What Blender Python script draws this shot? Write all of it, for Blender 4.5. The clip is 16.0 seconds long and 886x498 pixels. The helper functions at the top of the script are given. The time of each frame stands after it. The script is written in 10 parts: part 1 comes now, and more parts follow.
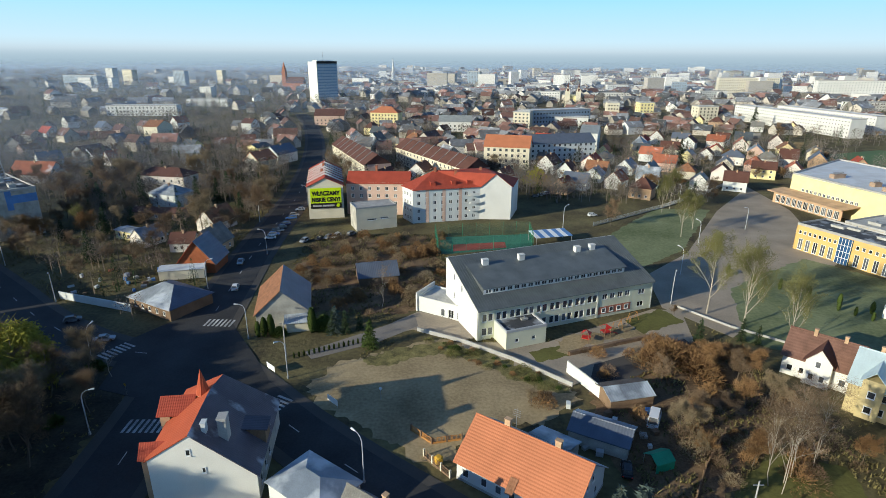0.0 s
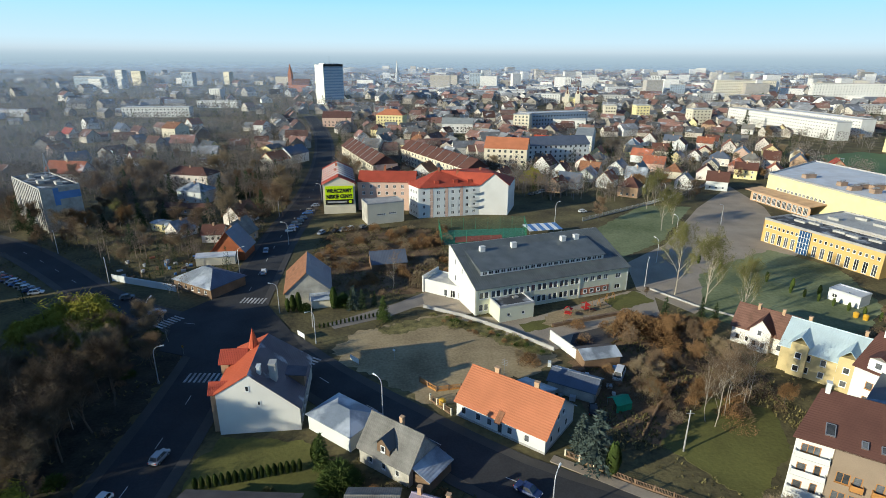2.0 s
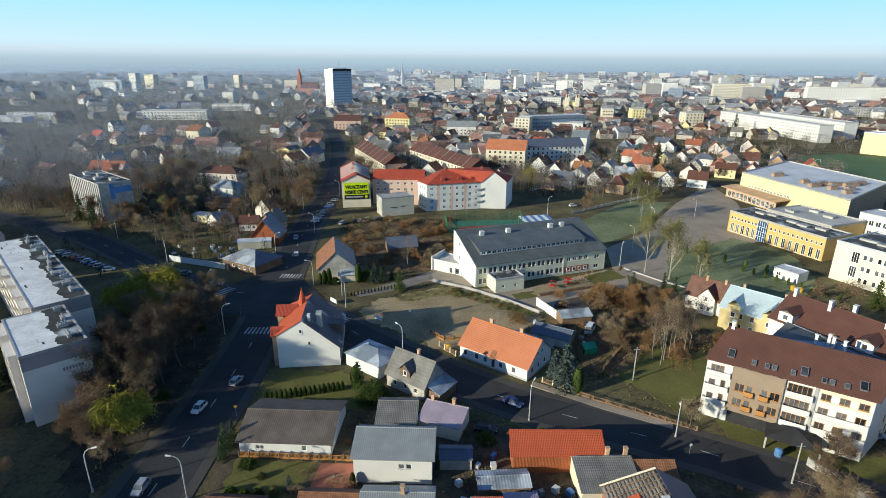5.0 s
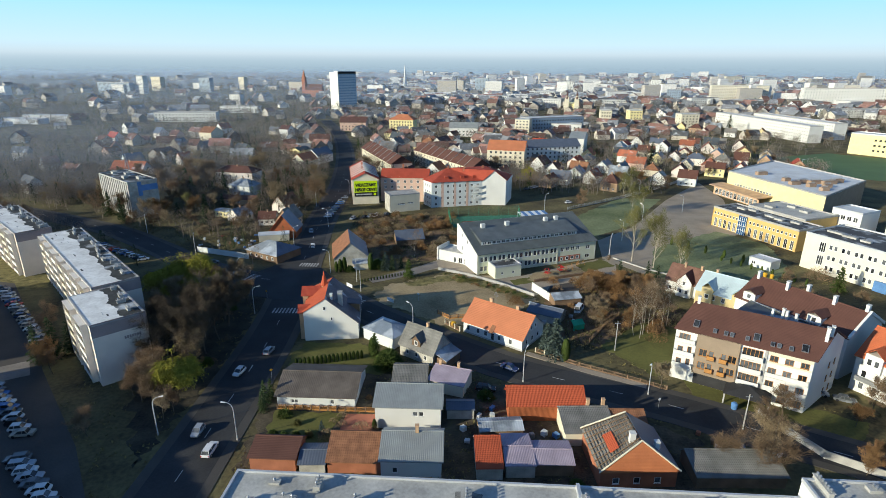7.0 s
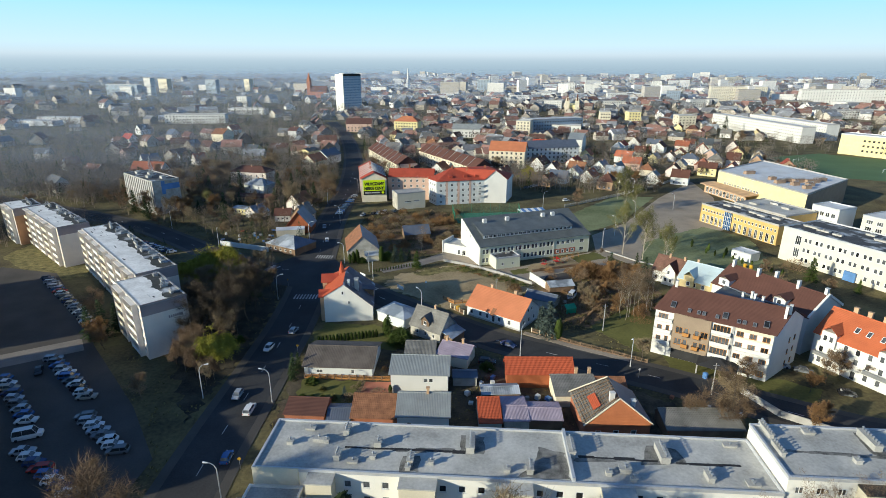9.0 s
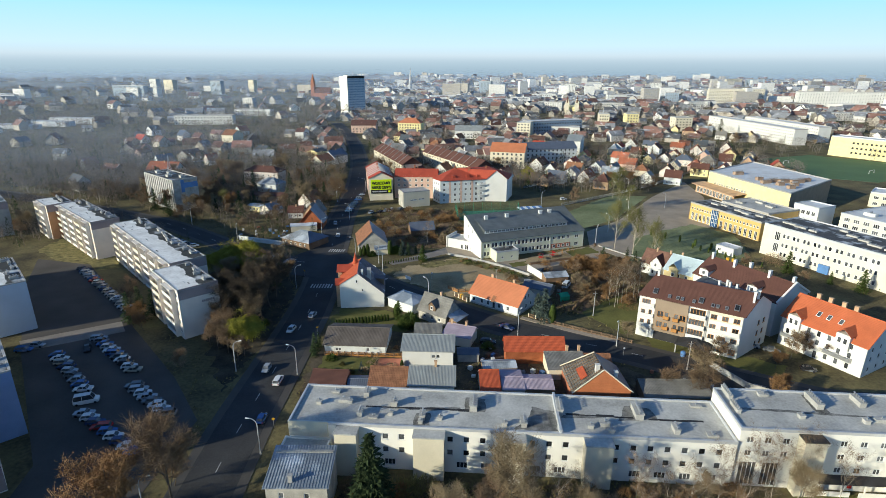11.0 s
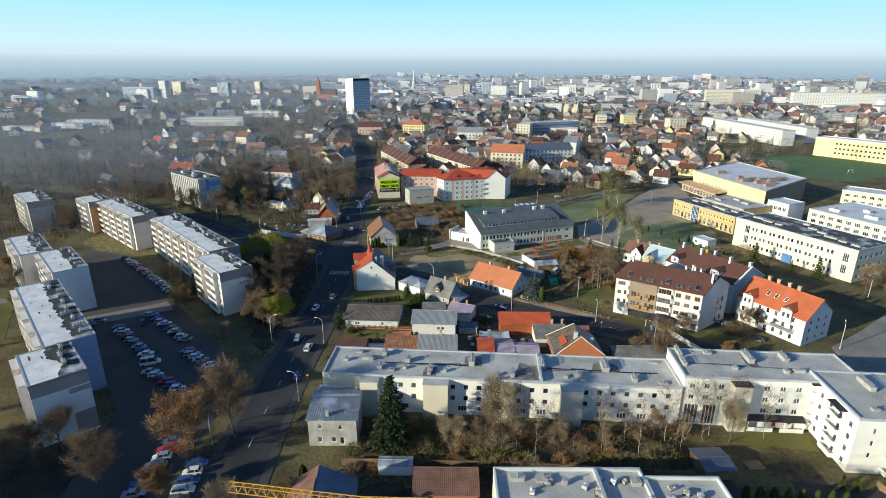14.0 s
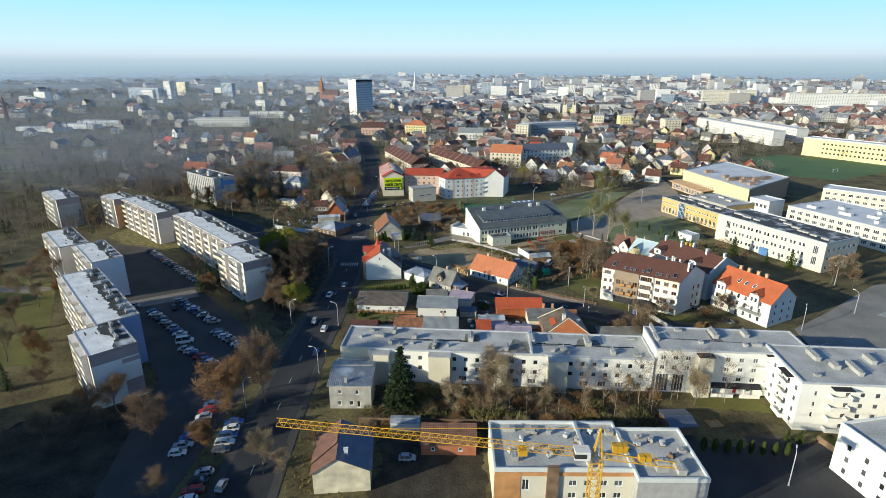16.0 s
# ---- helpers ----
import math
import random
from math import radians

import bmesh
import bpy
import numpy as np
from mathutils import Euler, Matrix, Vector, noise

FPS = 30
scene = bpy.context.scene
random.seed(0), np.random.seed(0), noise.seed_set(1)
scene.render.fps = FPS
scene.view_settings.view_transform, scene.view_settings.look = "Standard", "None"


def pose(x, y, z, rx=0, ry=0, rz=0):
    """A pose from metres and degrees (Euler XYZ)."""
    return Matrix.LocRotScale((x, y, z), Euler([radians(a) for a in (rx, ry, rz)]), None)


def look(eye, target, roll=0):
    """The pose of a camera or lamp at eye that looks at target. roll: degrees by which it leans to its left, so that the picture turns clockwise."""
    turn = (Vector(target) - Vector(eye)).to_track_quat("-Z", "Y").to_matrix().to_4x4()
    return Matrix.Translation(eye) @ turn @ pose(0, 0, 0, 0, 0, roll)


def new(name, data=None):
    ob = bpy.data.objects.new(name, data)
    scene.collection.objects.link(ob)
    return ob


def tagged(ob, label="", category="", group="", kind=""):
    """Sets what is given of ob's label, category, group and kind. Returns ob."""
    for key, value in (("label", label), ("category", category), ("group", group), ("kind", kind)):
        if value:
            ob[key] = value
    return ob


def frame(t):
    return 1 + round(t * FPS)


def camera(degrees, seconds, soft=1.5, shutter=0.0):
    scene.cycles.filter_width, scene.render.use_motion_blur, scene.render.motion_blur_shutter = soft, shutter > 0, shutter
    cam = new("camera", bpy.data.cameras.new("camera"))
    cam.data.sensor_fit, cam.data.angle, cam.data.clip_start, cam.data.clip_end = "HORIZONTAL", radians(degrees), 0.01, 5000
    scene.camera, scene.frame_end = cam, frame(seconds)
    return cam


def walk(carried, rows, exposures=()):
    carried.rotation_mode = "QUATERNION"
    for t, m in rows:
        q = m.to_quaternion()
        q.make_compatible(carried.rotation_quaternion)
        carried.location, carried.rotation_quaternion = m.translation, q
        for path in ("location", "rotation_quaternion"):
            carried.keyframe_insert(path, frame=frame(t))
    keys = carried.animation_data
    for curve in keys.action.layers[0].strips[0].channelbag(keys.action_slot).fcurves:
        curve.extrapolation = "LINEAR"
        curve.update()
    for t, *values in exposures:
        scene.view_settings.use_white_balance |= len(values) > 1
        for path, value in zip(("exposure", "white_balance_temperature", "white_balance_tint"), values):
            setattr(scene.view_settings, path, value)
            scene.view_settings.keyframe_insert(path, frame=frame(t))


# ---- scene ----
cam = camera(78, 16.0, soft=0.5)
# seconds, x, y, z, pitch, yaw, roll
PATH = [
    (0.0, 2.12, 1.60, 59.72, -19.14, -0.83, 0.28),
    (0.5, 2.19, -3.45, 60.61, -19.11, -0.73, 0.27),
    (1.0, 2.06, -8.70, 61.54, -19.10, -0.68, 0.28),
    (1.5, 1.87, -13.80, 62.55, -19.12, -0.63, 0.34),
    (2.0, 1.68, -19.15, 63.48, -19.11, -0.57, 0.35),
    (2.5, 1.45, -24.02, 64.27, -19.10, -0.52, 0.35),
    (3.0, 1.41, -29.29, 65.08, -19.07, -0.40, 0.33),
    (3.5, 1.21, -34.18, 65.79, -19.07, -0.33, 0.35),
    (4.0, 1.01, -39.41, 66.49, -19.03, -0.27, 0.35),
    (6.5, 0.14, -62.63, 69.63, -18.88, 0.04, 0.26),
    (7.0, -0.26, -67.27, 70.28, -18.86, 0.07, 0.23),
    (7.5, -0.55, -71.41, 70.90, -18.83, 0.11, 0.21),
    (8.0, -0.81, -75.74, 71.60, -18.82, 0.18, 0.19),
    (8.5, -1.01, -79.68, 72.19, -18.79, 0.25, 0.16),
    (9.0, -1.26, -83.90, 72.96, -18.81, 0.33, 0.13),
    (11.5, -2.63, -104.03, 76.46, -18.75, 0.48, 0.23),
    (12.0, -2.73, -108.26, 77.29, -18.77, 0.52, 0.22),
    (12.5, -2.68, -112.23, 78.13, -18.79, 0.59, 0.18),
    (13.0, -2.59, -116.46, 78.99, -18.79, 0.65, 0.12),
    (13.5, -2.54, -120.67, 79.77, -18.79, 0.69, 0.11),
    (14.0, -2.53, -125.21, 80.63, -18.80, 0.75, 0.10),
    (14.5, -2.64, -129.66, 81.36, -18.80, 0.77, 0.09),
    (15.0, -2.68, -134.29, 82.36, -18.85, 0.79, 0.11),
    (15.5, -2.80, -138.83, 83.23, -18.87, 0.79, 0.07),
    (16.0, -2.84, -143.72, 84.12, -18.87, 0.83, 0.07),
]
walk(cam, [(t, pose(x, y, z, 90 + p, 0, w) @ pose(0, 0, 0, 0, 0, r)) for t, x, y, z, p, w, r in PATH],
     [(0.0, 0.22, 6150, 9), (4.0, 0.25, 6160, 9), (9.0, 0.30, 6170, 9), (16.0, 0.31, 6170, 9)])

# ---- light ----
SUN_EL, SUN_TOWARDS = 16.5, (0.885, 0.466)  # low winter sun; light travels towards the north-east
world = bpy.data.worlds.new("sky")
scene.world = world
world.use_nodes = True
wn = world.node_tree.nodes
sky = wn.new("ShaderNodeTexSky")
sky.sky_type, sky.sun_disc = "NISHITA", False
sky.sun_elevation = radians(SUN_EL)
sky.sun_rotation = math.atan2(-SUN_TOWARDS[0], -SUN_TOWARDS[1])
sky.air_density, sky.dust_density, sky.ozone_density = 1.0, 0.15, 5.0
world.node_tree.links.new(sky.outputs[0], wn["Background"].inputs[0])
wn["Background"].inputs[1].default_value = 0.125
# winter haze lies along the whole horizon and thins out upwards
wl = world.node_tree.links.new
split = wn.new("ShaderNodeSeparateXYZ")
wl(wn.new("ShaderNodeTexCoord").outputs["Generated"], split.inputs[0])
ramp = wn.new("ShaderNodeValToRGB")
spots = ((0.0, (0.43, 0.52, 0.58)), (0.012, (0.56, 0.66, 0.70)), (0.028, (0.56, 0.74, 0.81)), (0.09, (0.37, 0.71, 0.94)), (0.3, (0.22, 0.44, 0.66)))
while len(ramp.color_ramp.elements) < len(spots):
    ramp.color_ramp.elements.new(0.5)
for el, (at, c) in zip(ramp.color_ramp.elements, spots):
    el.position, el.color = at, (*c, 1)
wl(split.outputs[2], ramp.inputs[0])
haze_light = wn.new("ShaderNodeBackground")
wl(ramp.outputs[0], haze_light.inputs[0])
thin = wn.new("ShaderNodeMapRange")
for i, v in enumerate((0.08, 0.22, 1.0, 0.0)):
    thin.inputs[i + 1].default_value = v
wl(split.outputs[2], thin.inputs[0])
blend = wn.new("ShaderNodeMixShader")
wl(thin.outputs[0], blend.inputs[0])
wl(wn["Background"].outputs[0], blend.inputs[1])
wl(haze_light.outputs[0], blend.inputs[2])
wl(blend.outputs[0], wn["World Output"].inputs[0])
sun = new("sun", bpy.data.lights.new("sun", "SUN"))
sun.data.energy, sun.data.angle, sun.data.color = 5.0, radians(0.55), (1.0, 0.92, 0.69)
down = math.tan(radians(SUN_EL))
sun.matrix_world = look((0, 0, 200), (SUN_TOWARDS[0], SUN_TOWARDS[1], 200 - down))

# ---- materials ----
def surf(name, col, rough=0.8, metal=0.0, var=0.18, scale=0.35, fine=6.0, bump=0.02, col2=None, ribs=0.0, rib_axis="X",
         courses=0.0, shuffle=0.0, frost=0.0, spec=0.3, island=False, world_space=False):
    """A weathered surface: blotches, fine grain, optional ribs (metres apart) and cross courses, and thin frost."""
    m = bpy.data.materials.new(name)
    m.use_nodes = True
    n, link = m.node_tree.nodes, m.node_tree.links.new
    b = n["Principled BSDF"]
    b.inputs["Roughness"].default_value, b.inputs["Metallic"].default_value = rough, metal
    b.inputs["Specular IOR Level"].default_value = spec
    if world_space:
        where = n.new("ShaderNodeNewGeometry").outputs["Position"]
    else:
        where = n.new("ShaderNodeTexCoord").outputs["Object"]

    def noise_tex(s, detail=4.0):
        t = n.new("ShaderNodeTexNoise")
        t.inputs["Scale"].default_value, t.inputs["Detail"].default_value = s, detail
        link(where, t.inputs["Vector"])
        return t.outputs["Fac"]

    def maths(op, a, c):
        t = n.new("ShaderNodeMath")
        t.operation = op
        for i, v in enumerate((a, c)):
            if isinstance(v, (int, float)):
                t.inputs[i].default_value = v
            else:
                link(v, t.inputs[i])
        return t.outputs[0]

    def mixed(fac, a, c):
        t = n.new("ShaderNodeMix")
        t.data_type = "RGBA"
        for sock, v in ((t.inputs[0], fac), (t.inputs[6], a), (t.inputs[7], c)):
            if isinstance(v, (int, float)):
                sock.default_value = v
            elif isinstance(v, tuple):
                sock.default_value = (*v, 1)
            else:
                link(v, sock)
        return t.outputs[2]

    big, small = noise_tex(scale), noise_tex(fine)
    dark, light = tuple(c * (1 - var) for c in col), tuple(min(1, c * (1 + var)) for c in (col2 or col))
    ramp = n.new("ShaderNodeMapRange")
    ramp.inputs[1].default_value, ramp.inputs[2].default_value = 0.33, 0.67
    link(maths("ADD", maths("MULTIPLY", big, 0.65), maths("MULTIPLY", small, 0.35)), ramp.inputs[0])
    colour = mixed(ramp.outputs[0], dark, light)
    if shuffle:
        if island:
            r = n.new("ShaderNodeNewGeometry").outputs["Random Per Island"]
        else:
            r = n.new("ShaderNodeObjectInfo").outputs["Random"]
        hsv = n.new("ShaderNodeHueSaturation")
        link(colour, hsv.inputs["Color"])
        link(maths("ADD", maths("MULTIPLY", r, 2 * shuffle), 1 - shuffle), hsv.inputs["Value"])
        colour = hsv.outputs[0]
    if frost:
        f = n.new("ShaderNodeMapRange")
        f.inputs[1].default_value, f.inputs[2].default_value = 0.62 - 0.3 * frost, 0.75 - 0.2 * frost
        link(noise_tex(0.22, 7.0), f.inputs[0])
        colour = mixed(maths("MULTIPLY", f.outputs[0], 0.75), colour, (0.62, 0.66, 0.7))
    link(colour, b.inputs["Base Color"])
    height, strength = maths("MULTIPLY", small, bump), 0.6
    for gap, axis in ((ribs, rib_axis), (courses, "Y" if rib_axis == "X" else "X")):
        if gap:
            w = n.new("ShaderNodeTexWave")
            w.bands_direction, w.wave_profile = axis, "SIN"
            w.inputs["Scale"].default_value = 0.314159 / gap
            w.inputs["Distortion"].default_value = 0.3
            link(where, w.inputs["Vector"])
            height, strength = maths("ADD", height, maths("MULTIPLY", w.outputs["Fac"], 0.03)), 0.8
    bp = n.new("ShaderNodeBump")
    bp.inputs["Strength"].default_value, bp.inputs["Distance"].default_value = strength, 1.0
    link(height, bp.inputs["Height"])
    link(bp.outputs[0], b.inputs["Normal"])
    return m


white_plaster = surf("white_plaster", (0.67, 0.66, 0.62), var=0.09, scale=0.15)
white_paint = surf("white_paint", (0.81, 0.785, 0.71), var=0.08, scale=0.2)
cool_plaster = surf("cool_plaster", (0.62, 0.64, 0.62), var=0.09, scale=0.2)
cream_plaster = surf("cream_plaster", (0.66, 0.6, 0.46), var=0.1, scale=0.2)
panel_plaster = surf("panel_plaster", (0.74, 0.67, 0.59), var=0.1, scale=0.25)
mauve_plaster = surf("mauve_plaster", (0.3, 0.25, 0.25), var=0.12, scale=0.3)
blue_plaster = surf("blue_plaster", (0.2, 0.28, 0.46), var=0.1)
tan_plaster = surf("tan_plaster", (0.29, 0.22, 0.155), var=0.12)
orange_plaster = surf("orange_plaster", (0.5, 0.27, 0.14), var=0.12)
pale_yellow = surf("pale_yellow", (0.76, 0.66, 0.34), var=0.08)
ochre_plaster = surf("ochre_plaster", (0.6, 0.395, 0.14), var=0.1)
pink_plaster = surf("pink_plaster", (0.6, 0.42, 0.33), var=0.1)
terracotta = surf("terracotta", (0.42, 0.16, 0.1), var=0.12)
stained_wall = surf("stained_wall", (0.4, 0.38, 0.33), var=0.35, scale=0.4)
brick_red = surf("brick_red", (0.34, 0.13, 0.07), var=0.25, fine=12)
orange_brick = surf("orange_brick", (0.44, 0.15, 0.06), var=0.15, scale=0.4, courses=0.25)
brick_tan = surf("brick_tan", (0.5, 0.33, 0.2), var=0.25, fine=12)
timber_red = surf("timber_red", (0.3, 0.09, 0.035), var=0.25, ribs=0.25)
timber = surf("timber", (0.2, 0.13, 0.08), var=0.3, ribs=0.2)
concrete = surf("concrete", (0.38, 0.37, 0.35), var=0.2, scale=0.5)
tile_orange = surf("tile_orange", (0.5, 0.18, 0.085), var=0.12, ribs=0.3, courses=0.38, scale=0.25)
tile_red = surf("tile_red", (0.37, 0.065, 0.035), var=0.15, ribs=0.32, courses=0.4)
tile_vermilion = surf("tile_vermilion", (0.47, 0.125, 0.05), var=0.14, ribs=0.3, courses=0.38, scale=0.3)
tile_bright = surf("tile_bright", (0.42, 0.085, 0.035), var=0.12, ribs=0.3, courses=0.38)
tile_mauve = surf("tile_mauve", (0.17, 0.09, 0.065), var=0.3, ribs=0.4, courses=0.5, scale=0.5)
old_render = surf("old_render", (0.64, 0.56, 0.4), var=0.35, scale=0.35)
school_cream = surf("school_cream", (0.68, 0.63, 0.5), var=0.1, scale=0.2)
butter_plaster = surf("butter_plaster", (0.56, 0.45, 0.23), var=0.12)
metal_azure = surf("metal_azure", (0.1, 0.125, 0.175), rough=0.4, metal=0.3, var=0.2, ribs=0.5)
block_orange = surf("block_orange", (0.5, 0.25, 0.1), var=0.3, courses=0.25, fine=8)
tile_rust = surf("tile_rust", (0.25, 0.115, 0.06), var=0.35, ribs=0.4, courses=0.5, scale=0.8)
tile_brown = surf("tile_brown", (0.115, 0.052, 0.038), var=0.16, scale=0.3, courses=0.35)
tile_town = surf("tile_town", (0.3, 0.1, 0.055), var=0.25, ribs=0.4, shuffle=0.4, frost=0.15)
metal_grey = surf("metal_grey", (0.33, 0.345, 0.33), rough=0.45, metal=0.25, var=0.15, ribs=0.35)
metal_frost = surf("metal_frost", (0.23, 0.255, 0.28), rough=0.55, metal=0.1, var=0.25, scale=0.5, ribs=0.5, frost=0.6)
frost_sheet = surf("frost_sheet", (0.22, 0.26, 0.31), rough=0.55, metal=0.1, var=0.2, scale=0.4, frost=0.5)
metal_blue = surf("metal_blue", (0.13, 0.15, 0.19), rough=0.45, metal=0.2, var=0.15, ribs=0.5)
metal_dark = surf("metal_dark", (0.1, 0.115, 0.125), rough=0.5, metal=0.3, var=0.16, scale=0.2)
metal_aqua = surf("metal_aqua", (0.5, 0.6, 0.62), rough=0.5, metal=0.1, var=0.1, ribs=0.4)
slate_grey = surf("slate_grey", (0.19, 0.183, 0.165), var=0.35, ribs=0.35, courses=0.5)
shed_roof = surf("shed_roof", (0.12, 0.1, 0.085), var=0.35, ribs=0.4)
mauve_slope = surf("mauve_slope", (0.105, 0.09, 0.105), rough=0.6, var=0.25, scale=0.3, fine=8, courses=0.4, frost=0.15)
pale_green_plaster = surf("pale_green_plaster", (0.66, 0.66, 0.5), var=0.08, scale=0.2)
metal_school = surf("metal_school", (0.14, 0.155, 0.155), rough=0.5, metal=0.25, var=0.25, scale=0.3)
mauve_roof = surf("mauve_roof", (0.36, 0.3, 0.36), var=0.2, ribs=0.3)
roof_felt = surf("roof_felt", (0.45, 0.44, 0.405), rough=0.85, var=0.3, scale=0.16, fine=2.0)
felt_worn = surf("felt_worn", (0.11, 0.108, 0.1), rough=0.85, var=0.5, scale=0.6, col2=(0.2, 0.195, 0.18))
felt_bare = surf("felt_bare", (0.05, 0.052, 0.05), rough=0.85, var=0.35, scale=0.5, frost=0.3)
block_brown = surf("block_brown", (0.33, 0.23, 0.16), var=0.2, fine=5)
sky_plaster = surf("sky_plaster", (0.42, 0.5, 0.6), var=0.08, scale=0.2)
roof_white = surf("roof_white", (0.58, 0.59, 0.6), rough=0.8, var=0.16, scale=0.12, frost=0.5)
roof_frosted = surf("roof_frosted", (0.66, 0.65, 0.62), rough=0.8, var=0.16, scale=0.25, fine=1.5, col2=(0.74, 0.74, 0.72))
roof_black = surf("roof_black", (0.07, 0.072, 0.075), rough=0.8, var=0.3, scale=0.3, frost=0.35)
asphalt = surf("asphalt", (0.04, 0.04, 0.041), rough=0.85, var=0.35, scale=0.1, fine=3.0, world_space=True)
# lighter asphalt: sunlight on the junction is put into the base colour
asphalt_worn_sunlit = surf("asphalt_worn_sunlit", (0.23, 0.215, 0.19), rough=0.9, var=0.25, scale=0.1, fine=3.0, world_space=True)
asphalt_old = surf("asphalt_old", (0.075, 0.067, 0.06), rough=0.9, var=0.25, scale=0.1, fine=3.0, world_space=True)
paving = surf("paving", (0.22, 0.195, 0.17), var=0.22, scale=0.2, fine=2.5, world_space=True)
paving_warm = surf("paving_warm", (0.32, 0.265, 0.2), var=0.22, scale=0.12, fine=2.0, world_space=True)
yard_soil = surf("yard_soil", (0.06, 0.045, 0.03), rough=0.95, var=0.45, scale=0.3, fine=2.5, col2=(0.1, 0.08, 0.05), bump=0.15, world_space=True)
verge = surf("verge", (0.12, 0.11, 0.04), rough=0.95, var=0.5, scale=0.5, fine=3.0, col2=(0.19, 0.16, 0.06), bump=0.2, world_space=True)
paving_dark = surf("paving_dark", (0.07, 0.064, 0.057), var=0.2, scale=0.15, world_space=True)
sand = surf("sand", (0.27, 0.2, 0.105), rough=0.95, var=0.32, scale=0.1, fine=1.6, col2=(0.33, 0.255, 0.145), bump=0.1, world_space=True)
lawn = surf("lawn", (0.125, 0.12, 0.032), rough=0.95, var=0.3, scale=0.1, fine=1.5, bump=0.12, world_space=True)
lawn_frost = surf("lawn_frost", (0.11, 0.14, 0.055), rough=0.95, var=0.22, scale=0.06, fine=1.0, col2=(0.2, 0.22, 0.115), bump=0.1, world_space=True)
soil = surf("soil", (0.075, 0.058, 0.032), rough=0.95, var=0.45, scale=0.09, fine=1.1, col2=(0.125, 0.105, 0.045), bump=0.25, world_space=True)
turf_green = surf("turf_green", (0.085, 0.15, 0.065), rough=0.9, var=0.12, scale=0.05, world_space=True)
court_green = surf("court_green", (0.05, 0.17, 0.11), var=0.12)
court_red = surf("court_red", (0.33, 0.06, 0.045), var=0.15)
paint_white = surf("paint_white", (0.4, 0.4, 0.39), var=0.5, fine=4.0, world_space=True)
joinery = surf("joinery", (0.78, 0.78, 0.76), rough=0.5, var=0.04)
joinery_wood = surf("joinery_wood", (0.42, 0.2, 0.06), rough=0.6, var=0.15)
glazing = surf("glazing", (0.075, 0.08, 0.085), rough=0.1, var=0.5, scale=0.8, spec=0.6, bump=0.0, shuffle=0.8)
blue_glazing = surf("blue_glazing", (0.03, 0.09, 0.2), rough=0.1, var=0.3, spec=0.6, bump=0.0)
steel = surf("steel", (0.42, 0.43, 0.44), rough=0.4, metal=0.7, var=0.1)
galvanised = surf("galvanised", (0.55, 0.56, 0.57), rough=0.5, metal=0.3, var=0.12)
vent_grey = surf("vent_grey", (0.4, 0.39, 0.36), rough=0.7, var=0.25, fine=4)
tar = surf("tar", (0.03, 0.03, 0.032), var=0.3)
rubber = surf("rubber", (0.02, 0.02, 0.021), var=0.2)
crane_yellow = surf("crane_yellow", (0.58, 0.33, 0.03), rough=0.45, var=0.12)
bark = surf("bark", (0.12, 0.095, 0.07), var=0.3, fine=9)
bark_birch = surf("bark_birch", (0.38, 0.33, 0.26), var=0.35, fine=5)
twigs_brown = surf("twigs_brown", (0.19, 0.13, 0.08), rough=0.95, var=0.3, shuffle=0.3, spec=0.1)
twigs_rust = surf("twigs_rust", (0.24, 0.14, 0.065), rough=0.95, var=0.3, shuffle=0.25, spec=0.1)
twigs_dark = surf("twigs_dark", (0.085, 0.065, 0.045), rough=0.95, var=0.3, shuffle=0.3, spec=0.1)
twigs_grey = surf("twigs_grey", (0.25, 0.19, 0.115), rough=0.95, var=0.3, shuffle=0.2, spec=0.1)
leaf_willow = surf("leaf_willow", (0.27, 0.25, 0.04), rough=0.9, var=0.3, shuffle=0.2, spec=0.1)
leaf_olive = surf("leaf_olive", (0.17, 0.16, 0.06), rough=0.95, var=0.3, shuffle=0.2, spec=0.1)
# near-black soil: deep shade is put into the ground colour
shaded_soil = surf("shaded_soil", (0.03, 0.027, 0.02), rough=0.95, var=0.5, scale=0.2, fine=2.0, col2=(0.055, 0.046, 0.03), bump=0.2, world_space=True)
litter = surf("litter", (0.11, 0.07, 0.038), rough=0.95, var=0.5, scale=0.25, fine=2.5, col2=(0.17, 0.11, 0.06), bump=0.2, world_space=True)
grass_dry = surf("grass_dry", (0.16, 0.135, 0.055), rough=0.95, var=0.3, shuffle=0.5, island=True, spec=0.1)
needle = surf("needle", (0.042, 0.062, 0.026), rough=0.9, var=0.35, shuffle=0.3, spec=0.1)
needle_blue = surf("needle_blue", (0.075, 0.1, 0.085), rough=0.9, var=0.3, spec=0.1)
thuja = surf("thuja", (0.07, 0.1, 0.025), rough=0.9, var=0.35, shuffle=0.2, spec=0.1)
billboard_green = surf("billboard_green", (0.55, 0.72, 0.0), rough=0.5, var=0.03)
ink = surf("ink", (0.012, 0.012, 0.012), rough=0.6, var=0.2)
sign_red = surf("sign_red", (0.55, 0.03, 0.02), rough=0.5, var=0.1)
tarp_blue = surf("tarp_blue", (0.1, 0.22, 0.45), rough=0.5, var=0.2)
tarp_green = surf("tarp_green", (0.03, 0.3, 0.16), rough=0.5, var=0.25)
net_green = surf("net_green", (0.03, 0.2, 0.12), rough=0.8, var=0.2)
net_open = surf("net_open", (0.04, 0.24, 0.14), rough=0.8, var=0.2)
net_open.node_tree.nodes["Principled BSDF"].inputs["Alpha"].default_value = 0.24
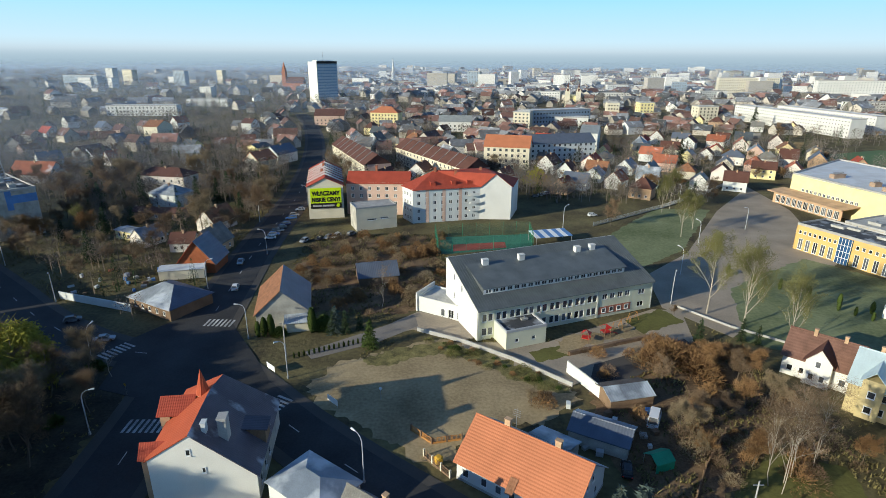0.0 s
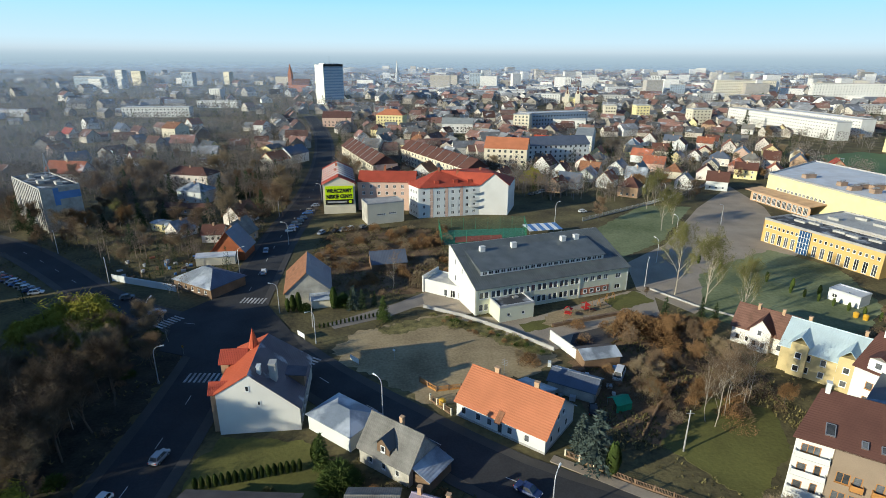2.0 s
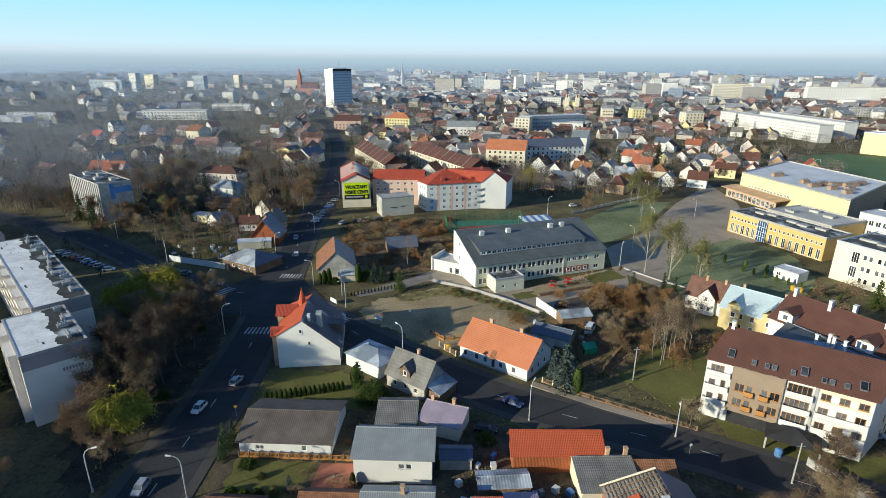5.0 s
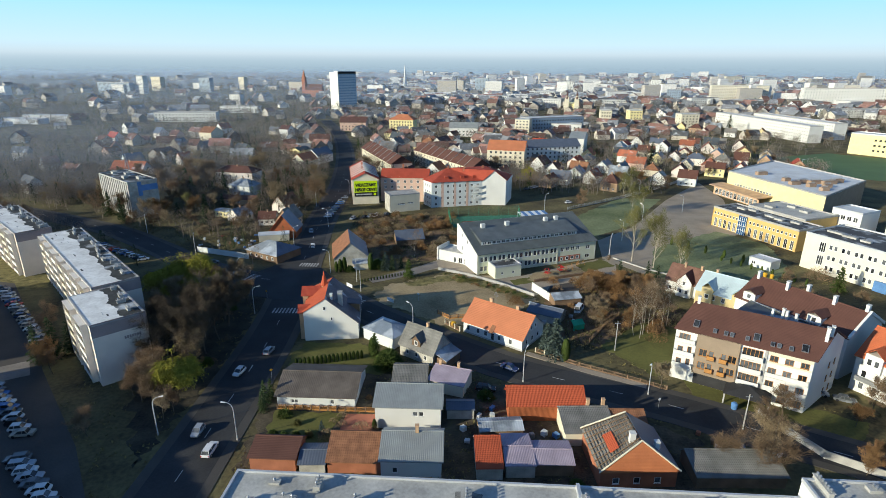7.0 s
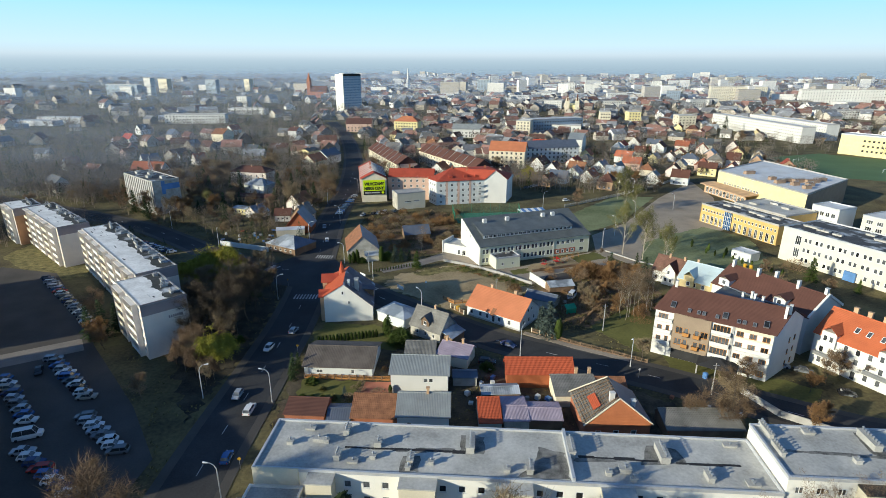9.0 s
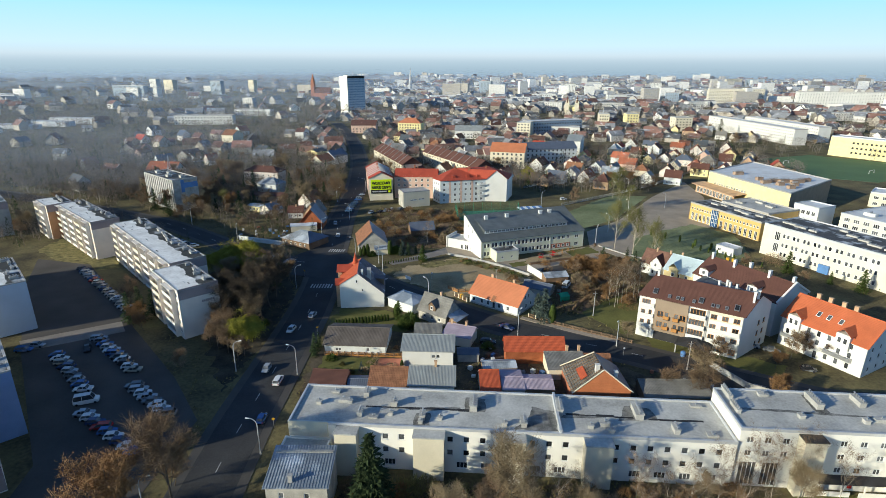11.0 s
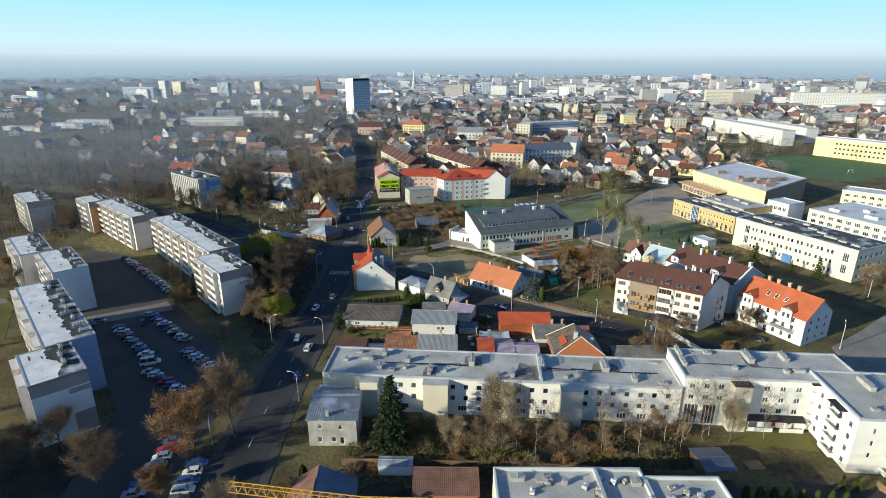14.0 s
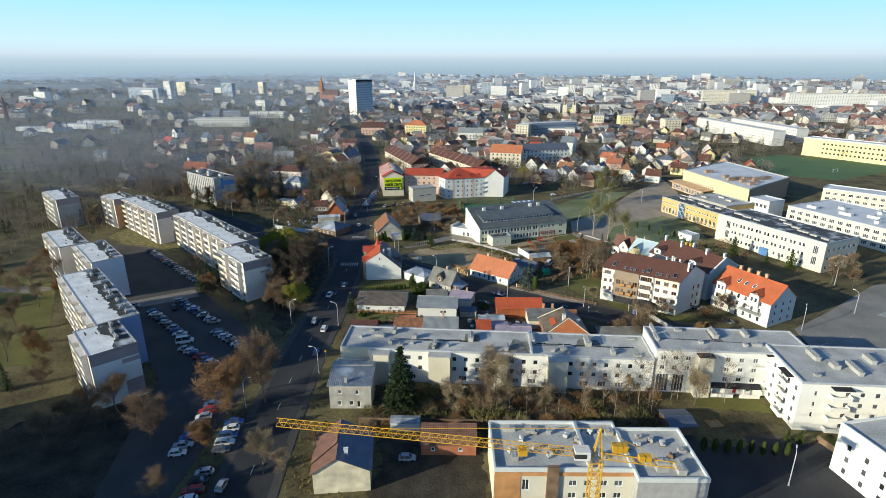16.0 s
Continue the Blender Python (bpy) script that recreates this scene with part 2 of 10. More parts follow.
tower_pane = surf("tower_pane", (0.2, 0.33, 0.45), rough=0.15, var=0.2, spec=0.6)
tower_glass = surf("tower_glass", (0.36, 0.47, 0.56), rough=0.3, var=0.12)
tower_cladding = surf("tower_cladding", (0.3, 0.36, 0.42), rough=0.4, var=0.1)
town_wall = surf("town_wall", (0.4, 0.365, 0.31), var=0.12, shuffle=0.45, island=True)
town_roof = surf("town_roof", (0.19, 0.105, 0.085), var=0.25, shuffle=0.6, island=True, frost=0.1)
town_roof_grey = surf("town_roof_grey", (0.15, 0.155, 0.165), var=0.25, shuffle=0.7, island=True, frost=0.2)
town_white = surf("town_white", (0.7, 0.68, 0.64), var=0.08, shuffle=0.2, island=True)
town_flat = surf("town_flat", (0.55, 0.56, 0.57), var=0.15, shuffle=0.3, island=True)
twigs_far = surf("twigs_far", (0.2, 0.16, 0.125), rough=0.95, var=0.2, shuffle=0.1, island=True, spec=0.1)
# greyer twig tone, standing in for haze on the far trees
twigs_hazed = surf("twigs_hazed", (0.2, 0.172, 0.15), rough=0.95, var=0.2, shuffle=0.1, island=True, spec=0.1)


# ---- mesh helpers ----
def V(*c):
    return Vector(c)


def box(bm, x0, y0, z0, x1, y1, z1, m=None):
    pts = [V(x, y, z) for x in (x0, x1) for y in (y0, y1) for z in (z0, z1)]
    vs = [bm.verts.new(m @ p if m else p) for p in pts]
    for f in ((0, 1, 3, 2), (4, 6, 7, 5), (0, 4, 5, 1), (2, 3, 7, 6), (0, 2, 6, 4), (1, 5, 7, 3)):
        bm.faces.new([vs[i] for i in f])


def prism(bm, pts, z0, z1):
    """A closed prism over a polygon given counter-clockwise."""
    lo, hi = [bm.verts.new((x, y, z0)) for x, y in pts], [bm.verts.new((x, y, z1)) for x, y in pts]
    bm.faces.new(lo[::-1])
    bm.faces.new(hi)
    for i in range(len(pts)):
        j = (i + 1) % len(pts)
        bm.faces.new((lo[i], lo[j], hi[j], hi[i]))


def slab(bm, corners, thick):
    """A sheet of that thickness under four (or three) corners."""
    hi = [bm.verts.new(c) for c in corners]
    lo = [bm.verts.new(V(*c) - V(0, 0, thick)) for c in corners]
    bm.faces.new(hi)
    bm.faces.new(lo[::-1])
    for i in range(len(hi)):
        j = (i + 1) % len(hi)
        bm.faces.new((hi[i], lo[i], lo[j], hi[j]))


def tube(bm, a, b, r0, r1, sides=6):
    a, b = V(*a), V(*b)
    w = (b - a).normalized()
    s = w.cross(V(0, 0, 1) if abs(w.z) < 0.9 else V(1, 0, 0)).normalized()
    q = w.cross(s)
    rings = []
    for c, r in ((a, r0), (b, r1)):
        rings.append([bm.verts.new(c + (s * math.cos(k) + q * math.sin(k)) * r) for k in [2 * math.pi * i / sides for i in range(sides)]])
    for i in range(sides):
        j = (i + 1) % sides
        bm.faces.new((rings[0][i], rings[0][j], rings[1][j], rings[1][i]))
    bm.faces.new(rings[0][::-1])
    bm.faces.new(rings[1])


def mesh_of(name, bm, material, smooth=False):
    me = bpy.data.meshes.new(name)
    bmesh.ops.recalc_face_normals(bm, faces=bm.faces)
    bm.to_mesh(me)
    bm.free()
    for m in material if isinstance(material, (list, tuple)) else [material]:
        me.materials.append(m)
    if smooth:
        for p in me.polygons:
            p.use_smooth = True
    return me


def part(name, bm, material, parent, label="", smooth=False):
    ob = new(name, mesh_of(name, bm, material, smooth))
    ob.parent = parent
    return tagged(ob, label=label)


def shared(name, me, parent, m):
    ob = new(name, me)
    ob.parent = parent
    ob.matrix_basis = m
    return ob


def thing(name, x, y, ang, label, category, group="", z=0.0):
    ob = new(name)
    ob.matrix_basis = pose(x, y, z, 0, 0, ang)
    ob.empty_display_size = 0.5
    return tagged(ob, label=label, category=category, group=group)


def setting(name, bm, material, label, category):
    ob = new(name, mesh_of(name, bm, material))
    return tagged(ob, label=label, category=category, kind="structure")


def facade(bm, o, u, length, height, wins, depth=0.14):
    """A wall from o along u, with real openings (x, z, w, h) that go back by depth; seen from its right-hand side."""
    o, u = V(*o), V(*u).normalized()
    inward = V(-u.y, u.x, 0)
    xs = sorted({0.0, length, *[w[0] for w in wins], *[w[0] + w[2] for w in wins]})
    zs = sorted({0.0, height, *[w[1] for w in wins], *[w[1] + w[3] for w in wins]})
    made = {}

    def at(x, z, d=0.0):
        key = (round(x, 3), round(z, 3), d)
        if key not in made:
            made[key] = bm.verts.new(o + u * x + V(0, 0, z) + inward * d)
        return made[key]

    for x0, x1 in zip(xs, xs[1:]):
        for z0, z1 in zip(zs, zs[1:]):
            cx, cz = (x0 + x1) / 2, (z0 + z1) / 2
            if not any(w[0] < cx < w[0] + w[2] and w[1] < cz < w[1] + w[3] for w in wins):
                bm.faces.new((at(x0, z0), at(x1, z0), at(x1, z1), at(x0, z1)))
    for x, z, w, h in wins:
        ring = ((x, z), (x + w, z), (x + w, z + h), (x, z + h))
        for i in range(4):
            a, b = ring[i], ring[(i + 1) % 4]
            bm.faces.new((at(*a), at(*b), at(*b, depth), at(*a, depth)))
        bm.faces.new([at(*p, depth) for p in ring])


WINDOW_MESHES = {}


def window_meshes(w, h, frame_mat, pane_mat=None):
    key = (round(w, 2), round(h, 2), frame_mat.name, (pane_mat or glazing).name)
    if key not in WINDOW_MESHES:
        bm, t = bmesh.new(), 0.12
        bars = [(0, 0, w, t), (0, h - t, w, h), (0, t, t, h - t), (w - t, t, w, h - t)]
        n = max(1, round(w / 0.85))
        bars += [(w * i / n - 0.05, t, w * i / n + 0.05, h - t) for i in range(1, n)]
        for x0, z0, x1, z1 in bars:
            box(bm, x0, 0.05, z0, x1, 0.12, z1)
        box(bm, -0.05, -0.08, -0.05, w + 0.05, 0.05, 0.0)
        pane = bmesh.new()
        box(pane, 0.02, 0.1, 0.02, w - 0.02, 0.132, h - 0.02)
        WINDOW_MESHES[key] = mesh_of("window", bm, frame_mat), mesh_of("pane", pane, pane_mat or glazing)
    return WINDOW_MESHES[key]


def plain_window(w, h, frame_mat):
    """Frame and glass in one mesh, for windows that are only seen from far."""
    key = ("plain", round(w, 2), round(h, 2), frame_mat.name)
    if key not in WINDOW_MESHES:
        me = window_meshes(w, h, frame_mat)[0].copy()
        me.materials.append(glazing)
        bm = bmesh.new()
        bm.from_mesh(me)
        f = bm.faces.new([bm.verts.new(q) for q in ((0.02, 0.11, 0.02), (w - 0.02, 0.11, 0.02), (w - 0.02, 0.11, h - 0.02), (0.02, 0.11, h - 0.02))])
        f.material_index = 1
        bm.to_mesh(me)
        bm.free()
        WINDOW_MESHES[key] = me
    return WINDOW_MESHES[key]


def add_windows(parent, o, ang, wins, frame_mat=None, pane_mat=None, plain=False):
    for x, z, w, h in wins:
        if plain:
            shared("window", plain_window(w, h, frame_mat or joinery), parent, pose(*o, 0, 0, ang) @ pose(x, 0, z))
            continue
        a, b = window_meshes(w, h, frame_mat or joinery, pane_mat)
        ob = shared("window", a, parent, pose(*o, 0, 0, ang) @ pose(x, 0, z))
        shared("pane", b, ob, Matrix())


def rows_of(x0, x1, n, levels, w=1.3, h=1.4):
    step = (x1 - x0) / n
    return [(round(x0 + step * (i + 0.5) - w / 2, 3), z, w, h) for z in levels for i in range(n)]


def far_glass(parent, o, u, wins):
    """The panes of a facade that stays far off, as one part."""
    if not wins:
        return
    bm, du = bmesh.new(), V(*u)
    nv = V(-du.y, du.x, 0)
    for wx, wz, ww, wh in wins:
        bm.faces.new([bm.verts.new(V(*o) + du * a + V(0, 0, z) + nv * 0.11) for a, z in ((wx, wz), (wx + ww, wz), (wx + ww, wz + wh), (wx, wz + wh))])
    tagged(part("window_glass", bm, glazing, parent), kind="stuff")


FOOT = []  # footprints that trees and town houses keep clear of


def shell(b, L, W, H, wall_mat, wins, depth_mats=None):
    """The four outer walls of a box building, each with its openings, and the windows in them."""
    FOOT.append((b.matrix_basis.inverted(), L, W))
    sides = {"front": ((0, 0, 0), (1, 0, 0), L, 0), "right": ((L, 0, 0), (0, 1, 0), W, 90),
             "back": ((L, W, 0), (-1, 0, 0), L, 180), "left": ((0, W, 0), (0, -1, 0), W, -90)}
    joint = bmesh.new()
    for side, (o, u, length, ang) in sides.items():
        own = (depth_mats or {}).get(side)
        bm, ws = bmesh.new() if own else joint, wins.get(side, [])
        facade(bm, o, u, length, H, ws)
        if own:
            part("wall", bm, own, b)
        if wins.get("far"):
            far_glass(b, o, u, ws)
        else:
            add_windows(b, o, ang, ws, wins.get("joinery"), wins.get("glass"), wins.get("plain", False))
    part("wall", joint, wall_mat, b)


def gable_roof(b, L, W, H, top, mats, over=0.45, ridge=0.5, wall_mat=None, y0=0.0, thick=0.16, x0=0.0, ends=True):
    """Two slopes whose ridge runs along x; mats: front and back slope."""
    ym = y0 + W * ridge
    for name, ye, mat in (("roof_slope", y0, mats[0]), ("roof_slope", y0 + W, mats[1])):
        out = (ye - ym) / abs(ye - ym)
        fall = (top - H) / abs(ye - ym)
        bm = bmesh.new()
        low = H - over * fall
        c = [(x0 - over, ye + out * over, low), (x0 + L + over, ye + out * over, low), (x0 + L + over, ym, top), (x0 - over, ym, top)]
        slab(bm, [V(*p) + V(0, 0, thick) for p in c], thick)
        part(name, bm, mat, b)
    bm = bmesh.new()
    tube(bm, (x0 - over, ym, top + thick), (x0 + L + over, ym, top + thick), 0.14, 0.14, 6)
    part("ridge_cap", bm, mats[0], b)
    if ends and wall_mat:
        for x in (x0 + 0.0, x0 + L):
            bm = bmesh.new()
            w = 0.12 if x == x0 else -0.12
            a = [bm.verts.new(p) for p in ((x, y0, H), (x, y0 + W, H), (x, ym, top))]
            c = [bm.verts.new(p) for p in ((x + w, y0, H), (x + w, y0 + W, H), (x + w, ym, top))]
            bm.faces.new(a)
            bm.faces.new(c[::-1])
            for i in range(3):
                bm.faces.new((a[i], a[(i + 1) % 3], c[(i + 1) % 3], c[i]))
            part("gable", bm, wall_mat, b)


def hip_roof(b, L, W, H, top, mat, over=0.5, inset=None, mats=None):
    k = inset if inset is not None else W / 2
    x0, y0, x1, y1, z = -over, -over, L + over, W + over, H - 0.1
    r0, r1 = V(k, W / 2, top), V(L - k, W / 2, top)
    cs = [V(x0, y0, z), V(x1, y0, z), V(x1, y1, z), V(x0, y1, z)]
    planes = [(cs[0], cs[1], r1, r0), (cs[2], cs[3], r0, r1), (cs[1], cs[2], r1), (cs[3], cs[0], r0)]
    for i, c in enumerate(planes):
        if (c[2] - c[-1]).length < 0.05 and len(c) == 4:
            c = c[:3]
        bm = bmesh.new()
        slab(bm, [p + V(0, 0, 0.14) for p in c], 0.14)
        part("roof_slope", bm, mats[i] if mats else mat, b)


def chimney(b, x, y, z0, z1, w=0.6, d=0.6, mat=None, pots=False):
    bm = bmesh.new()
    box(bm, x - w / 2, y - d / 2, z0, x + w / 2, y + d / 2, z1 - 0.1)
    box(bm, x - w / 2 - 0.08, y - d / 2 - 0.08, z1 - 0.15, x + w / 2 + 0.08, y + d / 2 + 0.08, z1)
    c = part("chimney", bm, mat or brick_tan, b)
    if pots:
        for k in (-0.22, 0.22):
            bm = bmesh.new()
            tube(bm, (x + k * w, y, z1), (x + k * w, y, z1 + 0.25), 0.1, 0.09, 6)
            part("chimney_pot", bm, tar, c)


def flat_roof(b, L, W, H, mat, rim=0.45, rim_mat=None, x0=0.0, y0=0.0):
    bm = bmesh.new()
    box(bm, x0 + 0.3, y0 + 0.3, H - 0.2, x0 + L - 0.3, y0 + W - 0.3, H)
    part("roof", bm, mat, b)
    bm = bmesh.new()
    t = 0.32
    for c in ((x0 - 0.06, y0 - 0.06, x0 + L + 0.06, y0 + t), (x0 - 0.06, y0 + W - t, x0 + L + 0.06, y0 + W + 0.06),
              (x0 - 0.06, y0 + t, x0 + t, y0 + W - t), (x0 + L - t, y0 + t, x0 + L + 0.06, y0 + W - t)):
        box(bm, c[0], c[1], H - 0.25, c[2], c[3], H + rim)
    part("parapet", bm, rim_mat or galvanised, b)


def roof_vent(b, x, y, z, w=0.9, d=1.2, h=1.0, rot=0.0, mat=None):
    """A masonry vent stack with a capping slab and cowls."""
    bm = bmesh.new()
    m = pose(x, y, z, 0, 0, rot)
    box(bm, -w / 2, -d / 2, 0, w / 2, d / 2, h * 0.8, m)
    box(bm, -w / 2 - 0.12, -d / 2 - 0.12, h * 0.8, w / 2 + 0.12, d / 2 + 0.12, h * 0.8 + 0.1, m)
    n, k = max(1, int(d / 0.6)), len(bm.faces)
    for i in range(n):
        y1 = -d / 2 + d * (i + 0.5) / n
        tube(bm, m @ V(0, y1, h * 0.8 + 0.1), m @ V(0, y1, h + 0.35), 0.13, 0.13, 6)
        tube(bm, m @ V(0, y1, h + 0.35), m @ V(0, y1, h + 0.5), 0.24, 0.05, 6)
    bm.faces.ensure_lookup_table()
    for f in bm.faces[k:]:
        f.material_index = 1
    part("roof_vent", bm, [mat or vent_grey, steel], b)


def balcony(parent, x, z, w, d=1.2, mat=None, o=(0, 0, 0), ang=0.0, rail=None):
    bm = bmesh.new()
    box(bm, x, -d, z - 0.15, x + w, 0.02, z)
    m = pose(*o, 0, 0, ang)
    ob = part("balcony", bm, mat or white_plaster, parent)
    ob.matrix_basis = m
    bm = bmesh.new()
    for c in ((x, -d, x + w, -d + 0.08), (x, -d + 0.08, x + 0.08, 0), (x + w - 0.08, -d + 0.08, x + w, 0)):
        box(bm, c[0], c[1], z + 0.05, c[2], c[3], z + 1.0)
    part("parapet", bm, rail or mat or white_plaster, ob)


# ---- ground, roads, pavements ----
bm = bmesh.new()
n = 40
grid = [[bm.verts.new((-6000 + 300 * i, -1500 + 200 * j, 0)) for j in range(n + 1)] for i in range(n + 1)]
for i in range(n):
    for j in range(n):
        bm.faces.new((grid[i][j], grid[i + 1][j], grid[i + 1][j + 1], grid[i][j + 1]))
setting("ground", bm, soil, "brown winter ground with withered grass and bare soil", "ground")


def ribbon(line, width):
    """The two edges of a band along a centre line."""
    left, right = [], []
    for i, (x, y) in enumerate(line):
        a, b = line[max(i - 1, 0)], line[min(i + 1, len(line) - 1)]
        d = math.hypot(b[0] - a[0], b[1] - a[1])
        nx, ny = -(b[1] - a[1]) / d * width / 2, (b[0] - a[0]) / d * width / 2
        left.append((x + nx, y + ny))
        right.append((x - nx, y - ny))
    return left, right


def smooth_line(pts, step=6.0):
    out = []
    for i in range(len(pts) - 1):
        p = [Vector(pts[max(0, min(len(pts) - 1, i + k))]) for k in (-1, 0, 1, 2)]
        m = max(2, int((p[2] - p[1]).length / step))
        for k in range(m):
            t = k / m
            q = 0.5 * (2 * p[1] + (p[2] - p[0]) * t + (2 * p[0] - 5 * p[1] + 4 * p[2] - p[3]) * t * t + (3 * p[1] - p[0] - 3 * p[2] + p[3]) * t ** 3)
            out.append((q.x, q.y))
    return out + [tuple(pts[-1])]


def band(bm, line, width, z0, z1):
    left, right = ribbon(line, width)
    for i in range(len(line) - 1):
        prism(bm, [right[i], right[i + 1], left[i + 1], left[i]], z0, z1)


MAIN = smooth_line([(-42, -160), (-43, -100), (-45, -60), (-46.5, -30), (-47.5, 0), (-47, 30), (-46.7, 60), (-48, 85), (-51, 110), (-54, 140), (-57, 172), (-59, 210), (-62, 255), (-72, 330), (-88, 415), (-112, 515), (-150, 640)])
EAST = smooth_line([(-50, 106), (-38, 96), (-22, 80), (-5, 65.5), (14, 51), (33, 41.5), (50, 33.5), (70, 22), (95, 10), (122, 14), (150, 34), (190, 66), (260, 120)])
WEST = smooth_line([(-50, 106), (-68, 107), (-92, 121), (-118, 142), (-147, 163), (-200, 190), (-290, 230)])
LINES = {"main": (MAIN, 10.5), "east": (EAST, 9.0), "west": (WEST, 8.0)}
for z, (key, (line, w)) in enumerate(LINES.items()):
    bm = bmesh.new()
    band(bm, line, w + 4.0, 0.0, 0.10 + 0.004 * z)
    setting("pavement_" + key, bm, paving_dark, "grey paved footway along the street", "pavement")
    bm = bmesh.new()
    band(bm, line, w, 0.0, 0.116 + 0.004 * z)
    setting("road_" + key, bm, asphalt, "dark asphalt street with worn markings", "road")


OPEN_AREAS = []


def ragged(pts, amount):
    """The outline with an uneven, worn edge."""
    out = []
    for i, (x0, y0) in enumerate(pts):
        x1, y1 = pts[(i + 1) % len(pts)]
        ln = math.hypot(x1 - x0, y1 - y0)
        k = max(2, int(ln / 0.8))
        for j in range(k):
            t = j / k
            x, y = x0 + (x1 - x0) * t, y0 + (y1 - y0) * t
            w = amount * (noise.noise(V(x * 0.35, y * 0.35, 2)) + 0.6 * noise.noise(V(x * 1.3, y * 1.3, 7)))
            out.append((x + w * (y1 - y0) / ln, y - w * (x1 - x0) / ln))
    return out


def patch(name, pts, mat, label, category="pavement", z=0.05):
    OPEN_AREAS.append((name, pts))
    bm = bmesh.new()
    worn = {"ground": 2.2, "grass": 2.0, "lawn": 0.9}.get(category, 0.0)
    prism(bm, ragged(pts, worn) if worn else pts, -0.02, z)
    return setting(name, bm, mat, label, category)


patch("road_junction", [(-62, 92), (-50, 88), (-38, 88), (-30, 94), (-36, 104), (-44, 116), (-50, 126), (-60, 122), (-66, 112)], asphalt, "dark asphalt of the junction", "road", 0.135)
patch("lot", [(-22, 90), (-8, 78), (2, 70.5), (9, 78), (22, 82), (29, 88), (27, 95), (12, 108), (2, 112), (-12, 104), (-20, 100)], sand, "bare sandy building lot with a worn surface", "ground", 0.04)
patch("verge", [(-14, 103.5), (2, 110.5), (12, 106.5), (27, 94), (28, 90), (22, 91.5), (10, 102), (2, 105.5), (-10, 100)], verge, "rough grass along the edge of the lot", "grass", 0.055)
patch("drive", [(-24, 103), (-11, 110), (-2, 118), (-3, 124), (-10, 118), (-26, 106)], paving, "concrete drive to the grey-roofed building", "pavement", 0.06)
patch("yard_school", [(27, 92), (60, 109), (64, 126), (57, 127), (27, 110), (8, 110), (8, 108)], paving_warm, "light paved yard in front of the building", "pavement", 0.045)
patch("yard_east", [(60, 128), (70, 112), (84, 124), (128, 160), (152, 224), (158, 268), (120, 222), (85, 170), (64, 150)], paving_warm, "wide paved school yard", "pavement", 0.05)
patch("lawn_school", [(72, 110), (98, 92), (124, 116), (132, 146), (120, 164), (100, 152), (84, 140)], lawn_frost, "lawn white with thin frost", "lawn", 0.06)
patch("lawn_row", [(60, 152), (84, 172), (118, 224), (96, 226), (62, 186), (52, 160)], lawn_frost, "frosty lawn strip beside the yard", "lawn", 0.055)
patch("garden_litter", [(30, 66), (40, 60), (58, 76), (70, 72), (72, 84), (62, 106), (34, 100), (30, 84)], litter, "reddish leaf litter of the overgrown garden", "ground", 0.04)
patch("lawn_garden", [(41, 60), (50, 46), (63, 58), (66, 70), (56, 74)], lawn, "green garden lawn with leaf piles", "lawn", 0.05)
patch("lawn_front", [(55, 30), (78, 18), (88, 28), (78, 34), (56, 45)], lawn, "small lawn before the apartment house", "lawn", 0.05)
patch("lawn_blocks", [(-176, 118), (-142, 92), (-130, 98), (-138, 112), (-176, 140)], verge, "lawn between the apartment blocks", "lawn", 0.05)
patch("lawn_west", [(-190, 66), (-160, 56), (-141, 26), (-128, 4), (-122, -6), (-150, -4), (-178, 30)], lawn, "lawn with footpaths beside the blocks", "lawn", 0.05)
patch("parking", [(-168, 107), (-143, 101), (-105, 59.5), (-97, 48), (-71, 20), (-58, 3), (-60, -60), (-74, -62), (-84, -12), (-120, 33), (-152, 78)], asphalt_old, "dark asphalt car park between the blocks", "road", 0.06)
# the next two patches carry the shade round the blocks in their colour
patch("grove", [(-92, 92), (-78, 52), (-68, 34), (-57, 14), (-54, 40), (-54.6, 66), (-56, 90), (-62, 97), (-76, 106), (-88, 112)], shaded_soil, "leaf mould under the trees, darkened as if shaded", "ground", 0.05)
patch("grove_lawn", [(-120, -64), (-62, -64), (-61, -14), (-74, -16), (-88, -24), (-108, -30)], shaded_soil, "grass beside the car park, painted dark for deep shade", "grass", 0.05)
# sun falling between two blocks, painted as a lighter band
patch("path_blocks", [(-124.5, 38.5), (-119.2, 32.5), (-97.7, 45), (-102.5, 51.5)], paving, "cross path in the car park, painted light as if sunlit", "pavement", 0.075)
patch("sports_field", [(250, 306), (262, 284), (290, 269), (345, 298), (392, 330), (362, 344), (326, 378), (318, 388), (262, 366), (244, 340)], turf_green, "green artificial turf sports field", "field", 0.06)
patch("sports_court", [(3, 168), (35, 176), (36, 190), (2, 186)], court_green, "green fenced sports court", "court", 0.06)
patch("sports_court_centre", [(8, 171), (26, 175), (26, 181), (8, 178)], court_red, "red playing surface of the court", "court", 0.075)
patch("junction_east", [(108, 0), (150, 0), (190, 40), (200, 70), (165, 60), (130, 34), (112, 22)], asphalt_worn_sunlit, "wide worn asphalt junction, lightened for sunlight", "road", 0.13)
# dark soil colour here stands for the shade over the court
patch("court_yard", [(52, -22), (80, -36), (80, -70), (52, -70)], yard_soil, "bare court between the white houses, darkened for shade", "ground", 0.05)
patch("court_asphalt", [(49, -31), (86, -37), (100, -45), (84, -50), (82, -90), (46, -90)], asphalt, "dark asphalt court with a gravel drive", "road", 0.058)
patch("lawn_wing", [(84, -33.5), (106, -35), (104, -41), (90, -40.5)], lawn, "small fenced lawn before the balconies", "lawn", 0.07)
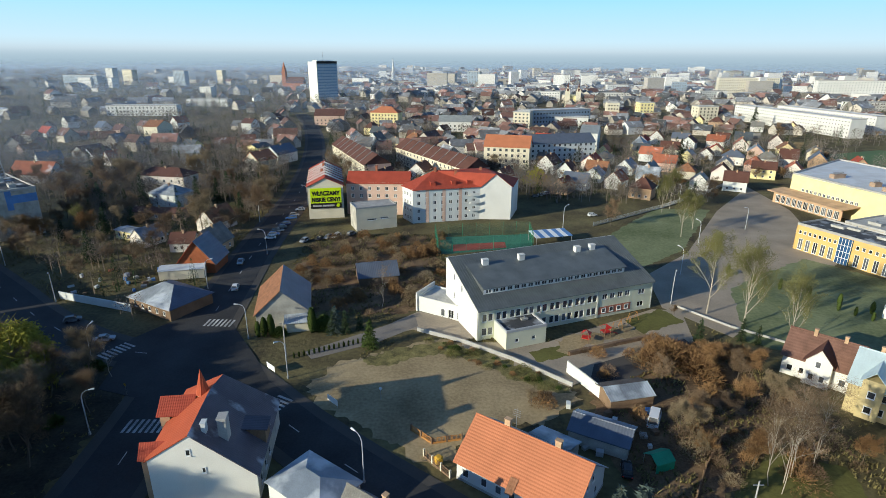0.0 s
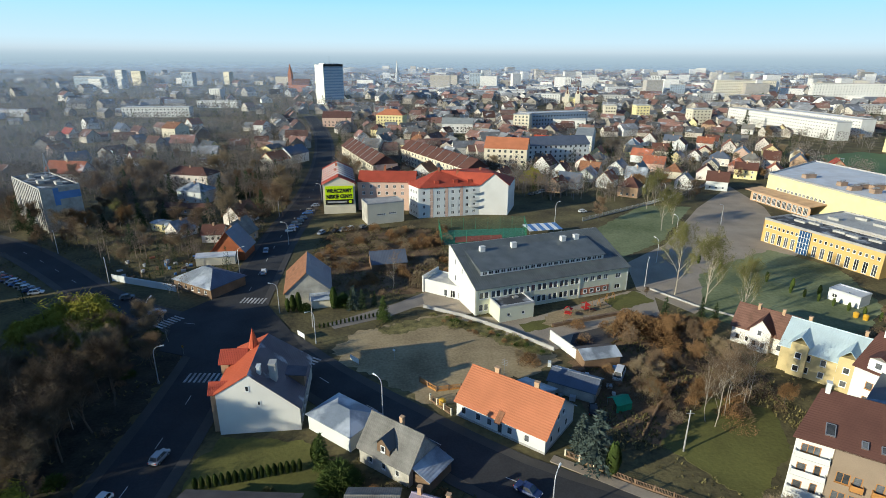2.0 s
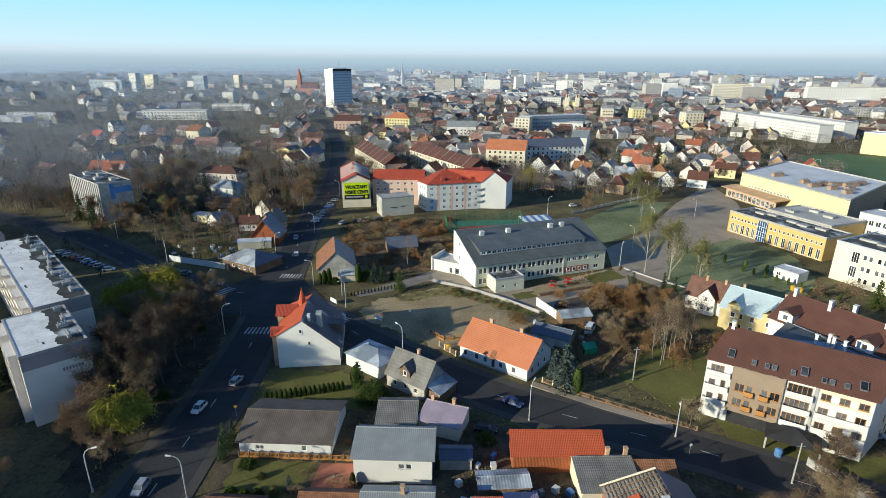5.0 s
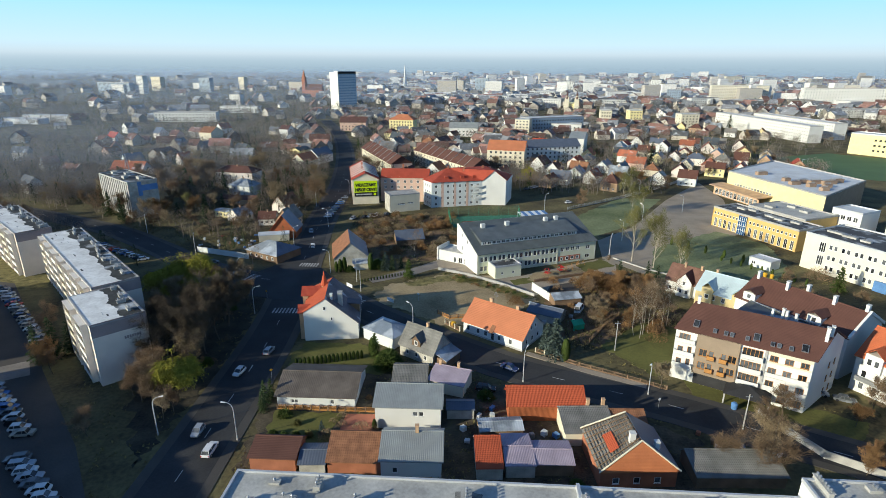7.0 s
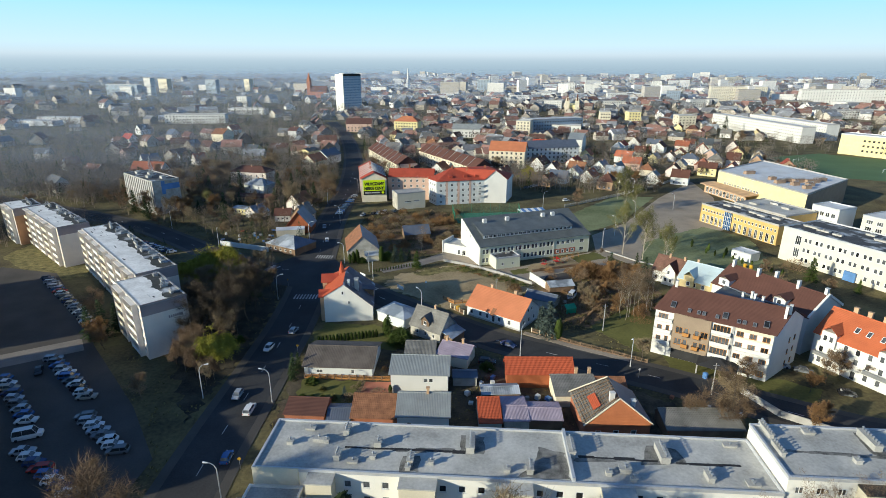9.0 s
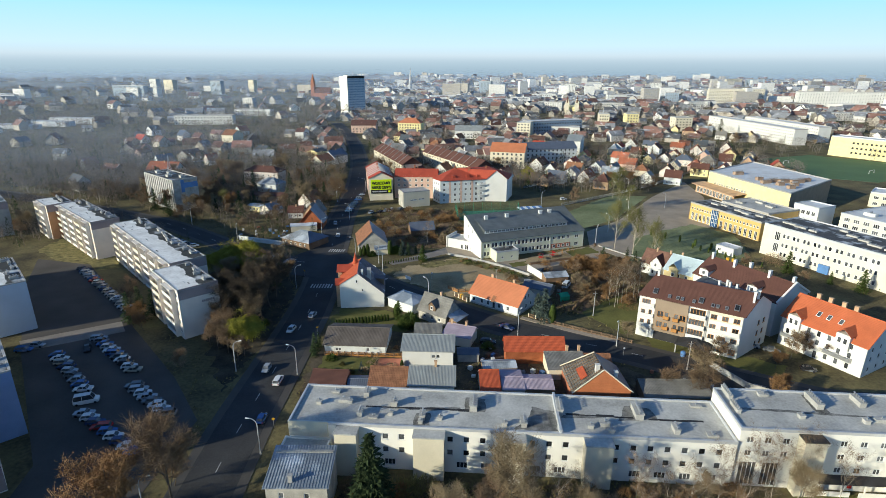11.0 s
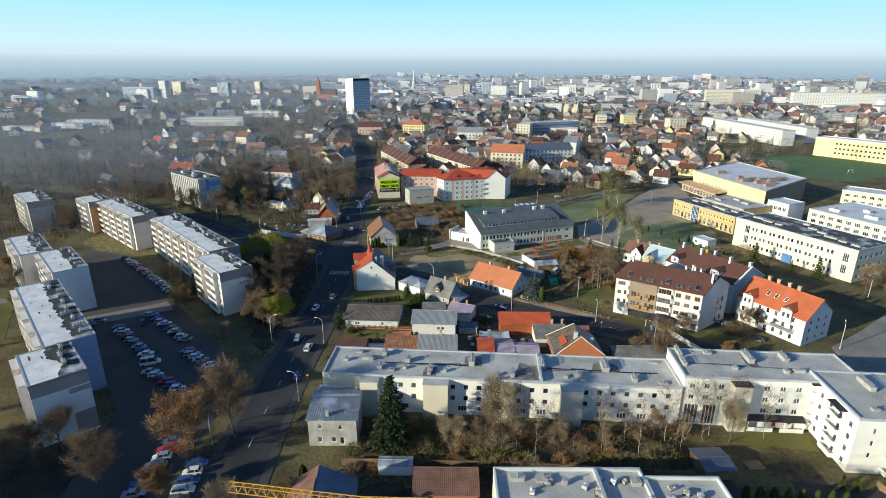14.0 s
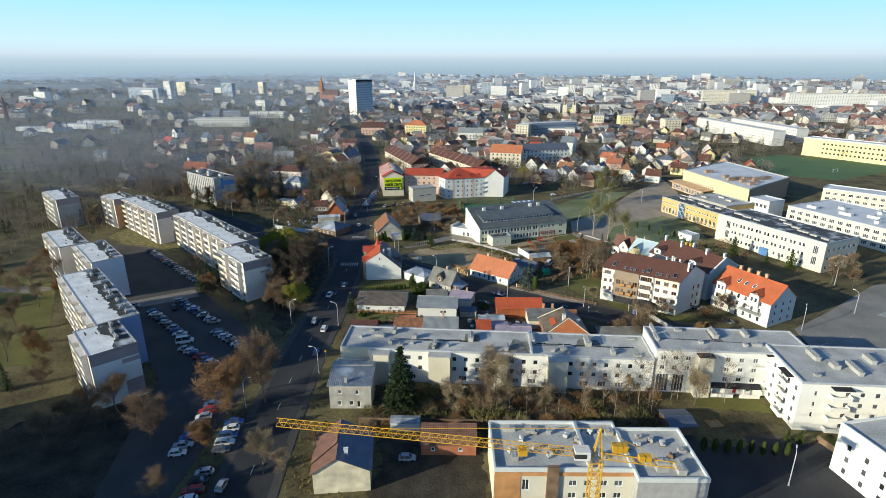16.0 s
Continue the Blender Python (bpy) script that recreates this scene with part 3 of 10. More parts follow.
patch("play_court", [(56.8, -24.4), (66.9, -23.9), (68.0, -31.0), (66.2, -38.0), (55.5, -38.0), (55.8, -30.0)], soil, "bare play area with low timber edging", "ground", 0.065)
patch("lawn_court", [(62, -17.2), (79, -18.2), (79, -25), (62, -22.5)], lawn, "grass strip at the foot of the white building", "lawn", 0.06)
patch("back_yards", [(-38, 9), (50, 9), (50, 22), (34, 36), (20, 40), (2, 44), (-6, 47), (-38, 47)], yard_soil, "bare trodden soil of the back yards", "ground", 0.03)
patch("garden_bed", [(-36, 21), (-23, 21), (-21.6, 30.8), (-36, 31.8)], lawn, "small lawn with clipped shrubs", "lawn", 0.06)
patch("terrace", [(-21.4, 22), (-13.8, 22), (-13.8, 30.5), (-20.6, 30.6)], terracotta, "reddish paved terrace", "pavement", 0.06)
patch("lawn_corner", [(-37.6, 46.8), (-19, 46), (-12, 47), (-15, 55), (-22, 61), (-36, 61.6), (-38.5, 55)], lawn, "shady garden lawn behind a thuja hedge", "lawn", 0.06)
patch("lawn_strip", [(23.5, 101.5), (33, 105), (31.5, 109), (22.5, 105.6)], lawn, "green strip beside the box annex", "lawn", 0.06)
patch("yard_asphalt", [(31, 90.5), (60, 105), (58.5, 111.5), (35, 100.5)], asphalt_old, "dark asphalt drive with thin frost", "pavement", 0.055)
# near-black colour stands for the shadow over this yard
patch("site_yard", [(-19, -75), (5, -75), (5, -36), (-19, -36)], shaded_soil, "trodden yard beside the site, its shade put into the colour", "ground", 0.05)
patch("west_path", [(-205, 50), (-165, 47), (-158, 50), (-160, 53), (-205, 55)], paving, "paved path through the grass", "pavement", 0.07)
patch("leaf_litter", [(-22, -34), (50, -36), (52, -16), (-22, -16)], yard_soil, "bare ground with leaf litter", "ground", 0.04)
patch("overgrown_plot", [(-38, 128), (-6, 124), (4, 132), (2, 166), (-2, 188), (-30, 190), (-40, 160)], litter, "brown overgrown plot with dry brush", "ground", 0.035)
patch("forecourt", [(-12, 112.5), (-3, 116.2), (8, 110.9), (11, 112), (12, 118), (-2, 126), (-8, 120)], paving_warm, "paved forecourt before the entrance", "pavement", 0.05)
patch("brick_footway", [(20.5, 55.5), (34, 46.8), (46, 40.5), (46.8, 42.2), (35, 48.6), (21.5, 57)], paving_warm, "light paved footway", "pavement", 0.14)


def marks(name, pieces, label):
    bm = bmesh.new()
    for x, y, ang, l, w in pieces:
        box(bm, -l / 2, -w / 2, 0, l / 2, w / 2, 0.012, pose(x, y, 0.137, 0, 0, ang))
    return setting(name, bm, paint_white, label, "road marking")


def zebra(cx, cy, ang, n, gap=1.0, l=3.6, w=0.5):
    m = pose(cx, cy, 0, 0, 0, ang)
    return [((m @ V((i - (n - 1) / 2) * gap, 0, 0)).x, (m @ V((i - (n - 1) / 2) * gap, 0, 0)).y, ang + 90, l, w) for i in range(n)]


marks("crossing_near", zebra(-47.2, 80.8, 0, 8), "white zebra crossing stripes on asphalt")
marks("crossing_far", zebra(-49.3, 119.6, -4, 7), "white zebra crossing stripes on asphalt")
marks("crossing_west", zebra(-66.5, 106.5, 62, 7), "worn white zebra crossing stripes")
marks("crossing_east", zebra(-27, 86.6, 60, 6), "white zebra crossing stripes on asphalt")
marks("crossing_corner", zebra(152, 33, 30, 7, 1.2, 5), "white zebra crossing stripes on asphalt")
for key, (line, w) in LINES.items():
    dash = []
    run = 0.0
    for (x0, y0), (x1, y1) in zip(line, line[1:]):
        run += math.hypot(x1 - x0, y1 - y0)
        if run > 11 and not (-60 < x0 < -34 and 76 < y0 < 126) and y0 < 300:
            dash.append((x0, y0, math.degrees(math.atan2(y1 - y0, x1 - x0)), 3.0, 0.16))
            run = 0.0
    marks("lane_marks_" + key, dash, "dashed white centre line")


# ---- the corner house with the white gable ----
def corner_house():
    b = thing("corner_house", -36.9, 62.5, 6.0, "white corner house with red tiles and a frosty dark roof slope", "house")
    L, D, zl, zr, zt, k = 14.1, 10.6, 8.3, 4.6, 11.9, 5.8
    gw = [(5.1, 8.6, 0.7, 1.1), (6.9, 5.6, 0.6, 1.0)]
    for y, sgn, ws in ((0.0, 1, gw), (D, -1, [])):
        bm = bmesh.new()
        pts = [(0, 0), (L, 0), (L, zr), (k, zt), (0, zl)]
        vs = [bm.verts.new((x, y, z)) for x, z in pts]
        vb = [bm.verts.new((x, y + 0.3 * sgn, z)) for x, z in pts]
        bm.faces.new(vs)
        bm.faces.new(vb[::-1])
        for i in range(5):
            bm.faces.new((vs[i], vs[(i + 1) % 5], vb[(i + 1) % 5], vb[i]))
        part("gable_wall", bm, white_paint if y == 0 else stained_wall, b, "smooth white gable wall" if y == 0 else "")
        for x, z, w, h in ws:
            a, p = window_meshes(w, h, joinery)
            ob = shared("window", a, b, pose(x, -0.13, z))
            shared("pane", p, ob, Matrix())
    ws = rows_of(1, 10, 3, (1.0, 4.6), 1.2, 1.7)
    bm = bmesh.new()
    facade(bm, (0, D, 0), (0, -1, 0), D, zl, ws)
    part("wall", bm, brick_tan, b)
    add_windows(b, (0, D, 0), -90, ws)
    bm = bmesh.new()
    facade(bm, (L, 0, 0), (0, 1, 0), D, zr, rows_of(1, 10, 3, (1.2,), 1.2, 1.5))
    part("wall", bm, stained_wall, b)
    add_windows(b, (L, 0, 0), 90, rows_of(1, 10, 3, (1.2,), 1.2, 1.5))
    bm = bmesh.new()
    slab(bm, [V(-0.4, -0.15, zl - 0.1), V(k, -0.15, zt + 0.12), V(k, D + 0.3, zt + 0.12), V(-0.4, D + 0.3, zl - 0.1)], 0.16)
    part("roof_slope", bm, tile_bright, b, "bright red tiled slope")
    # this slope's dark mauve holds shade as well as frost
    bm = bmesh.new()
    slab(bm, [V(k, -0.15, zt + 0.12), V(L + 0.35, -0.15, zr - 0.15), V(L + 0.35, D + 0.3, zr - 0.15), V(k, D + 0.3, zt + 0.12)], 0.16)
    part("roof_slope", bm, mauve_slope, b, "roof slope darkened as if shaded, with frost")
    for y0, y1, h in ((1.0, 3.6, 9.6), (8.6, 13.4, 11.2)):
        bm = bmesh.new()
        ym = (y0 + y1) / 2
        slab(bm, [V(-1.6, y0 - 0.3, h - 1.8), V(-1.6, ym, h), V(3.6, ym, h), V(3.6, y0 - 0.3, h - 1.8)], 0.14)
        slab(bm, [V(-1.6, y1 + 0.3, h - 1.8), V(3.6, y1 + 0.3, h - 1.8), V(3.6, ym, h), V(-1.6, ym, h)], 0.14)
        part("cross_gable", bm, tile_red, b, "small red tiled cross gable")
        bm = bmesh.new()
        prism(bm, [(-1.2, y0), (0.2, y0), (0.2, y1), (-1.2, y1)], 0, h - 1.9)
        part("bay", bm, brick_tan, b)
    bm = bmesh.new()
    base = [bm.verts.new((4.6 + 1.1 * math.cos(a), 11.2 + 1.1 * math.sin(a), 11.2)) for a in [math.pi / 4 * i for i in range(8)]]
    tip = bm.verts.new((4.6, 11.2, 15.4))
    for i in range(8):
        bm.faces.new((base[i], base[(i + 1) % 8], tip))
    bm.faces.new(base[::-1])
    part("spire", bm, tile_bright, b, "pointed red turret roof")
    bm = bmesh.new()
    prism(bm, [(4.6 + 0.9 * math.cos(a), 11.2 + 0.9 * math.sin(a)) for a in [math.pi / 4 * i for i in range(8)]], 8.0, 11.25)
    part("turret", bm, brick_tan, b)
    bm = bmesh.new()
    slab(bm, [V(9, 6.4, 7.9), V(14.6, 6.4, 7.2), V(14.6, 9.8, 7.2), V(9, 9.8, 7.9)], 0.14)
    part("dormer_roof", bm, mauve_slope, b)
    bm = bmesh.new()
    box(bm, 9.8, 6.7, 4.5, 14.2, 9.5, 7.1)
    part("dormer", bm, timber, b)
    bm = bmesh.new()
    prism(bm, [(0.05, D + 0.02), (L - 0.05, D + 0.02), (L - 0.05, 17.5), (0.05, 17.5)], 0, 4.8)
    part("rear_wing", bm, stained_wall, b)
    r1, pk, fr, br, bl, fl = V(k, D + 0.3, zt + 0.1), V(6.6, 15.2, 11.9), V(L + 0.35, D + 0.3, zr - 0.2), V(L + 0.35, 17.9, zr), V(-0.4, 17.9, 7.8), V(-0.4, D + 0.3, zl - 0.15)
    for mat, corners in ((mauve_slope, (r1, fr, pk)), (mauve_slope, (fr, br, pk)), (mauve_slope, (pk, br, bl)), (tile_bright, (r1, pk, bl)), (tile_bright, (r1, bl, fl))):
        bm = bmesh.new()
        slab(bm, corners, 0.14)
        part("rear_roof", bm, mat, b)
    chimney(b, 7.2, 2.4, 9.5, 12.3, 0.6, 1.0, cool_plaster)
    chimney(b, 9.4, 3.6, 8.2, 12.2, 1.2, 1.6, concrete)
    return b


corner_house()


def simple_house(name, x, y, ang, L, W, H, top, wall, roofs, label, wins=None, chim=(), over=0.45, ridge=0.5, hip=False, joinery_mat=None, group="", walls=None, category="house"):
    b = thing(name, x, y, ang, label, category, group)
    w = dict(wins or {})
    if joinery_mat:
        w["joinery"] = joinery_mat
    shell(b, L, W, H, wall, w, walls)
    if hip:
        hip_roof(b, L, W, H, top, roofs[0], over, mats=roofs[2] if len(roofs) > 2 else None)
    else:
        gable_roof(b, L, W, H, top, roofs, over, ridge, wall)
    for cx, cy, h in chim:
        chimney(b, cx, cy, H, h)
    return b


# annex with the pale metal roof beside it, and the house with the dormer
simple_house("annex", -21.6, 64.2, -36.6, 10.6, 7.6, 3.2, 4.7, cool_plaster, (frost_sheet,), "low pale annex with a frosty hipped roof", over=0.35, hip=True, category="shed")
dh = simple_house("dormer_house", -11.2, 55.6, -35.5, 10.4, 7.4, 3.3, 7.6, stained_wall, (slate_grey, metal_blue), "weathered house with a grey slate roof and dormer", {"front": rows_of(1, 9.4, 3, (1.0,), 0.9, 1.2)}, [(5.8, 4.2, 8.9)], over=0.4)
bm = bmesh.new()
prism(bm, [(3.7, 0.3), (6.3, 0.3), (6.3, 3.2), (3.7, 3.2)], 3.3, 5.6)
f = [bm.verts.new(q) for q in ((3.7, 0.3, 5.6), (6.3, 0.3, 5.6), (5.0, 0.3, 6.9))]
g = [bm.verts.new(q.co + V(0, 0.2, 0)) for q in f]
bm.faces.new(f)
bm.faces.new(g)
dm = part("dormer", bm, timber, dh, "boarded dormer with a small gable")
bm = bmesh.new()
slab(bm, [V(3.3, -0.1, 5.3), V(5.0, -0.1, 7.1), V(5.0, 3.6, 7.1), V(3.3, 3.6, 5.3)], 0.12)
slab(bm, [V(5.0, -0.1, 7.1), V(6.7, -0.1, 5.3), V(6.7, 3.6, 5.3), V(5.0, 3.6, 7.1)], 0.12)
part("dormer_roof", bm, metal_dark, dm)
f, p = window_meshes(0.9, 1.2, joinery)
shared("pane", p, shared("window", f, dm, pose(4.55, 0.16, 4.1)), Matrix())
bm = bmesh.new()
slab(bm, [V(10.5, 0.6, 3.5), V(14.0, 0.6, 2.4), V(14.0, 7.2, 2.4), V(10.5, 7.2, 3.5)], 0.14)
part("lean_to_roof", bm, metal_frost, dh)
bm = bmesh.new()
box(bm, 10.45, 1.0, 0, 13.7, 6.9, 2.3)
part("lean_to", bm, timber, dh)


# ---- the orange-roofed house ----
def orange_house():
    ws = [(1.0, 0.9, 1.1, 1.5), (4.2, 0.9, 1.1, 1.5), (6.6, 0.9, 1.1, 1.5), (8.8, 0.3, 1.1, 2.2), (10.8, 0.9, 1.1, 1.5), (14.2, 0.9, 1.1, 1.5)]
    b = simple_house("orange_roof_house", 5.3, 68.2, -37.0, 18.3, 11.6, 3.45, 7.9, cool_plaster, (tile_orange, metal_frost), "long white house with an orange tiled roof", {"front": ws, "right": [(3, 4.2, 1.1, 1.0)][:0] + rows_of(1, 10, 3, (1.0,), 1.0, 1.4)}, (), 0.45)
    for x in (5.0, 13.2):
        chimney(b, x, 6.1, 7.2, 9.3, 0.9, 0.6, brick_tan)
    for y in (4.2, 6.2):
        a, p = window_meshes(0.9, 1.2, joinery)
        shared("pane", p, shared("window", a, b, pose(18.45, y, 4.4, 0, 0, 90)), Matrix())
    bm = bmesh.new()
    slab(bm, [V(8.7, -1.0, 2.9), V(9.9, -1.0, 2.9), V(9.9, 0.8, 4.4), V(8.7, 0.8, 4.4)], 0.12)
    part("porch_roof", bm, tile_rust, b)
    bm = bmesh.new()
    tube(bm, (6.2, 6.4, 7.6), (6.2, 6.4, 11.4), 0.05, 0.03, 5)
    for k in range(4):
        box(bm, 5.6, 6.38, 10.0 + 0.35 * k, 6.8, 6.42, 10.04 + 0.35 * k)
    part("aerial", bm, steel, b)
    bm = bmesh.new()
    box(bm, -0.03, -0.03, 0, 18.33, 11.63, 0.45)
    part("plinth", bm, concrete, b)
    bm = bmesh.new()
    slab(bm, [V(6, 11, 4.2), V(13, 11, 4.2), V(13, 16, 2.6), V(6, 16, 2.6)], 0.14)
    part("lean_to_roof", bm, metal_frost, b)
    bm = bmesh.new()
    box(bm, 6.3, 11.6, 0, 12.7, 15.7, 2.6)
    part("lean_to", bm, stained_wall, b)


orange_house()


# ---- the long grey-roofed building ----
def grey_building():
    L, k, H, top = 48.8, 17.0, 7.6, 14.1
    b = thing("grey_roof_building", 11.4, 110.6, 21.0, "long pale green two-storey building with a grey metal roof", "school")
    cols = [w for k2 in range(9) for w in rows_of(1.0 + 3.5 * k2, 4.0 + 3.5 * k2, 2, (1.0, 4.4), 1.25, 1.9)] + rows_of(42.5, 48, 1, (1.0, 4.4), 1.9, 1.4)
    cols += rows_of(33, 42, 4, (4.6,), 1.5, 1.5)
    bm = bmesh.new()
    facade(bm, (0, 0, 0), (1, 0, 0), L, H, cols)
    part("wall", bm, pale_green_plaster, b)
    add_windows(b, (0, 0, 0), 0, cols)
    bm = bmesh.new()
    box(bm, 32.6, -0.06, 0.8, 42.2, 0.0, 2.75)
    part("red_panel", bm, terracotta, b, "terracotta coloured wall panel")
    for w in rows_of(33, 42, 4, (1.2,), 1.2, 1.2):
        f, p = window_meshes(1.2, 1.2, joinery)
        shared("pane", p, shared("window", f, b, pose(w[0], -0.17, w[1])), Matrix())
    for x in (0.0, L):
        bm = bmesh.new()
        s = 0.3 if x == 0 else -0.3
        pts = [(0, 0), (k + 1.5, 0), (k + 1.5, top - 0.3), (k, top + 0.1), (0, H + 0.1)]
        a = [bm.verts.new((x, y, z)) for y, z in pts]
        c = [bm.verts.new((x + s, y, z)) for y, z in pts]
        bm.faces.new(a)
        bm.faces.new(c[::-1])
        for i in range(5):
            bm.faces.new((a[i], a[(i + 1) % 5], c[(i + 1) % 5], c[i]))
        part("gable_wall", bm, white_plaster, b, "white end wall")
    for y, z in ((9.0, 8.6), (13.5, 5.0), (13.5, 9.8)):
        f, p = window_meshes(0.7, 1.6, joinery)
        shared("pane", p, shared("window", f, b, pose(-0.13, y, z, 0, 0, -90)), Matrix())
    bm = bmesh.new()
    facade(bm, (L, k + 1.5, 0), (-1, 0, 0), L, top - 0.3, [])
    part("wall", bm, cool_plaster, b)
    bm = bmesh.new()
    fall = (top - H) / k
    slab(bm, [V(-0.15, -0.7, H - 0.7 * fall + 0.15), V(L + 0.15, -0.7, H - 0.7 * fall + 0.15), V(L + 0.15, k, top + 0.15), V(-0.15, k, top + 0.15)], 0.15)
    roof = part("roof_slope", bm, metal_school, b, "dark grey standing seam metal")
    bm = bmesh.new()
    slab(bm, [V(-0.15, k, top + 0.15), V(L + 0.15, k, top + 0.15), V(L + 0.15, k + 1.9, top - 0.5), V(-0.15, k + 1.9, top - 0.5)], 0.15)
    part("roof_slope", bm, metal_school, b)
    bm = bmesh.new()
    for i in range(76):
        x = 0.3 + i * 0.645
        slab(bm, [V(x, -0.65, H - 0.65 * fall + 0.22), V(x + 0.07, -0.65, H - 0.65 * fall + 0.22), V(x + 0.07, k, top + 0.22), V(x, k, top + 0.22)], 0.1)
    part("seam", bm, metal_school, roof)
    # long dormer with a band of windows
    d0, d1, z0, z1, yf = 3.2, 42.5, 9.0, 10.7, 3.9
    ws = rows_of(0.4, d1 - d0 - 0.4, 21, (0.35,), 1.45, 1.05)
    bm = bmesh.new()
    facade(bm, (d0, yf, z0), (1, 0, 0), d1 - d0, z1 - z0, ws)
    dorm = part("dormer", bm, joinery, b, "long dormer with a band of windows")
    add_windows(b, (d0, yf, z0), 0, ws)
    bm = bmesh.new()
    slab(bm, [V(d0 - 0.3, yf - 0.6, z1 + 0.1), V(d1 + 0.3, yf - 0.6, z1 + 0.1), V(d1 + 0.3, k - 3.5, top - 0.9), V(d0 - 0.3, k - 3.5, top - 0.9)], 0.14)
    part("dormer_roof", bm, metal_school, b)
    bm = bmesh.new()
    for x, s in ((d0, 1), (d1, -1)):
        vs = [bm.verts.new(q) for q in ((x, yf, z0 - 0.2), (x, yf, z1), (x, 11.5, 12.2))]
        vb = [bm.verts.new(q) for q in ((x + 0.1 * s, yf, z0 - 0.2), (x + 0.1 * s, yf, z1), (x + 0.1 * s, 11.5, 12.2))]
        bm.faces.new(vs)
        bm.faces.new(vb)
    part("dormer_cheek", bm, metal_school, b)
    for x, y in ((7.6, 12.5), (17.5, 12.5), (34, 12.6), (38.6, 12.7)):
        chimney(b, x, y, 11.0, 14.4, 1.5, 1.1, white_plaster)
    bm = bmesh.new()
    for x in (0.2, 16, 32, L - 0.4):
        tube(bm, (x, -0.12, 0), (x, -0.12, H - 0.2), 0.07, 0.07, 5)
    part("downpipe", bm, galvanised, b)
    # entrance wing with the sloping white front
    b2 = thing("entrance_wing", -2.2, 126.5, -31.0, "white flat-roofed entrance wing with doors", "building")
    shell(b2, 16.0, 8.0, 3.7, white_plaster, {"front": [(6.5, 0.2, 1.2, 2.0), (8.6, 0.2, 1.6, 2.2), (11, 0.2, 1.2, 2.0), (13, 0.2, 1.4, 2.2)]})
    flat_roof(b2, 16.0, 8.0, 3.7, roof_felt, 0.3, white_plaster)
    bm = bmesh.new()
    box(bm, -0.4, -0.5, 0, 0.0, 8.2, 5.0)
    part("fin_wall", bm, white_plaster, b2)
    b3 = thing("box_annex", 17.4, 106.6, 20.5, "pale box annex with a flat roof", "building")
    shell(b3, 9.9, 8.2, 4.3, pale_green_plaster, {"front": [(2.2, 1.4, 0.9, 0.9), (6.4, 1.4, 0.9, 0.9)]})
    flat_roof(b3, 9.9, 8.2, 4.3, roof_black, 0.3)
    roof_vent(b3, 6.5, 4, 4.3, 1.4, 0.7, 0.4)


grey_building()


# ---- stained gable house at the street corner ----
b = thing("gable_house", -39.3, 116.0, 12, "old plastered house with a steep blue metal roof", "house")
shell(b, 12.0, 17.0, 4.0, stained_wall, {"front": [(2.0, 1.0, 0.9, 1.3)]})
bm = bmesh.new()
vs = [(0, 4.0), (12, 4.0), (5.9, 9.3)]
for y, t in ((0.0, 0.2), (17.0, -0.2)):
    f = [bm.verts.new((x, y, z)) for x, z in vs]
    g = [bm.verts.new((x, y + t, z)) for x, z in vs]
    bm.faces.new(f)
    bm.faces.new(g)
part("gable", bm, stained_wall, b, "stained plaster gable")
bm = bmesh.new()
slab(bm, [V(-0.5, -0.3, 3.7), V(5.9, -0.3, 9.5), V(5.9, 17.4, 9.5), V(-0.5, 17.4, 3.7)], 0.15)
part("roof_slope", bm, tile_rust, b)
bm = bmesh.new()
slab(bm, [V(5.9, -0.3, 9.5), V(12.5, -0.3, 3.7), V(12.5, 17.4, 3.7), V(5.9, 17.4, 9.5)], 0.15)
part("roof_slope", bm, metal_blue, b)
bm = bmesh.new()
slab(bm, [V(6.3, -3.2, 2.5), V(12.2, -3.2, 2.5), V(12.2, 0.0, 3.4), V(6.3, 0.0, 3.4)], 0.12)
part("porch_roof", bm, metal_frost, b, "frosty lean-to porch roof")
bm = bmesh.new()
box(bm, 6.8, -2.8, 0, 11.8, 0.0, 2.4)
part("porch", bm, cream_plaster, b)

simple_house("plot_cottage", -19.0, 142.0, 14, 11.0, 8.0, 2.5, 5.2, timber, (metal_blue, shed_roof), "small timber cottage with a blue metal roof", over=0.4, category="house")
simple_house("hip_cottage", -75.0, 128.6, -30, 16.0, 12.0, 3.0, 6.0, timber, (frost_sheet, frost_sheet, (metal_frost, metal_azure, metal_azure, tile_rust)), "low cottage with a frosty blue and rusty hipped roof", hip=True, wins={"front": rows_of(1, 15, 5, (0.9,), 1.0, 1.2)})
rh = thing("red_timber_house", -72.8, 152.0, 0, "red timber house with a steep gable", "house")
shell(rh, 10.5, 10, 3.4, timber_red, {"front": [(2.2, 0.9, 1.2, 1.3), (7, 0.9, 1.2, 1.3)], "joinery": joinery_wood})
bm = bmesh.new()
f = [bm.verts.new(q) for q in ((0, 0, 3.4), (10.5, 0, 3.4), (5.25, 0, 9.8))]
g = [bm.verts.new(q) for q in ((0, 0.2, 3.4), (10.5, 0.2, 3.4), (5.25, 0.2, 9.8))]
bm.faces.new(f)
bm.faces.new(g)
part("gable", bm, timber_red, rh)
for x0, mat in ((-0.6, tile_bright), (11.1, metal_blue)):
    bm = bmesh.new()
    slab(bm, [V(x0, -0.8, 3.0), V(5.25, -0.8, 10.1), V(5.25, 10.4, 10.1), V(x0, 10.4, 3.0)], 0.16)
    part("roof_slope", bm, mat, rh)
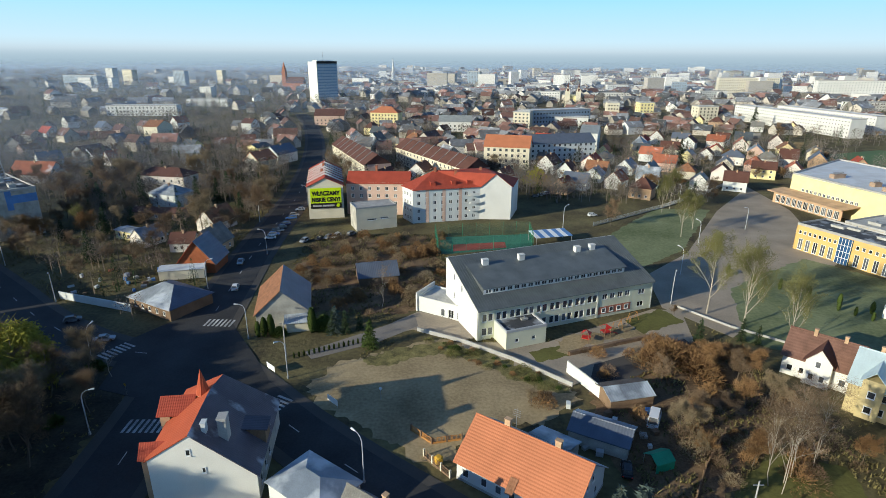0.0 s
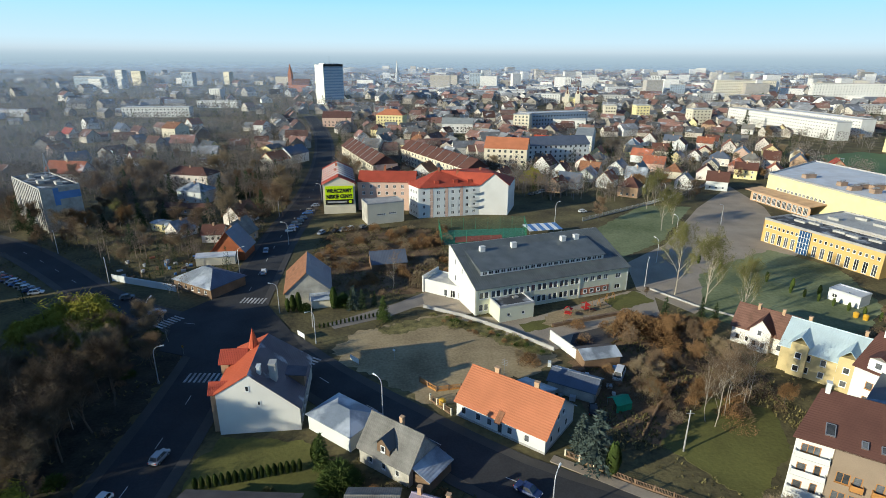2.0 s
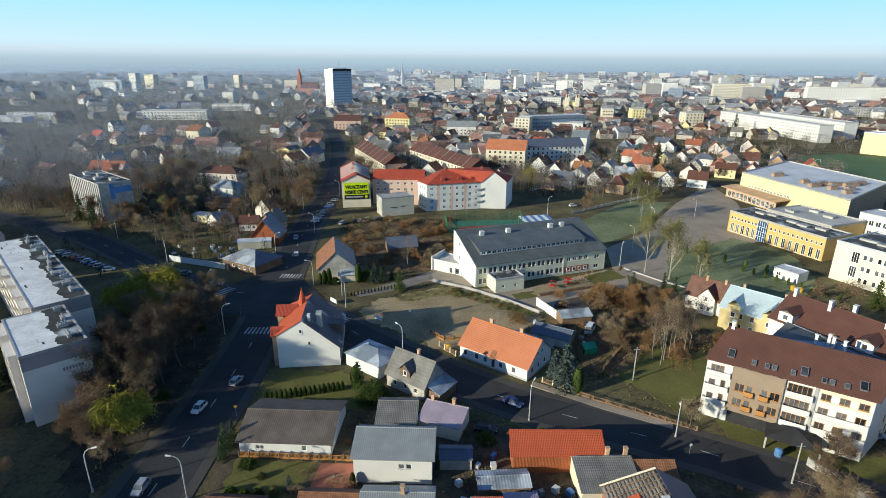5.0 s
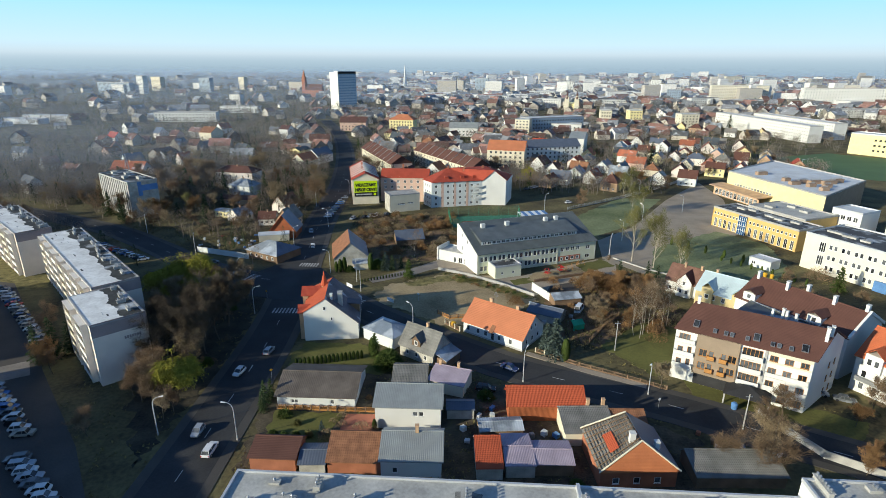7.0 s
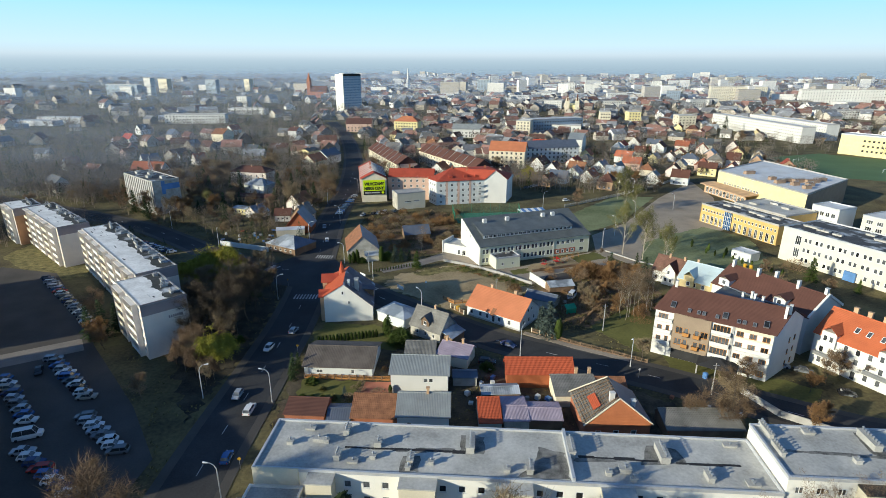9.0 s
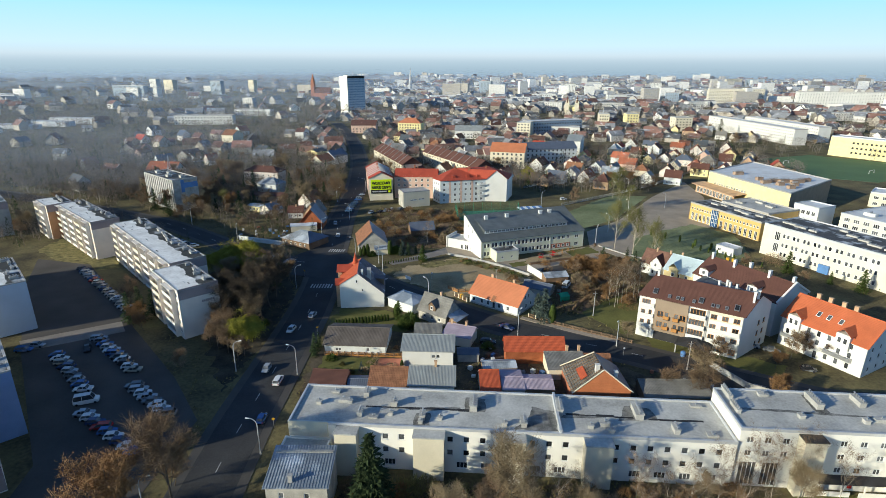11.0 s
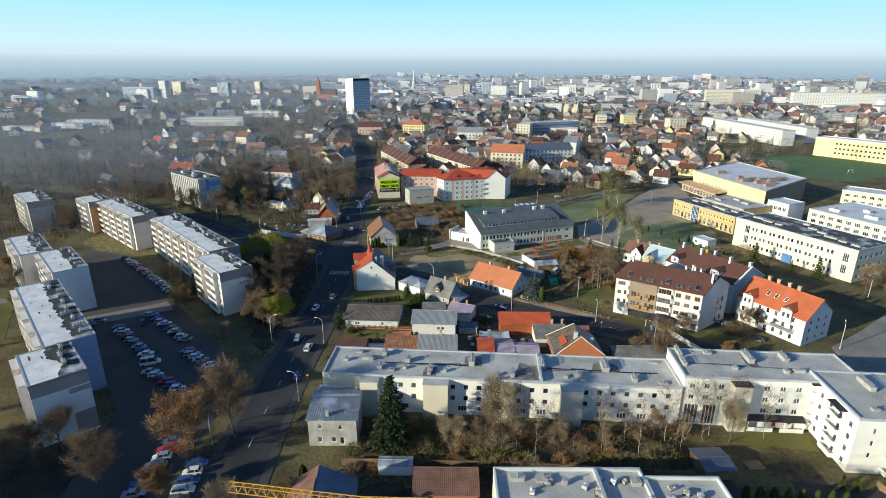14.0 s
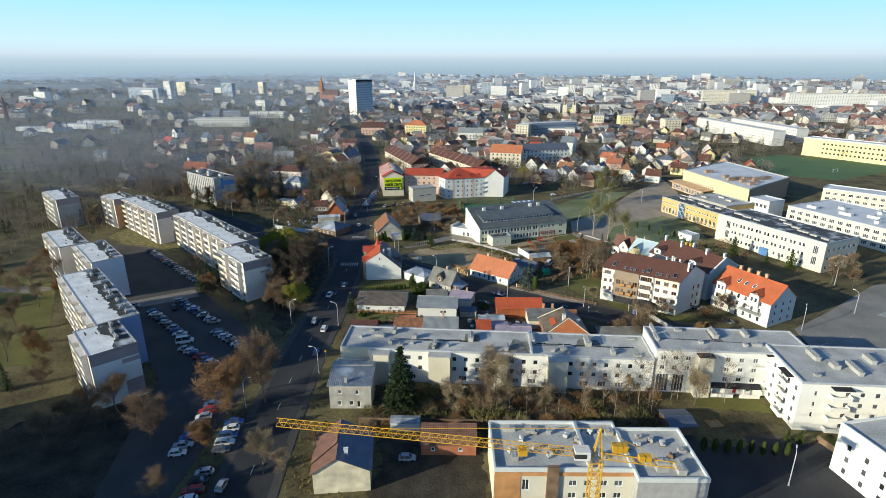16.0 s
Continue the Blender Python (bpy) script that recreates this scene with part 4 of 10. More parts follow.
simple_house("yard_store", -76.0, 146.0, 12, 12, 5, 2.8, 3.4, cream_plaster, (roof_white, roof_white), "low cream store with a flat pale roof", over=0.2, category="shed")


# ---- the red-roofed apartment complex with the billboard ----
def red_complex():
    b = thing("red_roof_apartments", 0, 0, 0, "pale apartment house with red hipped and gabled roofs", "apartment house")
    H, top = 13.2, 18.0
    # west wing: end wall with the billboard, long side to the west
    A, B = V(-47.4, 209.6, 0), V(-34.1, 212.1, 0)
    u = (B - A).normalized()
    v = V(-u.y, u.x, 0)
    wing = [A, B, B + v * 38, A + v * 38]

    def wall_run(p, q, h, mat, n, levels, w=1.3):
        ln = (q - p).length
        ws = rows_of(0.8, ln - 0.8, n, levels, w, 1.5) if n else []
        bm = bmesh.new()
        facade(bm, p, (q - p), ln, h, ws)
        part("wall", bm, mat, b)
        add_windows(b, tuple(p), math.degrees(math.atan2((q - p).y, (q - p).x)), ws, plain=True)

    lv = (1.0, 4.0, 7.0, 10.0)
    wall_run(wing[0], wing[1], H - 2.0, cream_plaster, 0, ())
    wall_run(wing[1], wing[2], H, cream_plaster, 8, lv)
    wall_run(wing[2], wing[3], H, cream_plaster, 0, ())
    wall_run(wing[3], wing[0], H, pink_plaster, 10, lv)
    c = (A + B) / 2
    bm = bmesh.new()
    f = [bm.verts.new(q) for q in (A + V(0, 0, H - 2), B + V(0, 0, H - 2), B + V(0, 0, H), c + V(0, 0, top - 2), A + V(0, 0, H))]
    g = [bm.verts.new(q.co + v * 0.3) for q in f]
    bm.faces.new(f)
    bm.faces.new(g)
    part("gable", bm, cream_plaster, b)
    for e, s in ((A, -1), (B, 1)):
        bm = bmesh.new()
        o = u * (0.5 * s) - v * 0.4
        slab(bm, [e + o + V(0, 0, H - 0.3), c - v * 0.4 + V(0, 0, top - 1.6), c + v * 38.4 + V(0, 0, top - 1.6), e + o + v * 38.8 + V(0, 0, H - 0.3)], 0.2)
        part("roof_slope", bm, tile_red, b)
    for k in (6, 11, 16, 21, 26, 31):
        bm = bmesh.new()
        for s in (-1, 1):
            e = c + u * (7.2 * s) + v * k
            slab(bm, [e + V(0, 0, H + 0.2), e + v * 0.5 + V(0, 0, H + 0.2), c + v * (k + 0.5) + V(0, 0, top - 0.9), c + v * k + V(0, 0, top - 0.9)], 0.7)
        part("fire_wall", bm, white_plaster, b, "pale roof dividing wall")
    # middle link
    P, Q = V(-33.6, 217.0, 0), V(-8.0, 216.0, 0)
    wall_run(P, Q, H, pink_plaster, 7, lv)
    n = V(0.041, 0.999, 0)
    bm = bmesh.new()
    slab(bm, [P - n * 0.5 + V(0, 0, H - 0.3), Q - n * 0.5 + V(0, 0, H - 0.3), Q + n * 6 + V(0, 0, 16.6), P + n * 6 + V(0, 0, 16.6)], 0.2)
    slab(bm, [Q + n * 12 + V(0, 0, H), P + n * 12 + V(0, 0, H), P + n * 6 + V(0, 0, 16.6), Q + n * 6 + V(0, 0, 16.6)], 0.2)
    part("roof_slope", bm, tile_red, b)
    # east wing
    C, D, E = V(-6.5, 203.5, 0), V(19.4, 209.8, 0), V(31.6, 209.1, 0)
    F, G2, W2 = V(36.5, 225.0, 0), V(0.0, 231.0, 0), V(-10.8, 211.5, 0)
    wall_run(W2, C, H, cool_plaster, 3, lv)
    wall_run(C, D, H, cool_plaster, 8, lv)
    wall_run(D, E, H, white_plaster, 0, ())
    wall_run(E, F, H, white_plaster, 0, ())
    wall_run(F, G2, H, white_plaster, 0, ())
    wall_run(G2, W2, H, white_plaster, 0, ())
    for t in (0.19, 0.435, 0.68):
        bm = bmesh.new()
        p, w = C.lerp(D, t), (D - C).normalized()
        facade_out = V(w.y, -w.x, 0) * 0.05
        slab(bm, [p + facade_out + V(0, 0, H - 0.4), p + w * 1.25 + facade_out + V(0, 0, H - 0.4), p + w * 1.25 + V(0, 0, H - 0.4), p + V(0, 0, H - 0.4)], H - 0.5)
        part("pink_band", bm, pink_plaster, b, "pink painted wall band")
    ap = (D + E) / 2 + V(0, 0, top)
    r0 = V(1.5, 216.5, top)
    bm = bmesh.new()
    f = [bm.verts.new(q) for q in (D + V(0, 0, H), E + V(0, 0, H), ap)]
    bm.faces.new(f)
    g = [bm.verts.new(q.co + V(-0.05, 0.3, 0)) for q in f]
    bm.faces.new(g)
    part("gable", bm, white_plaster, b, "plain white gable")
    up = V(0, 0, H - 0.2)
    far = V(22.0, 222.0, top)
    for pts in ((C + up + V(0.2, -0.6, 0), D + up + V(0.3, -0.5, 0), ap + V(0, -0.4, 0.1), r0), (W2 + up + V(-0.6, 0, 0), C + up + V(0.2, -0.6, 0), r0),
                (E + up + V(0.5, -0.4, 0), F + up, far, ap + V(0, -0.4, 0.1)), (F + up, G2 + up, r0, far), (G2 + up, W2 + up + V(-0.6, 0, 0), r0), (r0, ap + V(0, -0.4, 0.1), far)):
        bm = bmesh.new()
        slab(bm, [q + V(0, 0, 0.12) for q in pts], 0.18)
        part("roof_slope", bm, tile_red, b)
    for x, y in ((1, 205.5), (9, 207.5), (15, 209)):
        bm = bmesh.new()
        box(bm, -0.9, -1.2, 0, 0.9, 1.2, 1.3, pose(x, y + 2.5, 14.0, 0, 0, 14))
        part("dormer", bm, tile_red, b)
    # loggias at the east end of the front
    for z in (3.9, 6.9, 9.9):
        bm = bmesh.new()
        m = Matrix.Translation(C + (D - C).normalized() * 22.4) @ pose(0, 0, 0, 0, 0, 13.7)
        box(bm, 0, -1.2, z - 0.15, 4.0, 0.0, z, m)
        box(bm, 0, -1.2, z, 4.0, -1.12, z + 1.0, m)
        part("balcony", bm, white_plaster, b)
    for x, y, h in ((2, 216, 19.4), (10, 214, 19.2), (20, 217, 19.4), (-22, 224, 18.6), (-44, 222, 17.6), (-46, 236, 17.6)):
        chimney(b, x, y, 14, h, 0.9, 0.9, brick_red)
    # billboard on the end wall
    bb = thing("billboard", *(A + u * 0.9 - v * 0.25)[:2], math.degrees(math.atan2(u.y, u.x)), "lime green advertising billboard with black lettering", "billboard", z=4.2)
    bm = bmesh.new()
    box(bm, 0, -0.1, 0, 11.8, 0.1, 8.0)
    part("panel", bm, billboard_green, bb)
    bm = bmesh.new()
    box(bm, 0.0, -0.16, 0, 11.8, -0.11, 2.1)
    part("dark_strip", bm, ink, bb)
    bm = bmesh.new()
    for x0, x1 in ((0.8, 4.2), (4.5, 9.0)):
        box(bm, x0, -0.2, 0.7, x1, -0.17, 1.4)
    part("logo_bar", bm, paint_white, bb)
    bm = bmesh.new()
    tube(bm, (10.5, -0.2, 1.05), (10.5, -0.17, 1.05), 0.7, 0.7, 16)
    part("logo_disc", bm, billboard_green, bb)
    for text, z in (("WŁĄCZAMY", 5.2), ("NISKIE CENY!", 2.7)):
        cu = bpy.data.curves.new("lettering", "FONT")
        cu.body, cu.size, cu.extrude, cu.offset = text, 2.3, 0.02, 0.11
        cu.align_x = "CENTER"
        me_ob = new("lettering_source", cu)
        dg = bpy.context.evaluated_depsgraph_get()
        me = bpy.data.meshes.new_from_object(me_ob.evaluated_get(dg))
        bpy.data.objects.remove(me_ob)
        wide = max(q.co.x for q in me.vertices) - min(q.co.x for q in me.vertices)
        me.materials.clear()
        me.materials.append(ink)
        lt = shared("lettering", me, bb, pose(5.9, -0.14, z, 90, 0, 0) @ Matrix.Diagonal((10.8 / wide, 0.98, 1, 1)))
        tagged(lt, label="black lettering " + text)
    bh = thing("small_beige_house", -26.6, 193.2, 22.0, "windowless beige building with a flat roof", "building")
    shell(bh, 15.4, 9.0, 8.6, cream_plaster, {"front": [(4, 3.6, 3.6, 0.7), (9, 3.8, 3.2, 0.7)]}, {"left": stained_wall})
    flat_roof(bh, 15.4, 9.0, 8.6, concrete, 0.25, concrete)


red_complex()


# ---- the brown-roofed apartment house and its neighbours ----
def brown_block():
    b = thing("brown_roof_apartments", 53.4, 46.0, -32.7, "white and tan apartment house with a brown tiled roof", "apartment house")
    L, W, H, top, k, lean = 26.8, 15.2, 12.7, 17.2, 7.6, 0.36  # the end walls run askew
    FOOT.append((b.matrix_basis.inverted(), L + 4, W))
    bay = [(x, z, w, 1.8) for z in (4.3, 7.5) for x, w in ((5.4, 1.7), (7.4, 1.1), (9.9, 1.1), (11.3, 1.7))]
    front = [(0.8, 3.9, 1.2, 1.5), (0.8, 7.0, 1.2, 1.5), (0.8, 10.3, 2.4, 1.5), (2.9, 3.7, 0.9, 2.0), (2.9, 6.8, 0.9, 2.0)]
    # the 3.9 m windows: dark glass in place of shaded loggia recesses
    front += [(13.8, z, 3.9, 2.1) for z in (3.7, 6.8, 9.9)] + [(13.8, 0.5, 1.7, 2.0), (16.0, 0.5, 1.7, 2.0)]
    front += [(x, z, 1.6, 1.6) for z in (0.9, 4.0, 7.1) for x in (19.0, 21.8, 24.6)] + [(x, 10.2, 1.6, 1.4) for x in (19.0, 21.8, 24.6)]
    side = rows_of(8.5, 14.5, 2, (1, 4.2, 7.4), 1.1, 1.5)
    foot = [V(0, 0, 0), V(L, 0, 0), V(L + lean * W, W, 0), V(lean * W, W, 0)]
    for i, ws in enumerate((front, side, [], [])):
        p, q = foot[i], foot[(i + 1) % 4]
        bm = bmesh.new()
        facade(bm, p, q - p, (q - p).length, H, ws, 0.14)
        part("wall", bm, white_plaster, b)
        add_windows(b, tuple(p), math.degrees(math.atan2((q - p).y, (q - p).x)), ws, joinery_wood)
    bm = bmesh.new()
    inner = [(x - 4.6, z - 3.1, w, h) for x, z, w, h in bay]
    facade(bm, (4.6, -0.5, 3.1), (1, 0, 0), 8.8, H - 3.0, inner)
    box(bm, 4.6, -0.5, 2.9, 4.7, 0.05, H + 0.1)
    box(bm, 13.3, -0.5, 2.9, 13.4, 0.05, H + 0.1)
    box(bm, 4.6, -0.5, 2.9, 13.4, 0.05, 3.1)
    part("bay_wall", bm, tan_plaster, b, "tan plastered bay")
    add_windows(b, (4.6, -0.5, 3.1), 0, inner, joinery_wood)
    for z in (4.3, 7.5):
        for x, w in ((7.2, 1.5), (9.7, 1.5)):
            balcony(b, x, z - 0.3, w, 0.7, timber, o=(0, -0.5, 0), rail=joinery_wood)
    for z in (3.6, 6.7, 9.8):
        balcony(b, 13.6, z, 4.3, 1.1, white_plaster)
        balcony(b, 0.2, z, 4.2, 0.9, white_plaster)
    for z in (3.6, 6.7):
        balcony(b, 18.7, z, 7.9, 0.7, white_plaster)
    bm = bmesh.new()
    box(bm, 18.55, -0.04, 9.75, 26.75, 0.0, 10.15)
    box(bm, 18.55, -0.04, 11.65, 26.75, 0.0, H)
    part("upper_band", bm, cream_plaster, b, "cream painted band under the eaves")
    # flat dark panel on the wall; no recess is cut
    bm = bmesh.new()
    box(bm, 5.0, 0.0, 0.1, 13.0, 0.06, 2.9, Matrix.Translation(V(0, -0.07, 0)))
    part("garage_front", bm, tar, b, "dark flat garage front")
    bm = bmesh.new()
    box(bm, 18.0, -0.25, 0.2, 18.5, 0, H)
    part("pilaster", bm, concrete, b)
    bm = bmesh.new()
    over, th = 0.5, 0.2
    e = [V(-over, -over, H + 0.1), V(L + over, -over, H + 0.1), V(L + over + lean * (W + over), W + over, H + 0.1), V(-over + lean * (W + over), W + over, H + 0.1)]
    r = [V(-over + lean * k, k, top), V(L + over + lean * k, k, top)]
    slab(bm, [e[0], e[1], r[1], r[0]], th)
    part("roof_slope", bm, tile_brown, b, "dark brown tiled slope")
    bm = bmesh.new()
    slab(bm, [e[2], e[3], r[0], r[1]], th)
    part("roof_slope", bm, tile_brown, b)
    for x in (0.0, L - 0.3):
        bm = bmesh.new()
        f = [bm.verts.new((x + lean * y, y, z)) for y, z in ((0, H), (W, H), (k, top - 0.2))]
        g = [bm.verts.new((x + 0.3 + lean * y, y, z)) for y, z in ((0, H), (W, H), (k, top - 0.2))]
        bm.faces.new(f)
        bm.faces.new(g)
        part("gable", bm, white_plaster, b)
    slope = math.degrees(math.atan2(top - H, k))
    for x, big in ((3.2, 1), (7.4, 0), (9.6, 0), (10.8, 0), (13.8, 0), (15.3, 1), (18.6, 0), (19.8, 0), (22.0, 0), (24.2, 1)):
        y, w, h = (0.9, 1.2, 1.9) if big else (0.5, 0.8, 1.1)
        m = pose(x, y, H + 0.25 + y * (top - H) / k, slope, 0, 0)
        bm = bmesh.new()
        for c in ((0, 0, w, 0.1), (0, h - 0.1, w, h), (0, 0.1, 0.1, h - 0.1), (w - 0.1, 0.1, w, h - 0.1)):
            box(bm, c[0], c[1], -0.1, c[2], c[3], 0.4, m)
        rw = part("roof_window", bm, steel, b)
        bm = bmesh.new()
        box(bm, 0.1, 0.1, -0.05, w - 0.1, h - 0.1, 0.34, m)
        part("pane", bm, glazing, rw)
    for x, y in ((3.0, 7.4), (29.0, 6.2), (28.2, 4.8)):
        chimney(b, x, y, 15, 18.6, 0.6, 0.9, white_plaster)
    b2 = thing("brown_roof_wing", 78.7, 68.5, -60.0, "white apartment wing with brown roof and dormers", "apartment house")
    L, W, H, top = 27.4, 16.0, 10.8, 15.2
    shell(b2, L, W, H, white_plaster, {"front": rows_of(1, 26.4, 7, (1, 4, 7), 1.2, 1.5), "left": rows_of(1, 15, 4, (1, 4, 7), 1.2, 1.5), "joinery": joinery_wood})
    gable_roof(b2, L, W, H, top, (tile_brown, tile_brown), 0.4, 0.5, white_plaster)
    bm = bmesh.new()
    for a, c in ((V(L, -0.3, H), V(L, W / 2, top + 0.2)), (V(L, W + 0.3, H), V(L, W / 2, top + 0.2))):
        slab(bm, [a + V(0.45, 0, 0.5), a + V(-0.1, 0, 0.5), c + V(-0.1, 0, 0.5), c + V(0.45, 0, 0.5)], 0.7)
    part("verge_wall", bm, white_plaster, b2, "white parapet on the gable")
    # low blue metal roofs between the two houses
    inv = b2.matrix_basis.inverted()
    base = [inv @ V(*q) for q in ((72.0, 57.0, 0), (88.3, 42.6, 0), (91.4, 46.2, 0), (80.6, 64.8, 0))]
    bm = bmesh.new()
    prism(bm, [(q.x, q.y) for q in base], 0, 11.2)
    link = part("link_house", bm, white_plaster, b2)
    mid = (base[0] + base[1] + base[2] + base[3]) / 4
    for i, h in enumerate((12.6, 12.4, 12.8, 12.0)):
        p, q = base[i], base[(i + 1) % 4]
        bm = bmesh.new()
        slab(bm, [p + V(0, 0, 11.4), q + V(0, 0, 11.4), mid + V(0, 0, h)], 0.12)
        part("metal_roof", bm, metal_dark if i % 2 else metal_frost, link, "blue-grey sheet metal roof")
    for t, h in ((0.2, 14.2), (0.42, 15.0), (0.5, 14.6), (0.7, 14.4)):
        q = base[0].lerp(base[1], t).lerp(mid, 0.55)
        chimney(b2, q.x, q.y, 11, h, 0.6, 0.5, white_plaster)
    for x, y, r in ((3.4, 2.6, 0), (19.5, 2.8, 0)):
        bm = bmesh.new()
        m = pose(x, y, H, 0, 0, -r)
        box(bm, -1.6, -2.6, 0.2, 1.6, 1.5, 2.4, m)
        d = part("dormer", bm, white_plaster, b2)
        bm = bmesh.new()
        slab(bm, [m @ V(-1.9, -2.9, 2.3), m @ V(0, -2.9, 3.3), m @ V(0, 2.6, 3.3), m @ V(-1.9, 2.6, 2.3)], 0.12)
        slab(bm, [m @ V(0, -2.9, 3.3), m @ V(1.9, -2.9, 2.3), m @ V(1.9, 2.6, 2.3), m @ V(0, 2.6, 3.3)], 0.12)
        part("dormer_roof", bm, tile_brown, d)
        f, p = window_meshes(1.2, 1.3, joinery)
        shared("pane", p, shared("window", f, d, m @ pose(-0.6, -2.73, 0.7)), Matrix())
    for x, y in ((1.0, 7.6), (9, 7), (13, 9), (20, 7.4), (26.6, 8.4)):
        chimney(b2, x, y, 13, 17.0, 0.7, 1.1, white_plaster)
    # carport and garage roofs before it
    c = thing("entrance_canopy", 60.5, 35.2, -32.7, "dark pyramid canopy roof over the entry", "canopy")
    bm = bmesh.new()
    for i in range(4):
        q = [V(0, 0, 2.6), V(9, 0, 2.6), V(9, 6, 2.6), V(0, 6, 2.6)]
        slab(bm, [q[i], q[(i + 1) % 4], V(4.5, 3, 4.4)], 0.1)
    part("roof", bm, tar, c)
    bm = bmesh.new()
    for x, y in ((0.3, 0.3), (8.7, 0.3), (0.3, 5.7), (8.7, 5.7)):
        box(bm, x - 0.15, y - 0.15, 0, x + 0.15, y + 0.15, 2.6)
    part("post", bm, concrete, c)


brown_block()


def orange_block():
    b = thing("orange_roof_apartments", 92.6, 41.4, -61.0, "white three-storey house with an orange tiled roof", "apartment house")
    L, W, H, top = 21.5, 14.0, 8.6, 13.8
    ws = rows_of(0.8, 19.2, 7, (0.9, 3.9, 6.4), 1.1, 1.7)
    ws = [w for w in ws if not (w[1] < 1 and 9 < w[0] < 11)] + [(9.4, 0.1, 1.2, 2.2)]
    shell(b, L, W, H, white_plaster, {"front": ws, "right": rows_of(1, 13, 3, (1, 4, 6.6), 1.0, 1.4)})
    gable_roof(b, L, W, H, top, (tile_vermilion, tile_vermilion), 0.4, 0.5, white_plaster)
    for x in (3.6, 16.0):
        bm = bmesh.new()
        box(bm, x - 1.7, -0.9, 6.0, x + 1.7, 3.0, 10.2)
        d = part("dormer", bm, white_plaster, b)
        bm = bmesh.new()
        slab(bm, [V(x - 2.0, -1.2, 10.0), V(x, -1.2, 11.8), V(x, 4.5, 11.8), V(x - 2.0, 4.5, 10.0)], 0.14)
        slab(bm, [V(x, -1.2, 11.8), V(x + 2.0, -1.2, 10.0), V(x + 2.0, 4.5, 10.0), V(x, 4.5, 11.8)], 0.14)
        part("dormer_roof", bm, tile_vermilion, d)
        for k in (-1.2, 0.2):
            f, p = window_meshes(1.0, 1.6, joinery)
            shared("pane", p, shared("window", f, d, pose(x + k, -1.03, 7.6)), Matrix())
    for x in (1.0, 12.2):
        balcony(b, x, 3.3, 6.6, 1.3, white_plaster, rail=steel)
    slope = math.degrees(math.atan2(top - H, W / 2))
    for x in (7.0, 9.6, 12.6):
        m = pose(x, 2.6, H + 0.3 + 2.6 * (top - H) / 7, slope, 0, 0)
        bm = bmesh.new()
        box(bm, 0, 0, 0, 1.0, 1.7, 0.12, m)
        rw = part("roof_window", bm, joinery, b)
        bm = bmesh.new()
        box(bm, 0.12, 0.12, 0.12, 0.88, 1.58, 0.15, m)
        part("pane", bm, glazing, rw)
    for x in (4.5, 7.6, 11.0, 14.0):
        chimney(b, x, 7.6, 13, 15.4, 1.0, 0.8, brick_tan)


orange_block()

ct = simple_house("brown_roof_cottage", 72.0, 97.6, -44, 12.5, 9.0, 4.4, 8.4, white_plaster, (tile_mauve, tile_mauve), "white cottage with brown roof and cross gable", {"front": [(0.9, 1.0, 1.1, 1.4), (3.0, 1.0, 1.1, 1.4), (9.6, 1.0, 1.2, 1.5), (5.6, 0.9, 1.2, 1.6)]}, [(4, 4.2, 9.6), (9, 4.4, 9.6)])
bm = bmesh.new()
box(bm, 4.0, -1.4, 0, 8.4, 3, 5.2)
part("bay", bm, white_plaster, ct)
bm = bmesh.new()
f = [bm.verts.new(q) for q in ((4.0, -1.4, 5.2), (8.4, -1.4, 5.2), (6.2, -1.4, 7.8))]
g = [bm.verts.new(q.co + V(0, 0.2, 0)) for q in f]
bm.faces.new(f)
bm.faces.new(g)
part("gable", bm, white_plaster, ct)
bm = bmesh.new()
slab(bm, [V(3.5, -1.8, 4.9), V(6.2, -1.8, 8.1), V(6.2, 4.5, 8.1), V(3.5, 4.5, 4.9)], 0.14)
slab(bm, [V(6.2, -1.8, 8.1), V(8.9, -1.8, 4.9), V(8.9, 4.5, 4.9), V(6.2, 4.5, 8.1)], 0.14)
part("roof_slope", bm, tile_brown, ct)
for x, z in ((4.8, 1.2), (6.6, 1.2), (5.6, 4.0)):
    f, p = window_meshes(1.0, 1.4, joinery)
    shared("pane", p, shared("window", f, ct, pose(x, -1.53, z)), Matrix())

yh = simple_house("pale_roof_house", 75.8, 85.0, -46, 16.0, 13.0, 6.0, 10.0, butter_plaster, (metal_aqua, metal_aqua), "yellow house with a pale blue-green metal roof", {"front": rows_of(1, 15, 5, (1, 3.8), 1.1, 1.5)}, [(3, 7, 11.2), (13, 7, 11.4)])
for x in (3.5, 12.0):
    bm = bmesh.new()
    box(bm, x - 1.6, -0.7, 0, x + 1.6, 3.5, 7.6)
    d = part("bay", bm, butter_plaster, yh)
    bm = bmesh.new()
    slab(bm, [V(x - 2.0, -1.1, 7.2), V(x, -1.1, 9.4), V(x, 5.0, 9.4), V(x - 2.0, 5.0, 7.2)], 0.12)
    slab(bm, [V(x, -1.1, 9.4), V(x + 2.0, -1.1, 7.2), V(x + 2.0, 5.0, 7.2), V(x, 5.0, 9.4)], 0.12)
    part("bay_roof", bm, metal_aqua, d)
    for z in (1.2, 4.2):
        f, p = window_meshes(1.2, 1.4, joinery)
        shared("pane", p, shared("window", f, d, pose(x - 0.6, -0.83, z)), Matrix())


